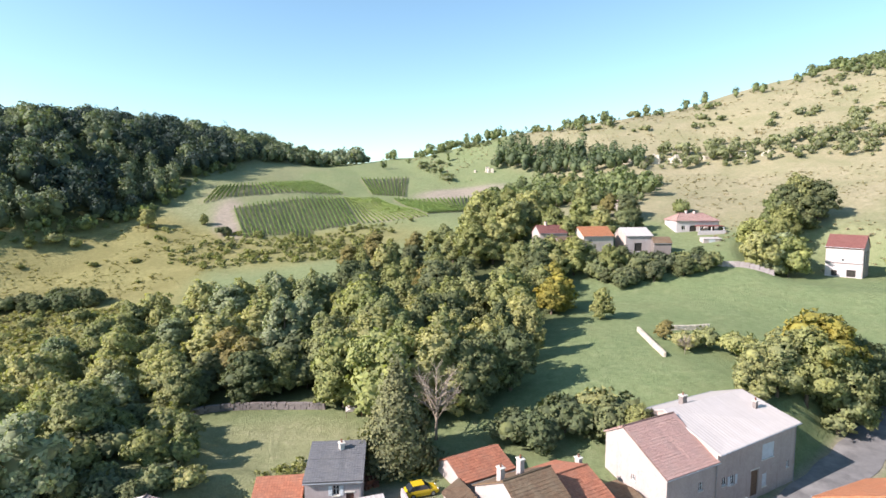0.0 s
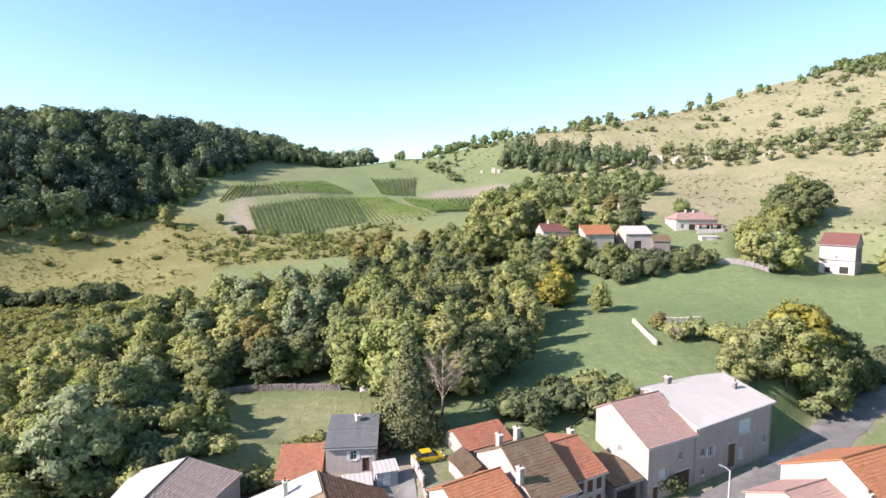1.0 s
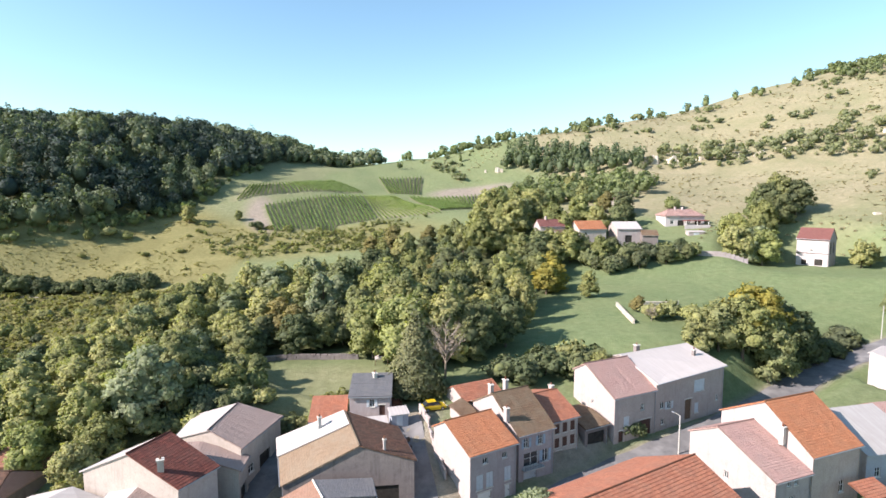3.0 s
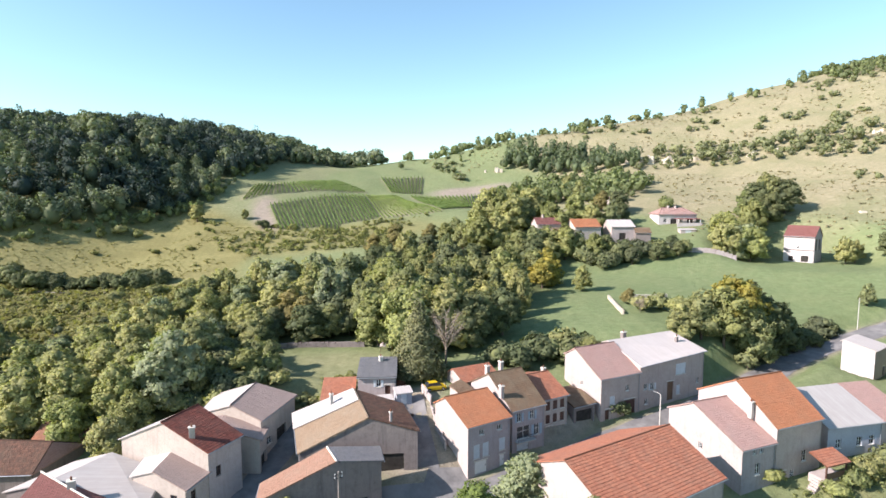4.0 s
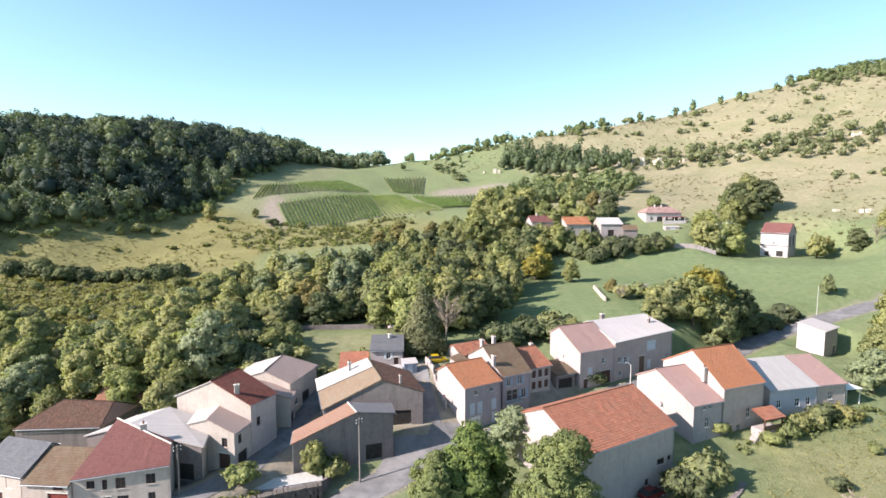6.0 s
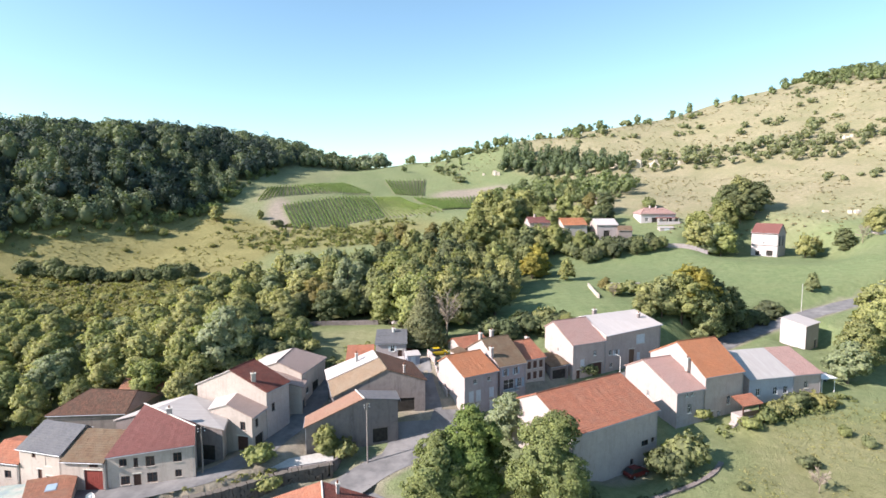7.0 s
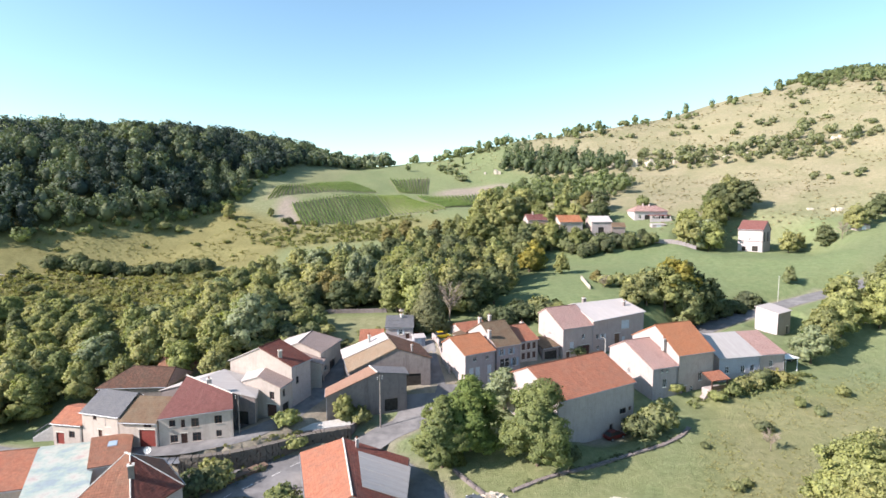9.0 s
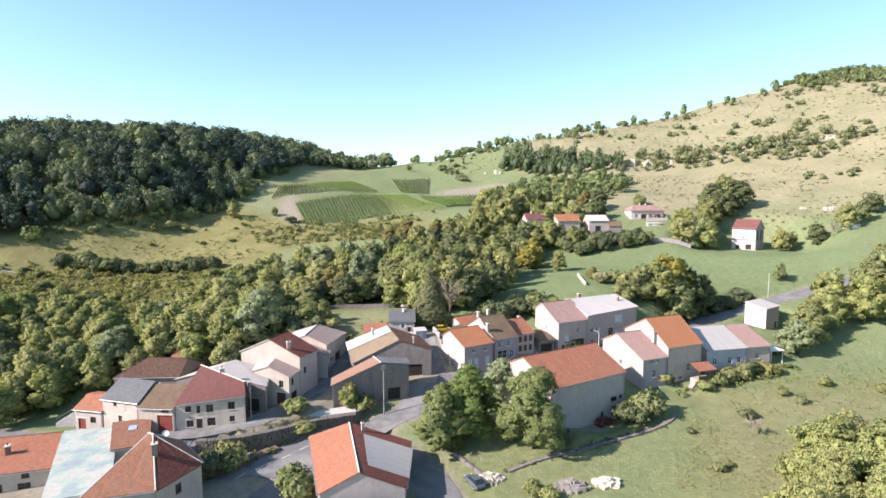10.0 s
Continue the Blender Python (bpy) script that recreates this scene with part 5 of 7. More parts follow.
def in_poly(poly):
    def test(x, y):
        inside = False
        for (x0, y0), (x1, y1) in zip(poly, poly[1:] + poly[:1]):
            if (y0 > y) != (y1 > y) and x < (x1 - x0) * (y - y0) / (y1 - y0) + x0:
                inside = not inside
        return inside
    return test


# the wood along the creek
scatter(["oak_a", "oak_b", "ash", "tall", "tall_dark", "oak_c", "tall"], 34, in_poly([(-12, 86), (2, 82), (13, 94), (17, 112), (22, 138), (6, 150), (-26, 148), (-30, 118)]), (-32, 24, 80, 152), 10, 15, 5.0, "creek wood")
scatter(["willow", "silver_tall", "tall", "oak_a", "ash"], 16, in_poly([(-30, 112), (-28, 148), (-56, 148), (-62, 122), (-44, 106)]), (-64, -26, 104, 150), 10, 14, 5.2, "creek wood")
scatter(["oak_a", "oak_b", "ash", "tall", "oak_c", "rusty"], 30, in_poly([(-20, 150), (22, 142), (34, 160), (30, 196), (2, 214), (-40, 190), (-50, 160)]), (-55, 40, 140, 216), 8, 12, 5.5, "creek wood")
scatter(["oak_a", "ash", "willow", "ash_b", "oak_c", "ash_b", "ash"], 46, in_poly([(-50, 66), (-48, 92), (-56, 112), (-66, 134), (-74, 126), (-80, 104), (-84, 84), (-89, 70), (-96, 56), (-100, 34), (-74, 42), (-60, 50)]), (-135, -45, 25, 135), 8, 12, 5.6, "creek wood")
scatter(["ash", "oak_a", "oak_b", "ash_b"], 22, in_poly([(-92, 60), (-86, 50), (-82, 24), (-110, 20), (-150, 28), (-150, 50), (-116, 58)]), (-150, -80, 18, 62), 6, 10, 5.5, "creek wood")
scatter(["oak_b", "bush_dark", "oak_a"], 12, in_poly([(-46, 88), (-20, 96), (-28, 112), (-50, 106)]), (-50, -18, 86, 112), 6, 9, 4.5, "creek wood")
scatter(["bush", "bush_light", "bush", "bush_dark", "oak_c"], 24, in_poly([(-48, 58), (-38, 60.5), (-31, 64.5), (-34, 70), (-42, 80), (-52, 82)]), (-52, -30, 58, 82), 2.4, 4.6, 2.2, "garden edge bushes")
scatter(["ash_b", "oak_c", "ash", "oak_a", "oak_b"], 40, in_poly([(-168, 108), (-140, 122), (-118, 104), (-98, 76), (-84, 60), (-84, 34), (-112, 48), (-140, 76)]), (-170, -80, 30, 124), 6, 10, 4.6, "lower terrace trees")
for kind, x, y, h in [("willow", -49.5, 60, 14.5), ("oak_a", -45, 88, 8.5), ("ash", -57, 72, 10), ("oak_c", -18.5, 88, 12), ("oak_b", -12.5, 91, 10), ("ash_b", -11.5, 83, 14.5), ("ash", -3.5, 85, 14), ("tall", -13, 98, 16), ("silver_tall", -33, 104, 15), ("tall", -38, 112, 15), ("ash_b", -47, 106, 12), ("rusty", -41, 100, 10), ("oak_a", -52, 52, 8), ("ash_b", -52.5, 47.5, 7.5),
                      ("bush_dark", -41, 62, 4.5), ("bush", -36, 63.5, 3.5), ("bush", -47, 66, 4), ("bush_light", -25.5, 62.5, 2.6), ("bush_dark", -28.5, 60.6, 3.4),
                      ("oak_b", 2, 86, 12), ("oak_b", 9, 92, 11), ("tall", -7, 87, 14), ("tall_dark", 8, 104, 13), ("oak_c", 15, 112, 6), ("yellow", 26, 141, 10)]:
    plant(kind, x, y, h)
# behind the long houses
for kind, x, y, h in [("bush_dark", 11, 76, 5.0), ("bush_dark", 15.5, 79, 5.5), ("bush", 20.5, 81, 6.0), ("bush_dark", 7, 77, 4.5), ("oak_c", 51, 87.5, 10), ("oak_c", 46.5, 86, 8.5), ("oak_a", 56, 88, 12.5),
                      ("yellow", 60.0, 92, 13.5), ("oak_a", 61.5, 88.0, 13.5), ("oak_b", 66, 93, 14), ("oak_b", 71, 96, 12.5), ("tall_dark", 68.5, 95.5, 13.5), ("oak_b", 63, 95.5, 12), ("bush_light", 44, 106, 4), ("bush", 49, 108, 4.5), ("bush_light", 53, 104, 5),
                      ("rusty", 43, 113, 4), ("bush_light", 56, 97, 5.5), ("bush", 60, 101, 4.5), ("oak_c", 34.6, 130, 7), ("oak_c", 105.2, 115.7, 5.5), ("bush_light", 66, 97, 4)]:
    plant(kind, x, y, h)
# foreground
for kind, x, y, h in [("near_a", 2.0, 25.5, 13.5), ("willow", 8.6, 38.2, 8.5), ("bush", 36, 33.4, 5.4), ("bush_dark", 32.5, 31, 4),
                      ("bush_light", 51.8, 44.6, 2.4), ("bush", 55.2, 46.4, 3.2), ("bush", 58.0, 48.8, 3.4), ("bush_light", 61.5, 49.8, 2.6), ("bush_dark", 64, 51.6, 3.6), ("scrub", 69, 52.6, 3.0),
                      ("bush_light", -30.6, 28.6, 3.2), ("oak_c", -21.5, 33.6, 5.0), ("bush", -18.6, 33.8, 3.4), ("bush", -24.4, 9.0, 4.6), ("bush", -23.4, 6.4, 4.2), ("bush_dark", -38.6, 11.6, 4.4), ("bush", -36.8, 14.5, 4.5)]:
    plant(kind, x, y, h)
scatter(["oak_a", "ash", "oak_c"], 12, in_poly([(76, 62), (88, 62), (120, 78), (140, 102), (118, 98), (98, 88)]), (75, 140, 58, 104), 9, 13, 5.5, "roadside trees")
for kind, x, y, h in [("willow", 80.5, 62.5, 9.5), ("near_ash", 47.5, -2, 11), ("near_ash", 52, 5, 12), ("near_ash", 57, 9, 11.5), ("near_ash", 56, 0, 13), ("near_ash", 62, 4, 13), ("near_ash", 51, -7, 11), ("near_ash", 64, 12, 9), ("near_ash", 60, -6, 12)]:
    plant(kind, x, y, h)
scatter(["scrub", "bush", "bush", "bush_dark"], 8, in_poly([(38, 22), (48, 40), (70, 52), (88, 56), (92, 44), (64, 34), (46, 12), (30, -2)]), (28, 95, -5, 58), 1.0, 2.6, 2.0, "hillside scrub")
# hamlet and roadside in the distance
for kind, x, y, h in [("oak_a", 26, 262, 11), ("ash", 30, 244, 11), ("oak_a", 56, 272, 12), ("oak_c", 58, 250, 10), ("rusty", 63, 226, 9), ("oak_b", 69, 222, 10), ("oak_a", 9, 232, 9),
                      ("oak_b", 15, 240, 9), ("oak_a", 47, 168, 10), ("oak_c", 42, 172, 9), ("ash", 37, 171, 12), ("oak_a", 32, 172, 11), ("oak_b", 52, 172, 8), ("oak_a", 26, 170, 13), ("bush_dark", 60, 174, 5), ("oak_c", 40, 190, 12), ("ash", 52, 196, 12), ("oak_a", 60, 198, 11), ("ash_b", 11.6, 214, 20), ("tall", 15, 208, 19), ("ash", 5, 206, 13), ("ash", 20, 203, 16), ("ash_b", 30, 214, 17), ("oak_a", 25, 208, 15), ("ash", 13, 186, 14), ("oak_a", 6, 184, 15), ("oak_a", 20, 166, 13), ("yellow", 28, 158, 9), ("oak_a", 36, 202, 13), ("ash", 48, 210, 13), ("oak_b", 66, 206, 9), ("tall_dark", 68, 216, 9), ("oak_a", 20, 218, 13), ("ash", 24, 208, 12), ("oak_b", 12, 214, 11)]:
    plant(kind, x, y, h)
for kind, x, y, h in [("ash_b", 94, 171, 12), ("willow", 98.5, 172, 13), ("ash_b", 103, 171, 13), ("willow", 106, 178, 14), ("ash_b", 100, 185, 14), ("oak_a", 116, 196, 15), ("oak_a", 127, 207, 17), ("oak_b", 134, 206, 14.5), ("ash_b", 109, 184, 13), ("oak_b", 121, 204, 15), ("oak_a", 118, 205, 12), ("oak_b", 124, 200, 13), ("oak_b", 128, 208, 11),
                      ("oak_a", 112, 192, 12), ("ash", 133, 166, 9), ("oak_a", 139, 170, 8), ("oak_b", 146, 164, 9), ("ash", 156, 162, 10), ("oak_a", 166, 168, 9), ("bush", 92, 225, 6), ("oak_b", 176, 176, 9)]:
    plant(kind, x, y, h)
scatter(["bush_dark", "oak_b", "bush"], 22, in_poly([(42, 166), (52, 170), (80, 172), (80, 166), (60, 162), (44, 158)]), (40, 82, 156, 174), 4, 6.5, 2.6, "meadow hedge")
scatter(["bush_dark", "oak_b", "bush_dark"], 44, in_poly([(-182, 163), (-182, 170), (-112, 171), (-112, 165)]), (-182, -110, 162, 172), 3.5, 6.5, 1.9, "field hedge")
scatter(["bush", "bush_light", "scrub", "scrub"], 9, in_poly([(-190, 176), (-182, 194), (-160, 212), (-140, 236), (-112, 236), (-96, 200), (-110, 176)]), (-190, -95, 174, 240), 1.0, 2.8, 2.2, "field scrub")
scatter(["bush", "bush_light", "scrub", "ash", "bush_dark"], 120, in_poly([(-190, 70), (-190, 160), (-118, 160), (-84, 160), (-76, 138), (-84, 108), (-92, 72), (-120, 64)]), (-190, -70, 64, 162), 1.4, 4.6, 2.4, "terrace scrub")
for kind, x, y, h in [("ash_b", -133, 238, 9), ("oak_c", -112, 246, 5), ("bush_dark", -99, 236, 4), ("oak_a", -162, 208, 6), ("bush_light", -157, 214, 5), ("bush", -150, 216, 4)]:
    plant(kind, x, y, h)
scatter(["bush_dark", "bush_dark", "oak_b"], 12, in_poly([(72, 98), (90, 108.5), (92, 106.5), (76, 97)]), (70, 93, 96, 109), 2.4, 3.6, 1.8, "roadside hedge")
for kind, x, y, h in [("bush_light", -28.3, 25.6, 3.0), ("bush_dark", 27.6, 65.6, 2.6), ("bush", 29.0, 66.3, 2.2), ("bush", 12.0, 8.8, 2.6), ("bush_light", 14.0, 7.4, 2.2), ("bush_dark", 18.6, 23.2, 2.2), ("oak_a", 25, 75.5, 6.5), ("bush_dark", 22.6, 77.5, 6.2)]:
    plant(kind, x, y, h)

# ---- far woods, hillside scrub, vines ----
def domes(centres, heights, radii, per, leaf, rng, subs=7):
    """Leaf clumps over many crowns at once, each broken into sprays: places, normals and sizes."""
    n = len(centres)
    d = rng.normal(0, 1, (n, subs, 3))
    d /= np.linalg.norm(d, axis=2)[:, :, None]
    d[:, :, 2] = np.where(d[:, :, 2] < -0.3, -d[:, :, 2], d[:, :, 2])
    rad = np.stack([radii, radii, heights * 0.5], 1)[:, None, :]
    mid = centres[:, None, :] + np.array([0, 0, 1])[None, None, :] * (heights * 0.5)[:, None, None] + d * rad * rng.uniform(0.45, 0.78, (n, subs, 1))
    small = rad * rng.uniform(0.34, 0.6, (n, subs, 1))
    e = rng.normal(0, 1, (n, subs, per, 3)) + d[:, :, None, :] * 0.7
    e /= np.linalg.norm(e, axis=3)[..., None]
    r = 1 - np.abs(rng.normal(0, 0.18, (n, subs, per, 1))) + rng.uniform(-0.1, 0.2, (n, subs, per, 1))
    p = mid[:, :, None, :] + e * small[:, :, None, :] * r
    return p.reshape(-1, 3), e.reshape(-1, 3), np.repeat(radii * leaf, per * subs)


def woods(name, pts, hmin, hmax, rfac, per, leaf, mat, label, category, seed, subs=7, core=0.58, skew=1.0):
    rng = np.random.default_rng(seed)
    pts = np.array(pts)
    z = land(pts[:, 0], pts[:, 1])
    h = hmin + (hmax - hmin) * rng.uniform(0, 1, len(pts)) ** skew
    r = h * rfac * rng.uniform(0.75, 1.3, len(pts))
    base = np.column_stack([pts, z - 0.3])
    p, nn, s = domes(base, h, r, per, leaf, rng, subs)
    if category == "grass":
        nn = nn * 0.3 + np.array((0, 0, 1.2))
    cores = (base + np.outer(h * 0.45, (0, 0, 1)), np.column_stack([r, r, h * 0.5]) * core) if core else None
    return tagged(new(name, card_mesh(name, p, nn, s, rng, M[mat], cores)), label, category, kind="stuff")


def spread_points(inside, box, gap, n, seed):
    rng = np.random.default_rng(seed)
    cell, out, grid = gap, [], {}
    for x, y in rng.uniform((box[0], box[2]), (box[1], box[3]), (n, 2)):
        if not inside(x, y):
            continue
        k = (int(x // cell), int(y // cell))
        if any((x - a) ** 2 + (y - b) ** 2 < gap * gap for i in (-1, 0, 1) for j in (-1, 0, 1) for a, b in grid.get((k[0] + i, k[1] + j), ())):
            continue
        grid.setdefault(k, []).append((x, y))
        out.append((x, y))
    return out


hill_west = in_poly([(-212, 176), (-190, 192), (-172, 212), (-156, 236), (-141, 258), (-138, 285), (-132, 330), (-128, 362), (-150, 480), (-420, 480), (-420, 150), (-260, 140)])
west_pts = spread_points(hill_west, (-400, -120, 145, 440), 6.6, 12000, 3)


def lighter(x, y):
    """Where the crowns in the sunlit tone stand in the western wood: in drifts, thicker towards the foot of the slope.
    """
    return noise.noise(Vector((x / 19, y / 19, 4.0))) + 0.7 * noise.noise(Vector((x / 7, y / 7, 9.0))) > 0.04


woods("forest", [p for p in west_pts if not lighter(*p)], 8, 15, 0.40, 30, 0.115, "forest", "dense western hillside wood, its dark green holding shade and haze", "forest", 4, 12)
woods("forest", [p for p in west_pts if lighter(*p)], 10, 16, 0.37, 30, 0.115, "forest_pale", "grey-green crowns of the western wood in a sunlit tone", "forest", 44, 12)
wood_edge = in_poly([(-204, 172), (-186, 190), (-168, 208), (-152, 232), (-137, 256), (-134, 290), (-128, 330), (-133, 330), (-140, 290), (-145, 260), (-162, 232), (-180, 206), (-206, 184)])
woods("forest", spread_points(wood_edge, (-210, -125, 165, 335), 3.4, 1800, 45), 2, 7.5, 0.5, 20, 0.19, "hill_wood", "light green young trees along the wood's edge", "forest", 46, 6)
notch = in_poly([(-140, 330), (-110, 372), (-70, 392), (-60, 410), (-70, 440), (-150, 440)])
woods("forest", spread_points(notch, (-150, -50, 330, 440), 4.6, 1600, 5), 4, 12, 0.40, 18, 0.2, "forest_pale", "broadleaf trees on the saddle skyline", "forest", 6)
pines = in_poly([(26, 352), (46, 338), (64, 320), (82, 304), (102, 298), (106, 318), (84, 336), (60, 360), (40, 376)])
woods("forest", spread_points(pines, (20, 110, 295, 380), 4.6, 1800, 7), 7, 15, 0.30, 24, 0.18, "hill_pine", "belt of dark green pines on the dry slope", "forest", 8, 6)
belt = in_poly([(100, 296), (160, 280), (200, 252), (240, 262), (216, 282), (176, 306), (126, 330)])
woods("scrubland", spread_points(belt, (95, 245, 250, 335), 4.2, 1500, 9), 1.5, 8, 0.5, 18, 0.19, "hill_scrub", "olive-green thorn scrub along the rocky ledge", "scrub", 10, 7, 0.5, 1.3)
low_belt = in_poly([(20, 262), (48, 246), (80, 236), (92, 254), (100, 284), (60, 312), (34, 318), (20, 300)])
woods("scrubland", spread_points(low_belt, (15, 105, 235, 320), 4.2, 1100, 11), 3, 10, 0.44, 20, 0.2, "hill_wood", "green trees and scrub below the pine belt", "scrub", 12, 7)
rng_line = np.random.default_rng(13)
sky_pts = [(x + rng_line.normal(0, 3), 412 + 0.02 * x + rng_line.normal(0, 13)) for x in np.arange(-52, 120, 1.0) if math.sin(x * 0.21) + math.sin(x * 0.067 + 1) > -0.9]
sky_pts += [(x + rng_line.normal(0, 2.5), 404 - 0.06 * (x - 110) + rng_line.normal(0, 6)) for x in np.arange(118, 250, 2.2) if math.sin(x * 0.19) + 0.5 * math.sin(x * 0.53) > -0.1]
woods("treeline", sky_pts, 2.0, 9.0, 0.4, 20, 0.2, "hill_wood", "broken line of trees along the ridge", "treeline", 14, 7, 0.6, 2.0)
crest = in_poly([(262, 372), (280, 352), (330, 330), (420, 350), (420, 480), (275, 450)])
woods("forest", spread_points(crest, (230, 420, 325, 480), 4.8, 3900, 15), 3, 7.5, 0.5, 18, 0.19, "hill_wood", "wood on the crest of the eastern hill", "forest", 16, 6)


def clumpy(test, seed, over=0.02):
    """Keeps a scatter inside test, thick in some places and open in others."""
    return lambda x, y: test(x, y) and noise.noise(Vector((x / 30, y / 22, seed))) + 0.6 * noise.noise(Vector((x / 9, y / 9, seed + 3))) > over


slope_east = in_poly([(0, 330), (60, 372), (110, 330), (200, 262), (165, 215), (185, 190), (330, 200), (330, 380), (230, 400), (40, 415), (-40, 400)])
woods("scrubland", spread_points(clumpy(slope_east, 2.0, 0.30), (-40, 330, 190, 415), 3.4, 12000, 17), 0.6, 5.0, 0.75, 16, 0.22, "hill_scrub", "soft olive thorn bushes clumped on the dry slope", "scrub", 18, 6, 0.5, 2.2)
woods("tall_grass", spread_points(clumpy(slope_east, 6.0, -0.12), (-40, 330, 190, 415), 2.9, 16000, 19), 0.25, 0.9, 1.5, 9, 0.30, "hill_grass", "tufts of dry grass and low herbs on the slope", "grass", 20, 3, 0)
valley_side = in_poly([(88, 186), (100, 225), (106, 290), (190, 250), (168, 215), (185, 190), (150, 176)])
woods("tall_grass", spread_points(clumpy(valley_side, 7.0, -0.1), (85, 190, 174, 295), 2.4, 6000, 29), 0.25, 0.8, 1.4, 9, 0.30, "hill_grass", "tufts of dry grass above the hamlet", "grass", 30, 3, 0)

tufts = in_poly([(30, 6), (38, 18), (44, 34), (52, 44), (70, 51), (90, 58), (104, 52), (84, 40), (70, 18), (58, -4), (40, -12), (24, -8)])
woods("tall_grass", spread_points(clumpy(tufts, 3.0, -0.12), (14, 105, -12, 60), 0.55, 42000, 31), 0.15, 0.55, 1.0, 8, 0.2, "dry_grass", "tussocks of dry tall grass on the slope", "grass", 32, 3, 0)
terraces = in_poly([(-200, 62), (-200, 163), (-118, 163), (-84, 160), (-74, 136), (-82, 108), (-90, 70), (-120, 60)])
woods("tall_grass", spread_points(clumpy(terraces, 1.0, -0.45), (-200, -70, 60, 165), 1.7, 20000, 33), 0.5, 2.4, 0.85, 12, 0.24, "scrub", "rough grass and brambles on old terraces", "grass", 34, 4, 0.4)
upper = in_poly([(-200, 172), (-186, 194), (-160, 216), (-140, 240), (-108, 240), (-92, 222), (-84, 196), (-104, 172)])
woods("tall_grass", spread_points(clumpy(upper, 9.0, -0.1), (-200, -80, 172, 242), 1.5, 11000, 35), 0.2, 0.7, 1.6, 9, 0.25, "straw", "rough straw-coloured grass on the upper field", "grass", 36, 3, 0)
below = in_poly([(-130, 238), (-60, 236), (-20, 256), (-10, 236), (-40, 200), (-100, 194)])
woods("scrubland", spread_points(clumpy(below, 8.0, -0.1), (-130, -8, 194, 256), 2.0, 3000, 37), 0.6, 2.6, 0.75, 14, 0.25, "scrub", "brown-green scrub below the vineyards", "scrub", 38, 4, 0.4)


def outcrop(x, y, w, h, seed):
    """A broken face of pale rock standing out of the slope."""
    rng = random.Random(seed)
    s = Solid()
    for k in range(int(w / 1.6)):
        ax = axes_at(x - w / 2 + k * 1.6 + rng.uniform(-0.4, 0.4), y + rng.uniform(-1.2, 1.2) - 0.25 * k, rng.uniform(-25, 25))
        z = land1(*ax(0, 0, 0)[:2])
        hh, ww = h * rng.uniform(0.5, 1.1), rng.uniform(0.8, 1.6)
        t = rng.uniform(0.5, 0.8)
        s.add([ax(-ww, -0.9, z - 1), ax(ww, -1.1, z - 1), ax(ww, 1.2, z - 1), ax(-ww, 1.0, z - 1),
               ax(-ww * t, -0.6, z + hh), ax(ww * t, -0.7, z + hh * 0.85), ax(ww * 0.8, 0.9, z + hh * 1.05), ax(-ww * 0.7, 0.8, z + hh * 0.9)], BOX)
    return tagged(s.put("rock_outcrop", M["rock"]), "pale broken limestone outcrop on the slope", "rock", "limestone outcrops")


for k, (x, y, w, h) in enumerate([(101, 313, 9, 4.2), (111, 309, 9, 5.4), (122, 305, 8, 4.2), (152, 297, 8, 2.6), (163, 291, 6, 2.2), (24, 349, 5, 2.8), (15, 350, 3, 2.2), (196, 282, 6, 1.8), (176, 285, 5, 1.8), (168, 191, 5, 1.3), (160, 196, 3, 1.0), (136, 302, 5, 2.2), (86, 322, 5, 2.4), (218, 272, 5, 1.6)]):
    outcrop(x, y, w, h, k)


def vineyard(corners, rows, mat, label, seed, high=1.25):
    """Rows of vines that run from the side AB to the side DC."""
    A, B, C, D = corners
    rng = np.random.default_rng(seed)
    cx, cy = sum(p[0] for p in corners) / 4, sum(p[1] for p in corners) / 4
    v = thing("vineyard", (cx, cy, land1(cx, cy)), label, "vineyard", "vineyards on the slope")
    for k in range(rows):
        f = (k + 0.5) / rows
        p, q = np.array(lerp2(A, B, f)), np.array(lerp2(D, C, f))
        n = int(np.linalg.norm(q - p) * 30)
        if n < 6:
            continue
        t = rng.uniform(0, 1, n)
        pos = p + (q - p) * t[:, None]
        z = land(pos[:, 0], pos[:, 1])
        d = (q - p) / np.linalg.norm(q - p)
        off = rng.normal(0, 0.09, n)
        pts = np.column_stack([pos[:, 0] - d[1] * off, pos[:, 1] + d[0] * off, z + rng.uniform(0.25, high, n)])
        nn = np.column_stack([-d[1] * np.sign(off), d[0] * np.sign(off), rng.uniform(0.2, 1.4, n)])
        ob = new("vine_hedge", card_mesh("vine_hedge", pts - np.array(v.location), nn, np.full(n, 0.24), rng, M[mat]))
        ob.parent = v
        tagged(ob, kind="stuff")
    return v


for corners, (rows, mat, label, seed, high) in zip(PLOTS, [
        (26, "vine_dark", "green vineyard in straight rows on the slope", 21, 1.5), (14, "vine", "pale green vineyard with grassy rows", 22, 0.9),
        (28, "vine_dark", "upper vineyard in rows below the wood", 23, 1.5), (12, "vine_dark", "small vineyard plot near the saddle", 24, 1.6),
        (22, "vine_dark", "vineyard plot above the creek wood", 25, 1.5), (4, "vine", "small corner plot of vines", 26, 1.25)]):
    vineyard(corners, rows, mat, label, seed, high)

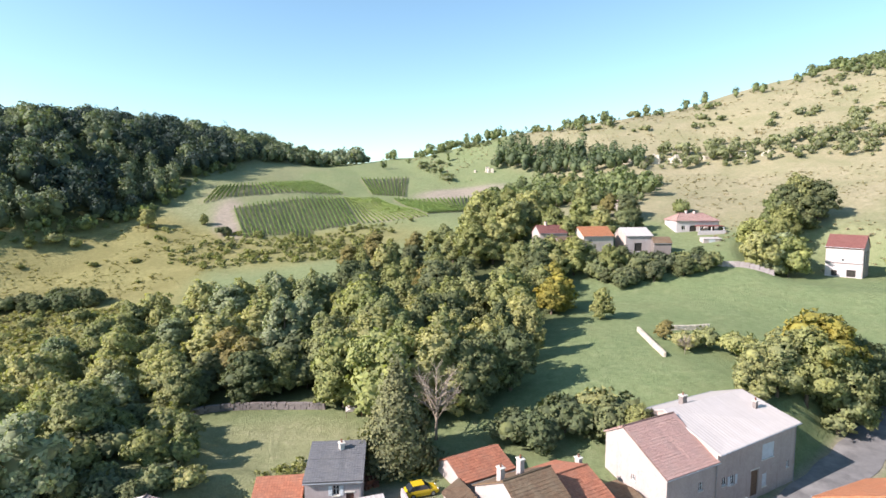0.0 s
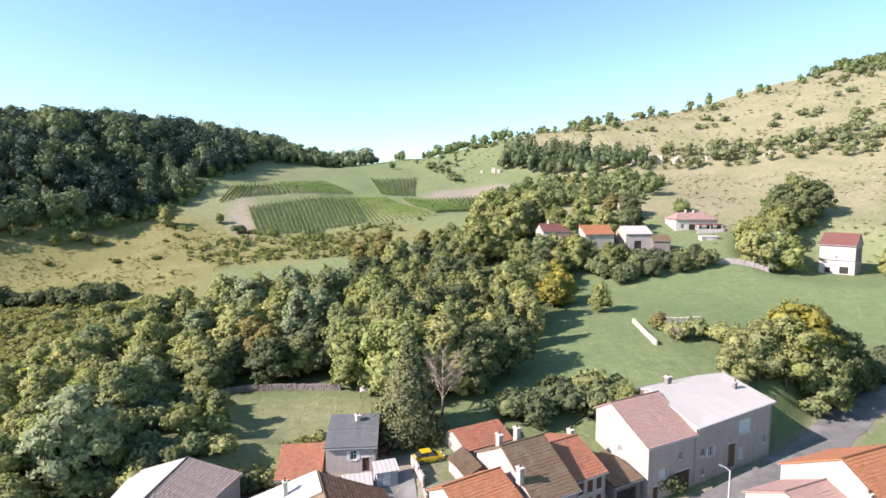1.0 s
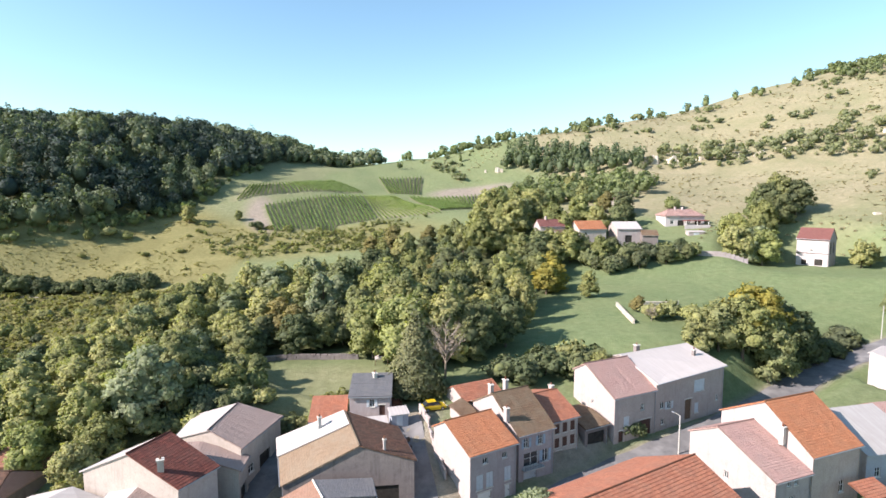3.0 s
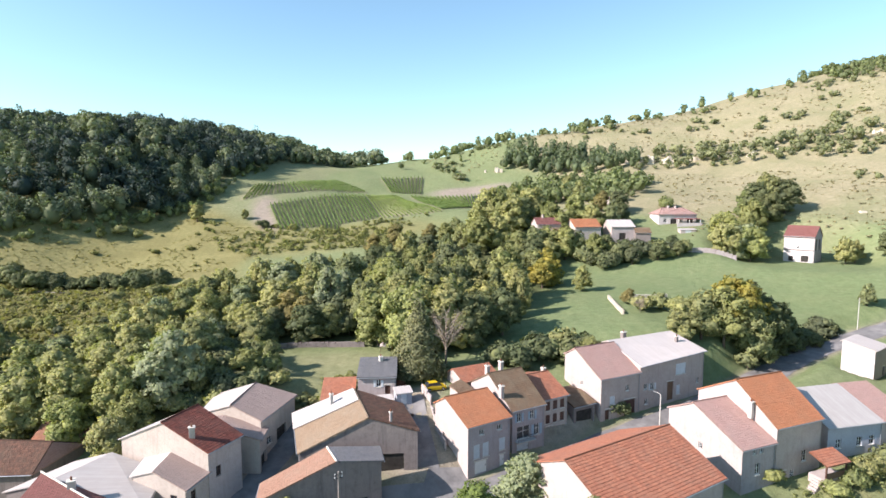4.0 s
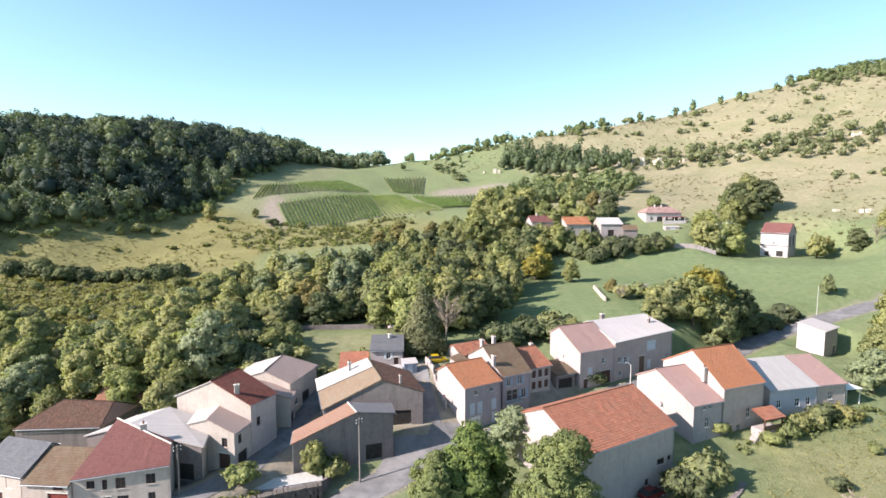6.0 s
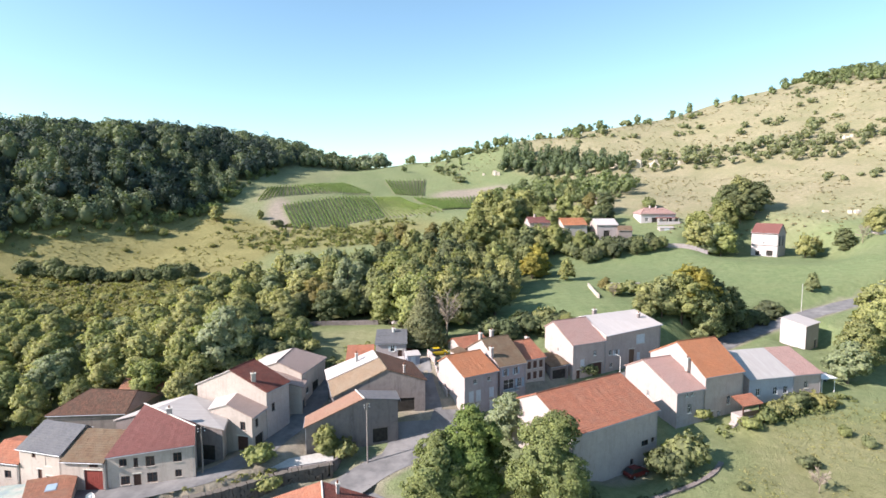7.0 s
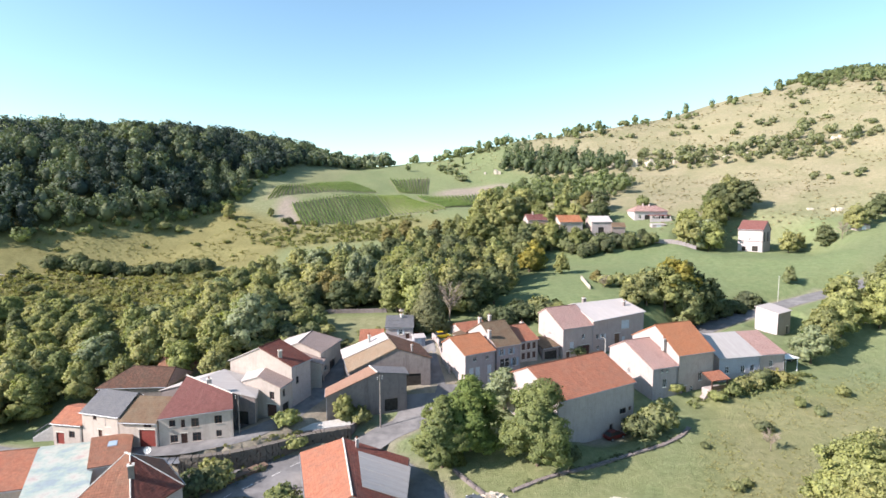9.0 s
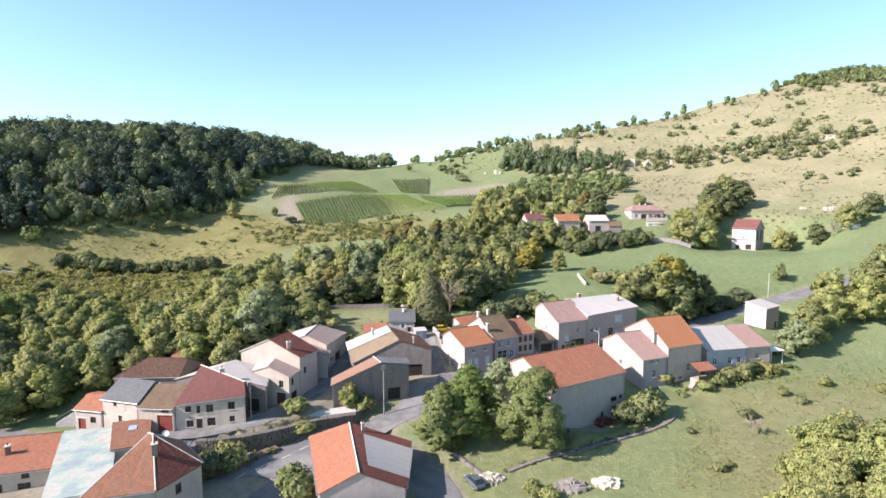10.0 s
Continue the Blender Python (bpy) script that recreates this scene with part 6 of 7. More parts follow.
# ---- hamlet on the far side ----
house("white-gabled cottage half hidden by trees", rect(2.6, 199, 0, 7, 9), (19.6, 19.6), (0.5, 0.5, 20.6, 20.6), 15.0, ("white", "white", "white", "white"), "greyroof", (), group="hamlet houses", cap=None)
# sunward left walls get a lighter render, light put into the colour
house("old house with red-brown tiled roof", rect(28.4, 184, 8, 9.4, 9), (23.6, 23.6), (0.5, 0.5, 26.0, 26.0), 16.5, ("beige", "beige", "beige", "white"), "maroon",
      [(0, 2.0, 3.0, 3.6, 5.0, "window", "plain"), (0, 6.0, 7.0, 3.6, 5.0, "window", "plain")], [(31, 188.6, 25, 27, "beige")], group="hamlet houses", cap=None)
house("low house with dark tiled roof", rect(34.5, 178, 20, 7, 7), (20.4, 20.4), (0.5, 0.5, 22.6, 22.6), 15.5, ("grey", "grey", "grey", "beige"), "brown", (), group="hamlet houses", cap=None)
house("house with orange tiled roof and white gable", rect(42.4, 181.6, 12, 10.6, 8.4), (22.8, 23.2), (0.6, 0.6, 25.6, 25.6), 16.5, ("cream", "beige", "beige", "cream"), "orange",
      [(0, 2.0, 3.0, 3.6, 5.0, "window", "plain"), (3, 3, 4, 3.2, 4.6, "window", "plain")], group="hamlet houses", cap=None)
house("barn with pale sheet roof", rect(56.8, 183.6, 6, 9.2, 9), (22.8, 22.8), (0.6, 0.6, 25.2, 25.2), 17.5, ("grey", "grey", "grey", "beige"), "whiteroof", [(0, 3.0, 5.6, 0.1, 2.8, "gap")], group="hamlet houses", name="barn", category="barn", cap=None)
house("small shed with brown tiled roof", rect(65.4, 181.6, -4, 5.6, 6), (20.6, 20.6), (0.5, 0.5, 22.4, 22.4), 17.5, ("stone", "stone", "stone", "stone"), "brown", (), group="hamlet houses", name="shed", category="shed", cap=None)
house("single-storey villa with pink hipped roof and terrace", rect(81.4, 203.6, 4, 16.0, 9.4), (27.0, 27.2), (0.55, 0.55, 29.4, 29.4), 22.6, ("bright", "bright", "bright", "bright"), "pink",
      [(0, 2.0, 3.4, 0.8, 2.4, "window", "plain"), (0, 5.0, 7.6, 0.2, 2.4, "gap"), (0, 9.0, 10.4, 0.8, 2.4, "window", "plain"), (0, 12.0, 14.6, 0.2, 2.4, "gap")], [(87, 209, 28.4, 30.2, "white"), (90, 209, 28.4, 30.0, "white")], group="hamlet houses", cap="pink", hip=(0.22, 0.22), out=0.7)
villa_ax = axes_at(88.0, 203.2, 4)
awning = thing("awning", tuple(villa_ax(4.5, -1.4, 22.6)), "dark red awning over a white terrace", "awning")
Solid().add([villa_ax(u, v, z) for z, lift in ((24.9, 0), (25.1, 0)) for u, v in ((0, -3.0), (9.5, -3.0), (9.5, 0.3), (0, 0.3))], BOX).put("canopy", M["redwood"], awning)
for u in (0.2, 4.7, 9.3):
    Solid().box(villa_ax, u - 0.08, u + 0.08, -2.9, -2.74, 19.5, 24.95).put("post", M["white_paint"], awning)
Solid().box(villa_ax, -0.4, 9.9, -3.2, -2.95, 19.5, 23.4).put("parapet", M["bright"], awning)
house("little white shed on the slope", rect(68.4, 231, 10, 4, 4), (32.6, 32.6), (0.5, 0.5, 34.0, 34.0), 29.0, ("white", "white", "white", "white"), "pink", (), group="hamlet houses", name="shed", category="shed", cap=None)
# white tower: grey render carries the shade of its far sides
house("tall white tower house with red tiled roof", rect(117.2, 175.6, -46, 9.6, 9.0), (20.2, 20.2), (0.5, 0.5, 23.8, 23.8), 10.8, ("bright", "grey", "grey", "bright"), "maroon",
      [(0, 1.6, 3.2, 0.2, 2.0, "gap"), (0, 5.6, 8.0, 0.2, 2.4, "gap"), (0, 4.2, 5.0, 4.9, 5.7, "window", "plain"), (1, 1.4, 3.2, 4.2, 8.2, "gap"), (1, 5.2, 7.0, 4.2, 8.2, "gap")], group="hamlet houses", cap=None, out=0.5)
twr = axes_at(117.2, 175.6, -46)
band = Solid().box(twr, -0.12, 9.72, -0.12, 0.0, 15.0, 15.3)
tagged(band.put("string_course", M["stone"]), "grey stone band across the tower front", "trim", kind="structure")

# ---- walls, poles, cars, yard things ----
def apron(name, pts, mat, label, lift=0.045):
    """A paved patch that follows the ground."""
    n = 22
    (ax_, ay_), (bx_, by_), (cx_, cy_), (dx_, dy_) = pts
    verts, faces = [], []
    for i in range(n):
        for j in range(n):
            u, v = i / (n - 1), j / (n - 1)
            x = (1 - v) * ((1 - u) * ax_ + u * bx_) + v * ((1 - u) * dx_ + u * cx_)
            y = (1 - v) * ((1 - u) * ay_ + u * by_) + v * ((1 - u) * dy_ + u * cy_)
            verts.append((x, y))
    z = land(*np.array(verts).T) + lift + 0.06
    verts = [(x, y, zz) for (x, y), zz in zip(verts, z)]
    faces = [(i * n + j, (i + 1) * n + j, (i + 1) * n + j + 1, i * n + j + 1) for i in range(n - 1) for j in range(n - 1)]
    return tagged(new(name, mesh_of(name, verts, faces, mat, True)), label, "pavement", kind="structure")


apron("pavement_junction", [(-40, 10), (-20, 14), (-13, 27), (-30, 24)], M["asphalt"], "grey asphalt of the road junction")
apron("pavement_yard", [(-13, 33.2), (-5, 38), (-4.5, 44.5), (-11, 42.6)], M["asphalt"], "worn asphalt forecourt by the farmhouse")

apron("pavement_forecourt", [(-6.5, 38.6), (2.0, 43.6), (0.4, 47.6), (-4.6, 46.2)], M["asphalt"], "worn asphalt beside the orange-roofed house", lift=0.055)
apron("pavement_drive", [(-8.4, 45.6), (-3.0, 46.6), (-6.8, 61.5), (-12.4, 59)], M["asphalt"], "worn dark driveway beside the farmhouse")


def rubble(name, line, height, thick, label, category, seed, stone="stone", kind="structure", top=None, size=0.5):
    """A dry-stone wall along a line on the ground, built of uneven courses of stones."""
    rng = random.Random(seed)
    pts = along([(x, y, 0) for x, y in line], size)
    s = Solid()
    courses = max(2, int(height / 0.3))
    for k in range(len(pts) - 1):
        p, q = pts[k], pts[k + 1]
        ang = math.degrees(math.atan2(q[1] - p[1], q[0] - p[0]))
        ln = math.dist(p[:2], q[:2])
        g0 = min(land1(p[0], p[1]), land1(q[0], q[1]))
        z0 = g0 - 0.3 if top is None else min(g0 - 0.3, top - height)
        z1 = g0 + height if top is None else top
        n = max(2, int((z1 - z0) / 0.32))
        for c in range(n):
            ax = axes_at(p[0], p[1], ang + rng.uniform(-3, 3))
            a, b = z0 + (z1 - z0) * c / n, z0 + (z1 - z0) * (c + 1) / n
            sh = rng.uniform(-0.12, 0.12)
            w = thick / 2 * rng.uniform(0.86, 1.1)
            s.box(ax, sh + 0.01, sh + ln * rng.uniform(0.93, 1.02), -w, w, a + 0.01, b + rng.uniform(-0.02, 0.03))
    return tagged(s.put(name, M[stone]), label, category, kind=kind)


rubble("wall_retaining", [(-44.5, 17.6), (-41, 18.2), (-35.6, 20.2), (-30.6, 23.8), (-28.0, 26.2), (-24, 28.2), (-19.6, 30.0)], 2.2, 1.1, "low rubble retaining wall between lane and road", "wall", 1, "dark_stone", top=-6.75)
rubble("wall_terrace", [(-28.6, 27.4), (-24, 28.9), (-19.4, 30.6), (-19.0, 33.6)], 2.6, 0.45, "rubble stone wall under a concrete terrace", "wall", 2, top=-6.75)
terrace = Solid()
terrace.add([(x, y, z) for z in (-7.0, -6.72) for x, y in ((-30.4, 29.4), (-28.4, 27.7), (-19.6, 31.0), (-20.6, 34.4))], BOX)
tagged(terrace.put("terrace_slab", M["concrete"]), "pale concrete terrace slab beside the lane", "terrace", kind="structure")
rubble("wall_garden", [(8.5, 14.8), (14.4, 18.3), (20.5, 20.7), (29.1, 24.8), (38.8, 29.9), (42, 34)], 0.28, 0.7, "crumbling dry-stone wall across the grass", "wall", 3, "stone", size=0.42)
rubble("wall_verge", [(-0.6, 20.2), (1.5, 17.4), (4.0, 14.2), (5.8, 10.8)], 0.55, 0.45, "low stone edging along the side road", "wall", 4, "stone")
rubble("wall_meadow", [(39.3, 118.5), (38.9, 110), (38.4, 101.3)], 1.0, 0.5, "pale low wall around a garden in the meadow", "wall", 5, "rock")
rubble("wall_meadow", [(46, 119.8), (56.2, 122.2)], 1.0, 0.5, "pale low wall around a garden in the meadow", "wall", 6, "rock")
rubble("wall_field", [(-60, 84.3), (-46, 85.3), (-41.6, 87.4), (-32, 88.6), (-21.4, 87.2)], 1.1, 0.6, "old stone field wall below the wood", "wall", 7)
# grey render here stands for shade on the pale wall
rubble("wall_hamlet", [(80, 170.4), (88, 168.4), (96, 166.4)], 1.7, 0.5, "pale wall at the top of the meadow, toned grey for its shade", "wall", 8, "grey", size=1.2)
rubble("wall_yard", [(-6.8, 62.6), (-4.6, 57), (-2.2, 49.4)], 1.5, 0.25, "white rendered yard wall", "wall", 9, "white", size=1.4)


def heap(x, y, r, n, mat, label, name, seed, size=0.5):
    """A heap of broken blocks or planks lying on the ground."""
    rng = random.Random(seed)
    s = Solid()
    for _ in range(n):
        a, d = rng.uniform(0, math.tau), r * math.sqrt(rng.random())
        px, py = x + d * math.cos(a), y + d * math.sin(a) * 0.6
        z = land1(px, py) + (1 - d / r) * r * 0.45
        ax = axes_at(px, py, rng.uniform(0, 180))
        w, l, h = size * rng.uniform(0.4, 1.1), size * rng.uniform(0.6, 1.6), size * rng.uniform(0.3, 0.7)
        tilt = rng.uniform(-0.3, 0.3)
        s.add([ax(u, v, z + hh + tilt * u) for hh in (-0.6, h) for u, v in ((-l, -w), (l, -w), (l * 0.9, w), (-l * 0.8, w * 0.9))], BOX)
    return tagged(s.put(name, M[mat]), label, "heap", kind="stuff")


heap(5.2, 12.6, 2.4, 50, "rock", "spill of pale broken stones by the road", "stone_heap", 1, 0.35)
heap(17.6, 10.2, 2.2, 40, "pole_wood", "heap of grey planks and rubbish on the grass", "plank_heap", 2, 0.6)
heap(23.0, 11.2, 2.0, 26, "rock", "heap of pale stones on the grass", "stone_heap", 3, 0.5)
heap(22.5, 71.5, 2.4, 36, "rock", "rockery of pale boulders behind the houses", "stone_heap", 4, 0.6)
heap(-11.6, 66.5, 1.8, 30, "rust", "heap of broken red tiles in the yard", "tile_heap", 5, 0.4)
heap(-9.5, 55.5, 1.8, 24, "wood", "heap of timber and scrap in the yard", "scrap_heap", 6, 0.4)


def utility_pole(x, y, z0, z1, label, mat="pole_wood", r=0.15, arm=True):
    p = thing("utility_pole", (x, y, z0), label, "pole", "utility poles")
    Solid().tube([(x, y, z0 - 0.8), (x, y, z1)], [r, r * 0.65], 8).put("shaft", M[mat], p)
    if arm:
        for k, dz in enumerate((0.35, 0.8)):
            bar = Solid().box(axes_at(x, y, 35), -0.55, 0.55, -0.05, 0.05, z1 - dz - 0.05, z1 - dz + 0.05).put("crossbar", M["iron"], p)
            for u in (-0.45, 0.45):
                c = axes_at(x, y, 35)(u, 0, z1 - dz)
                Solid().tube([(c.x, c.y, c.z), (c.x, c.y, c.z + 0.22)], [0.06, 0.045], 6).put("insulator", M["white_paint"], bar)
    return p


utility_pole(-14.5, 33.0, -7.2, 1.9, "grey utility pole with insulators by the lane corner")
utility_pole(-37.9, 25.4, -8.0, 0.9, "tall weathered utility pole beside the lane")
utility_pole(97.4, 107.5, land1(97.4, 107.5), 9.8, "slim grey pole at the meadow edge", "concrete", 0.11, False)


def street_lamp(x, y, z0, z1, angle):
    p = thing("street_lamp", (x, y, z0), "pale concrete street lamp by the road", "street lamp")
    ax = axes_at(x, y, angle)
    Solid().tube([(x, y, z0 - 0.4), (x, y, z1)], [0.14, 0.09], 8).put("post", M["concrete"], p)
    arm = Solid().tube([ax(0, 0, z1 - 0.1), ax(0.5, 0, z1 + 0.1), ax(1.1, 0, z1 + 0.12)], 0.045, 6).put("arm", M["concrete"], p)
    Solid().box(ax, 0.9, 1.5, -0.13, 0.13, z1 + 0.04, z1 + 0.2).put("lamp_head", M["zinc"], arm)


street_lamp(33.2, 60.4, land1(33.2, 60.4), 1.9, 120)


def car(x, y, z, angle, paint, label, length=4.0, wide=1.72, high=1.48):
    """A parked hatchback: lower body, glazed cabin, bumpers, lamps and wheels."""
    c = thing("car", (x, y, z), label, "car", "parked cars")
    ax = axes_at(x, y, angle)
    L, W = length / 2, wide / 2
    mat = plain("car_paint", paint, 0.25, 0.1, 0.05, spec=0.6)
    secs = [(-L, 0.38, 0.72, 0.86), (-L + 0.15, 0.3, 0.92, 0.95), (-L * 0.4, 0.25, 0.96, 1.0), (L * 0.35, 0.25, 0.92, 1.0), (L - 0.25, 0.3, 0.74, 0.94), (L, 0.38, 0.62, 0.82)]
    v, f = [], []
    for u, lo, hi, k in secs:
        v += [ax(u, -W * k, z + lo), ax(u, W * k, z + lo), ax(u, W * k, z + (lo + hi) / 2 + 0.05), ax(u, W * k * 0.93, z + hi), ax(u, -W * k * 0.93, z + hi), ax(u, -W * k, z + (lo + hi) / 2 + 0.05)]
    for i in range(len(secs) - 1):
        for j in range(6):
            f.append((i * 6 + j, (i + 1) * 6 + j, (i + 1) * 6 + (j + 1) % 6, i * 6 + (j + 1) % 6))
    f += [tuple(range(6)), tuple(range(len(secs) * 6 - 6, len(secs) * 6))[::-1]]
    piece("body", v, f, mat, c)
    cab = [(-L + 0.25, 0.92), (-L * 0.62, high - 0.04), (L * 0.1, high), (L * 0.52, 0.9)]
    v, f = [], []
    for u, h in cab:
        k = 0.9 if h < 1.0 else 0.74
        v += [ax(u, -W * k, z + h), ax(u, W * k, z + h)]
    base = [ax(cab[0][0], -W * 0.9, z + 0.88), ax(cab[0][0], W * 0.9, z + 0.88), ax(cab[-1][0], W * 0.9, z + 0.86), ax(cab[-1][0], -W * 0.9, z + 0.86)]
    f = [(0, 1, 3, 2), (2, 3, 5, 4), (4, 5, 7, 6), (0, 2, 4, 6), (1, 7, 5, 3)]
    cabin = piece("cabin", v + base, f, M["glass"], c, "dark glazed cabin")
    Solid().box(ax, -L * 0.6, L * 0.12, -W * 0.72, W * 0.72, z + high - 0.02, z + high + 0.03).put("roof_panel", mat, cabin)
    for u in (-L * 0.62, L * 0.62):
        for sdy in (-1, 1):
            a, b = ax(u, sdy * (W - 0.2), z + 0.31), ax(u, sdy * (W + 0.01), z + 0.31)
            wheel = Solid().tube([a, b], 0.31, 14).put("wheel", M["dark"], c)
            a2 = ax(u, sdy * (W + 0.0), z + 0.31)
            b2 = ax(u, sdy * (W + 0.03), z + 0.31)
            Solid().tube([a2, b2], 0.19, 10).put("rim", M["zinc"], wheel)
    for sdy in (-1, 1):
        Solid().box(ax, L - 0.12, L - 0.02, sdy * W * 0.62 - 0.15, sdy * W * 0.62 + 0.15, z + 0.58, z + 0.7).put("headlight", M["white_paint"], c)
        Solid().box(ax, -L + 0.0, -L + 0.08, sdy * W * 0.66 - 0.12, sdy * W * 0.66 + 0.12, z + 0.62, z + 0.8).put("tail_light", M["redwood"], c)
    return c


car(-4.6, 63.8, land1(-4.6, 63.8) + 0.02, 22, (0.62, 0.42, 0.02), "yellow hatchback parked in the yard")
car(28.2, 32.4, land1(28.2, 32.4) + 0.02, 32, (0.14, 0.02, 0.02), "dark red car beside the barn wall", 4.3)
car(3.0, 11.6, land1(3.0, 11.6) + 0.02, 118, (0.10, 0.12, 0.14), "dark grey car parked at the roadside", 4.3)
car(77.0, 64.5, land1(77.0, 64.5) + 0.02, 40, (0.05, 0.06, 0.09), "dark blue car behind the last house", 4.3)


def porch():
    ax = axes_at(51.0, 45.6, 22)
    p = thing("porch", tuple(ax(2, 1.2, -7.0)), "small porch with red tiled roof and white steps", "porch")
    for u in (0.15, 4.1):
        Solid().box(ax, u - 0.09, u + 0.09, 0.1, 0.28, -7.6, -2.5).put("post", M["dark_wood"], p)
    slope("roof", tuple(ax(0, 0, -2.5)), tuple(ax(4.3, 0, -2.5)), tuple(ax(4.3, 2.6, -1.6)), tuple(ax(0, 2.6, -1.6)), M["rust"], p, 0.2)
    Solid().box(ax, 0.0, 4.3, 0.2, 2.6, -7.6, -4.7).put("landing", M["white"], p)
    for k in range(9):
        Solid().box(ax, -0.3 * k - 0.3, -0.3 * k, 0.5, 1.7, -7.8, -4.75 - 0.3 * (k + 1)).put("step", M["white"], p)
    Solid().box(ax, 0.1, 4.2, 0.1, 0.2, -4.7, -3.8).put("balustrade", M["wood"], p)


porch()


def pergola(x, y, angle, w, d, z0, z1):
    ax = axes_at(x, y, angle)
    p = thing("pergola", (x, y, z0), "white flat canopy at the end of the house", "canopy")
    for u in (0.1, w - 0.1):
        for v in (0.1, d - 0.1):
            Solid().box(ax, u - 0.06, u + 0.06, v - 0.06, v + 0.06, z0 - 0.6, z1).put("post", M["white_paint"], p)
    Solid().box(ax, -0.2, w + 0.2, -0.2, d + 0.2, z1, z1 + 0.12).put("canopy", M["white_paint"], p)


pergola(72.0, 57.4, 14, 3.2, 5.5, -4.8, -1.4)


def garden_tent(x, y, angle):
    """A little gabled tent over garden gear."""
    ax, z = axes_at(x, y, angle), land1(x, y)
    t = thing("garden_tent", (x, y, z), "small white gabled garden tent on posts", "tent")
    for u in (0.1, 2.5):
        for v in (0.1, 2.1):
            Solid().box(ax, u - 0.04, u + 0.04, v - 0.04, v + 0.04, z - 0.4, z + 1.25).put("post", M["wood"], t)
    s = Solid()
    s.add([ax(0, 0, z + 1.2), ax(2.6, 0, z + 1.2), ax(2.6, 2.2, z + 1.2), ax(0, 2.2, z + 1.2), ax(1.3, 0, z + 1.85), ax(1.3, 2.2, z + 1.85)],
          [(0, 4, 5, 3), (4, 1, 2, 5), (0, 1, 4), (3, 5, 2), (3, 2, 1, 0)])
    s.put("canopy", M["white"], t)


garden_tent(-17.4, 83.6, 10)


def balcony():
    ax = axes_at(7.9, 51.8, 31)
    b = thing("balcony", tuple(ax(2, -0.5, -2.9)), "dark iron balcony over a garage door", "balcony")
    Solid().box(ax, 0.5, 4.0, -0.9, 0.02, -2.95, -2.8).put("floor_slab", M["concrete"], b)
    for k in range(13):
        u = 0.55 + 3.4 * k / 12
        Solid().box(ax, u - 0.015, u + 0.015, -0.88, -0.85, -2.8, -1.9).put("baluster", M["iron"], b)
    Solid().box(ax, 0.5, 4.0, -0.9, -0.83, -1.9, -1.84).put("handrail", M["iron"], b)


balcony()


def digger(x, y, angle):
    z = land1(x, y)
    ax = axes_at(x, y, angle)
    orange = plain("orange_paint", (0.62, 0.25, 0.03), 0.5, vary=0.15)
    d = thing("mini_excavator", (x, y, z), "small orange excavator parked behind the house", "excavator")
    for v in (-0.6, 0.6):
        Solid().box(ax, -0.9, 0.9, v - 0.18, v + 0.18, z, z + 0.45).put("track", M["dark"], d)
    Solid().box(ax, -0.8, 0.5, -0.6, 0.6, z + 0.5, z + 1.1).put("chassis", orange, d)
    Solid().box(ax, -0.7, 0.1, -0.5, 0.3, z + 1.1, z + 2.2).put("cab", M["glass"], d)
    Solid().box(ax, -0.75, 0.15, -0.55, 0.35, z + 2.2, z + 2.3).put("cab_roof", orange, d)
    Solid().tube([ax(0.4, 0.1, z + 0.9), ax(1.2, 0.1, z + 2.3), ax(2.0, 0.1, z + 1.7), ax(2.3, 0.1, z + 0.6)], 0.11, 6).put("boom", orange, d)
    Solid().box(ax, 2.05, 2.55, -0.2, 0.4, z + 0.15, z + 0.6).put("bucket", M["iron"], d)


digger(-12.4, 71.4, 200)


def yard_shed(x, y, angle, w, d, h, mat, roof, label):
    z = land1(x, y)
    ax = axes_at(x, y, angle)
    s = thing("garden_shed", (x, y, z), label, "shed")
    Solid().box(ax, 0, w, 0, d, z - 0.4, z + h).put("body", M[mat], s)
    Solid().box(ax, w * 0.3, w * 0.65, -0.04, 0.0, z + 0.05, z + h * 0.85).put("door", M["pale_shutter"], s)
    slope("roof", tuple(ax(0, 0, z + h)), tuple(ax(w, 0, z + h)), tuple(ax(w, d, z + h + 0.4)), tuple(ax(0, d, z + h + 0.4)), M[roof], s, 0.15)


yard_shed(-10.6, 57.6, 20, 2.6, 2.2, 1.9, "blue_grey", "whiteroof", "pale blue garden shed in the yard")
yard_shed(-14.2, 55.6, 15, 3.2, 2.2, 1.2, "white", "whiteroof", "low white lean-to store in the yard")
yard_shed(-16.8, -2.6, 8, 8.4, 3.4, 2.1, "white", "whiteroof", "lean-to with pale sheet roof before the gable")
yard_shed(86, 191.5, 6, 6.5, 2.6, 1.6, "white", "whiteroof", "long white covered trailer in the hamlet yard")
yard_shed(156, 160, 6, 5.0, 4, 2.4, "white", "pink", "small white cabin among trees")
yard_shed(186, 172, 6, 7.0, 4, 2.6, "white", "greyroof", "small white house among trees")
house("flat-roofed annex with brown felt roof", [(0.2, 56.9), (2.0, 59.4), (-0.1, 64.1), (-1.9, 61.2)], (2.6, 2.6), (0.5, 0.5, 2.75, 2.75), 0.4, ("white", "white", "white", "white"), "brown", (), category="annex", name="annex", cap=None, gutter=False)
house("rear wing with old red tiled roof", rect(0.4, 64.2, 31, 7.4, 6.0), (2.3, 2.4), (0.6, 0.6, 3.7, 3.7), 0.6, ("white", "beige", "white", "white"), "rust", (), category="house wing", name="house_wing", cap=None, gutter=False)


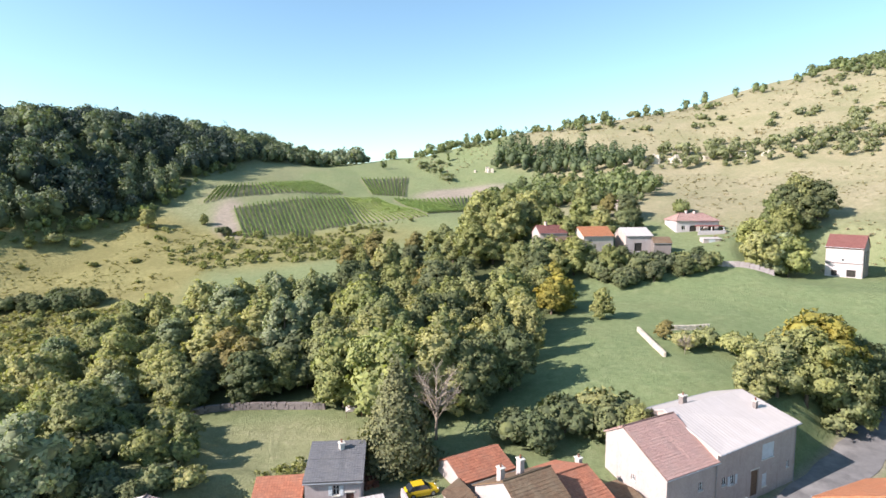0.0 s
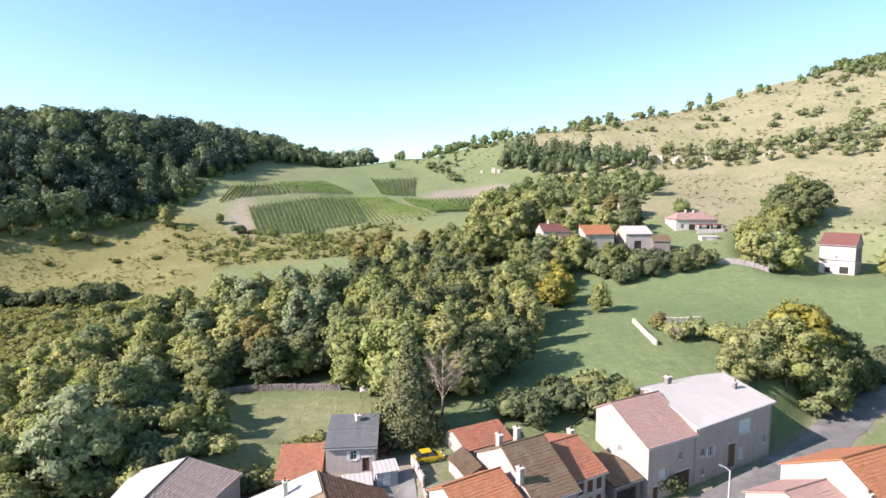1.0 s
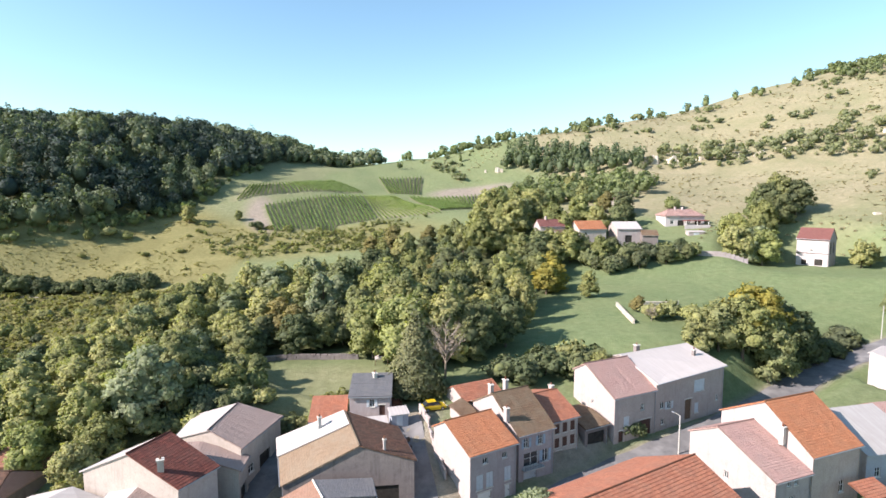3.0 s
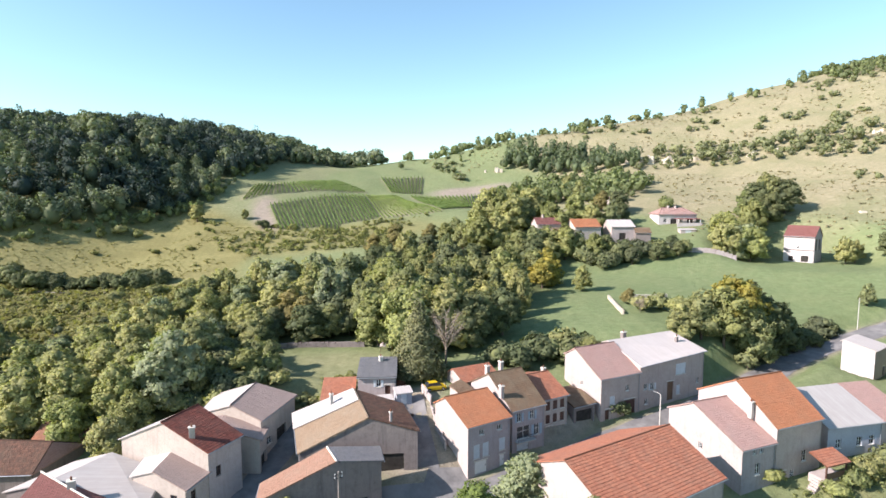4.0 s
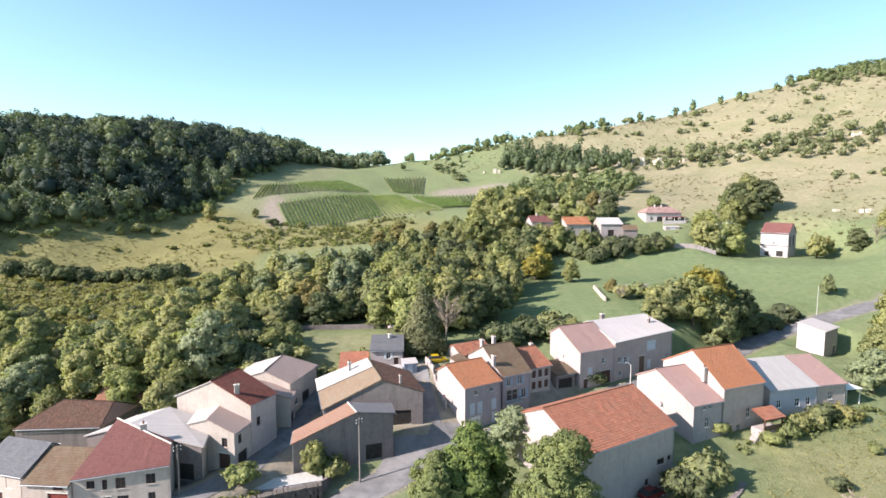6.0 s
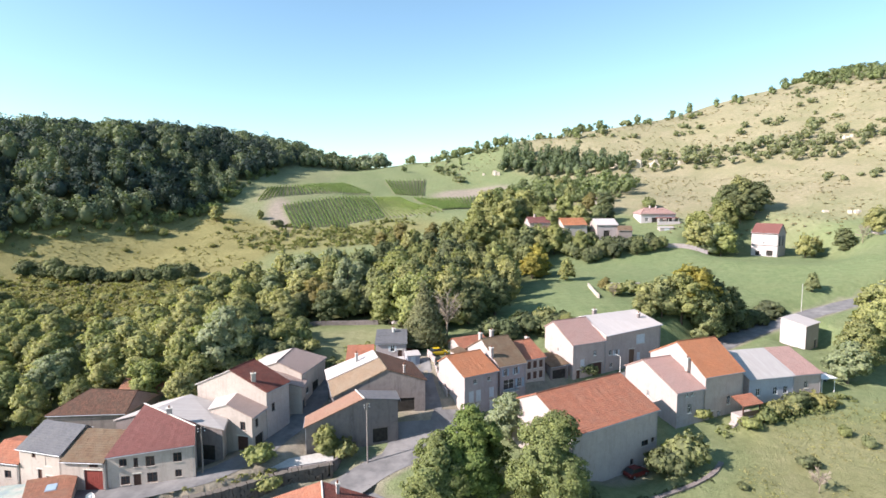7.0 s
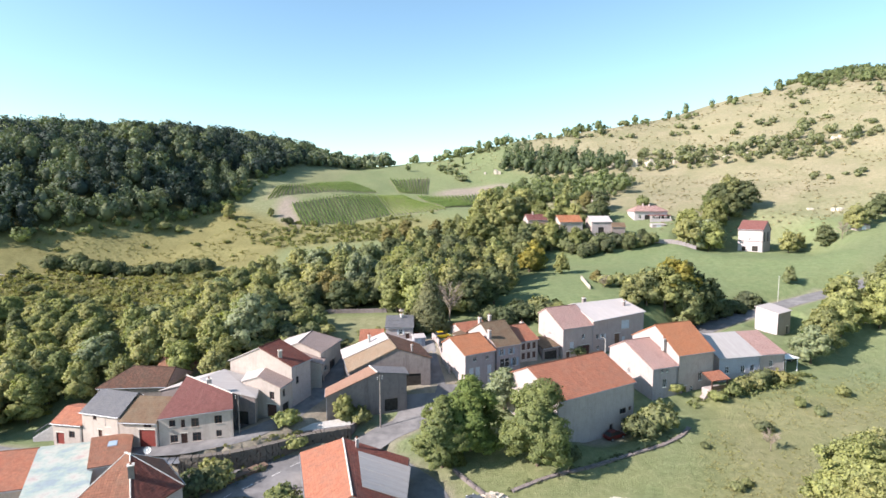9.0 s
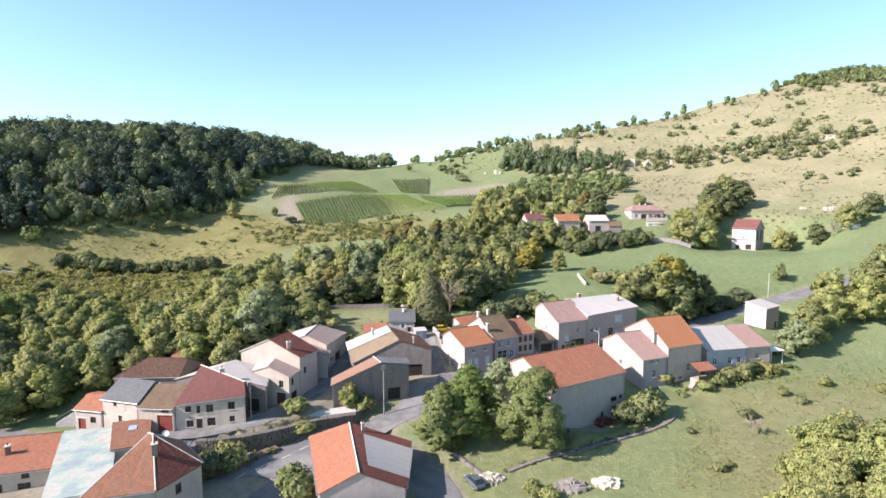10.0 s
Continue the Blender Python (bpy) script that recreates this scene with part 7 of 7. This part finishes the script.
def dish(x, y, z, r=0.45):
    d = thing("satellite_dish", (x, y, z), "white satellite dish on a short mast", "satellite dish")
    Solid().tube([(x, y, z - 1.2), (x, y, z)], 0.035, 6).put("mast", M["zinc"], d)
    v, f = [(x + 0.1, y - 0.1, z)], []
    aim = Vector((0.3, -0.9, 0.3)).normalized()
    a = aim.cross(Vector((0, 0, 1))).normalized()
    b = a.cross(aim)
    for ring, (k, dep) in enumerate(((0.5, 0.03), (1.0, 0.14))):
        v += [Vector((x, y, z)) + aim * dep + a * (r * k * math.cos(i * math.tau / 16)) + b * (r * k * math.sin(i * math.tau / 16)) for i in range(16)]
    f = [(0, 1 + i, 1 + (i + 1) % 16) for i in range(16)] + [(1 + i, 17 + i, 17 + (i + 1) % 16, 1 + (i + 1) % 16) for i in range(16)]
    ref = piece("reflector", v, f, M["white_paint"], d)
    Solid().tube([Vector((x, y, z)), Vector((x, y, z)) + aim * 0.4 - b * 0.1], 0.02, 5).put("feed_arm", M["zinc"], ref)


dish(-49.0, 16.6, -5.2, 0.55)
dish(-7.4, 12.4, -7.2, 0.45)


def dead_tree(x, y, h, seed):
    """A leafless tree: trunk, limbs and many fine twigs."""
    rng = random.Random(seed)
    z = land1(x, y)
    t = thing("bare_tree", (x, y, z), "leafless grey tree with fine twigs", "tree")
    s, tw = Solid(), Solid()
    s.tube([(x, y, z - 0.5), (x + 0.1, y, z + h * 0.35), (x, y + 0.1, z + h * 0.7)], [h * 0.022, h * 0.016, h * 0.007], 7)
    for k in range(14):
        a, el = k * 2.4 + rng.uniform(-0.4, 0.4), rng.uniform(0.5, 1.1)
        p0 = Vector((x, y, z + h * (0.25 + 0.4 * k / 14)))
        d = Vector((math.cos(a) * math.cos(el), math.sin(a) * math.cos(el), math.sin(el)))
        p1 = p0 + d * h * 0.4
        s.tube([p0, p0.lerp(p1, 0.5) + Vector((0, 0, 0.1)), p1], [h * 0.009, h * 0.006, h * 0.003], 5)
        for _ in range(22):
            q0 = p0.lerp(p1, rng.uniform(0.3, 1.0))
            q1 = q0 + (d + Vector((rng.uniform(-1, 1), rng.uniform(-1, 1), rng.uniform(-0.6, 0.8)))).normalized() * h * rng.uniform(0.08, 0.18)
            tw.tube([q0, q1], [0.035, 0.015], 3, False)
    s.put("trunk", M["bare"], t, smooth=True)
    tagged(tw.put("branchwork", M["bare"], t), kind="stuff")


dead_tree(-3.2, 77.0, 11.0, 1)
dead_tree(52.5, 26.5, 3.8, 2)
dead_tree(150, 160, 7.0, 3)
dead_tree(43.0, 103.5, 3.5, 4)


# markings on the road, the earth bank, weeds on the walls
def dash(x, y, angle, length, width=0.14):
    ax = axes_at(x, y, angle)
    v = [ax(u, w, 0) for u in (0, length * 0.5, length) for w in (-width / 2, width / 2)]
    v = [(p.x, p.y, 0) for p in v]
    z = land(np.array([p[0] for p in v]), np.array([p[1] for p in v])) + 0.125
    v = [(p[0], p[1], zz) for p, zz in zip(v, z)]
    tagged(new("road_line", mesh_of("road_line", v, [(0, 2, 3, 1), (2, 4, 5, 3)], M["line_paint"])), "worn white dash on the asphalt", "road marking", "road dashes", "structure")


for x, y, an in ((-34.6, 10.6, 66), (-32.6, 13.6, 60), (-29.6, 17.6, 55), (-27.6, 20.8, 50), (-25.4, 23.2, 45)):
    dash(x, y, an, 1.9)
rubble("bank_earth", [(-43.5, 6.6), (-40.4, 10.4), (-36.6, 14.6), (-33.6, 18.4), (-31.6, 20.6)], 0.7, 1.5, "low red-brown earth bank beside the road", "bank", 21, "clay_bank", size=0.9)


def strip_points(line, half, n, seed):
    rng = np.random.default_rng(seed)
    p = along([(x, y, 0) for x, y in line], 0.3)[:, :2]
    return [tuple(p[i] + rng.normal(0, half, 2)) for i in rng.integers(0, len(p), n)]


woods("weeds", strip_points([(-44, 18.2), (-40.6, 18.9), (-35.4, 20.9), (-30.6, 24.6), (-28.6, 26.4)], 0.4, 170, 51), 0.3, 1.1, 0.8, 12, 0.22, "scrub", "dry weeds hanging over the retaining wall", "weeds", 52, 3, 0)
woods("weeds", strip_points([(-43.4, 6.8), (-36.8, 14.8), (-31.8, 20.4)], 0.5, 160, 53), 0.3, 1.2, 0.8, 12, 0.22, "leaf_dark", "low hedge on the earth bank", "weeds", 54, 3, 0)
woods("weeds", strip_points([(8.5, 15.2), (14.4, 18.6), (20.5, 21.0), (29.1, 25.2), (38.8, 30.2)], 0.4, 220, 55), 0.2, 0.6, 1.0, 10, 0.22, "leaf_dark", "grass and weeds growing between fallen stones", "weeds", 56, 3, 0)
woods("weeds", strip_points([(46, 44.4), (54, 46.8), (66, 51.5), (76, 55)], 1.0, 130, 57), 0.4, 1.4, 0.7, 14, 0.2, "leaf", "overgrown green garden plants", "plants", 58, 4, 0)
woods("weeds", strip_points([(64, 90.5), (74, 98.5), (92, 107)], 0.8, 240, 59), 0.4, 1.4, 0.8, 12, 0.22, "leaf_dark", "rough weeds along the road bank", "weeds", 60, 3, 0)
woods("weeds", strip_points([(-24, 68), (-16, 71), (-10, 74), (-4, 70)], 1.6, 200, 61), 0.3, 1.2, 0.8, 12, 0.22, "leaf", "unkempt plants behind the yard", "weeds", 62, 3, 0)


def veranda(x, y, angle, w, d, z0, z1):
    """A glazed lean-to on an iron frame."""
    ax = axes_at(x, y, angle)
    v = thing("veranda", tuple(ax(w / 2, d / 2, z0)), "glass-roofed veranda on a dark iron frame", "veranda")
    for u in (0.05, w - 0.05):
        for q in (0.05, d - 0.05):
            Solid().box(ax, u - 0.05, u + 0.05, q - 0.05, q + 0.05, z0 - 0.6, z1 + 0.1 * (q > 1)).put("post", M["iron"], v)
    for k in range(5):
        u = w * k / 4
        Solid().box(ax, u - 0.03, u + 0.03, 0, d, z1, z1 + 0.1).put("rafter", M["iron"], v)
    for k in range(4):
        Solid().box(ax, w * k / 4 + 0.05, w * (k + 1) / 4 - 0.05, 0.04, d - 0.04, z1 + 0.02, z1 + 0.05).put("pane", M["zinc"], v)


veranda(-48.0, 15.6, 12, 4.2, 2.6, -9.6, -7.3)


def outdoor_stair(x, y, angle, n, z_top):
    """Concrete steps with iron rails, running down from an upper door."""
    ax = axes_at(x, y, angle)
    st = thing("outdoor_stair", (x, y, z_top - 0.17 * n), "grey concrete stair with thin iron rails", "stair")
    for k in range(n):
        Solid().box(ax, -0.3 * (k + 1), -0.3 * k, 0, 1.3, z_top - 0.18 * n - 0.6, z_top - 0.18 * k).put("step", M["concrete"], st)
    for v in (0.06, 1.24):
        rail = Solid().tube([ax(0, v, z_top + 0.95), ax(-0.3 * n, v, z_top - 0.18 * n + 0.95)], 0.035, 6).put("handrail", M["iron"], st)
        for k in range(0, n, 3):
            Solid().tube([ax(-0.3 * k - 0.15, v, z_top - 0.18 * k), ax(-0.3 * k - 0.15, v, z_top - 0.18 * k + 0.92)], 0.025, 6).put("baluster", M["iron"], rail)


outdoor_stair(-71.2, 27.0, 10, 16, -5.4)
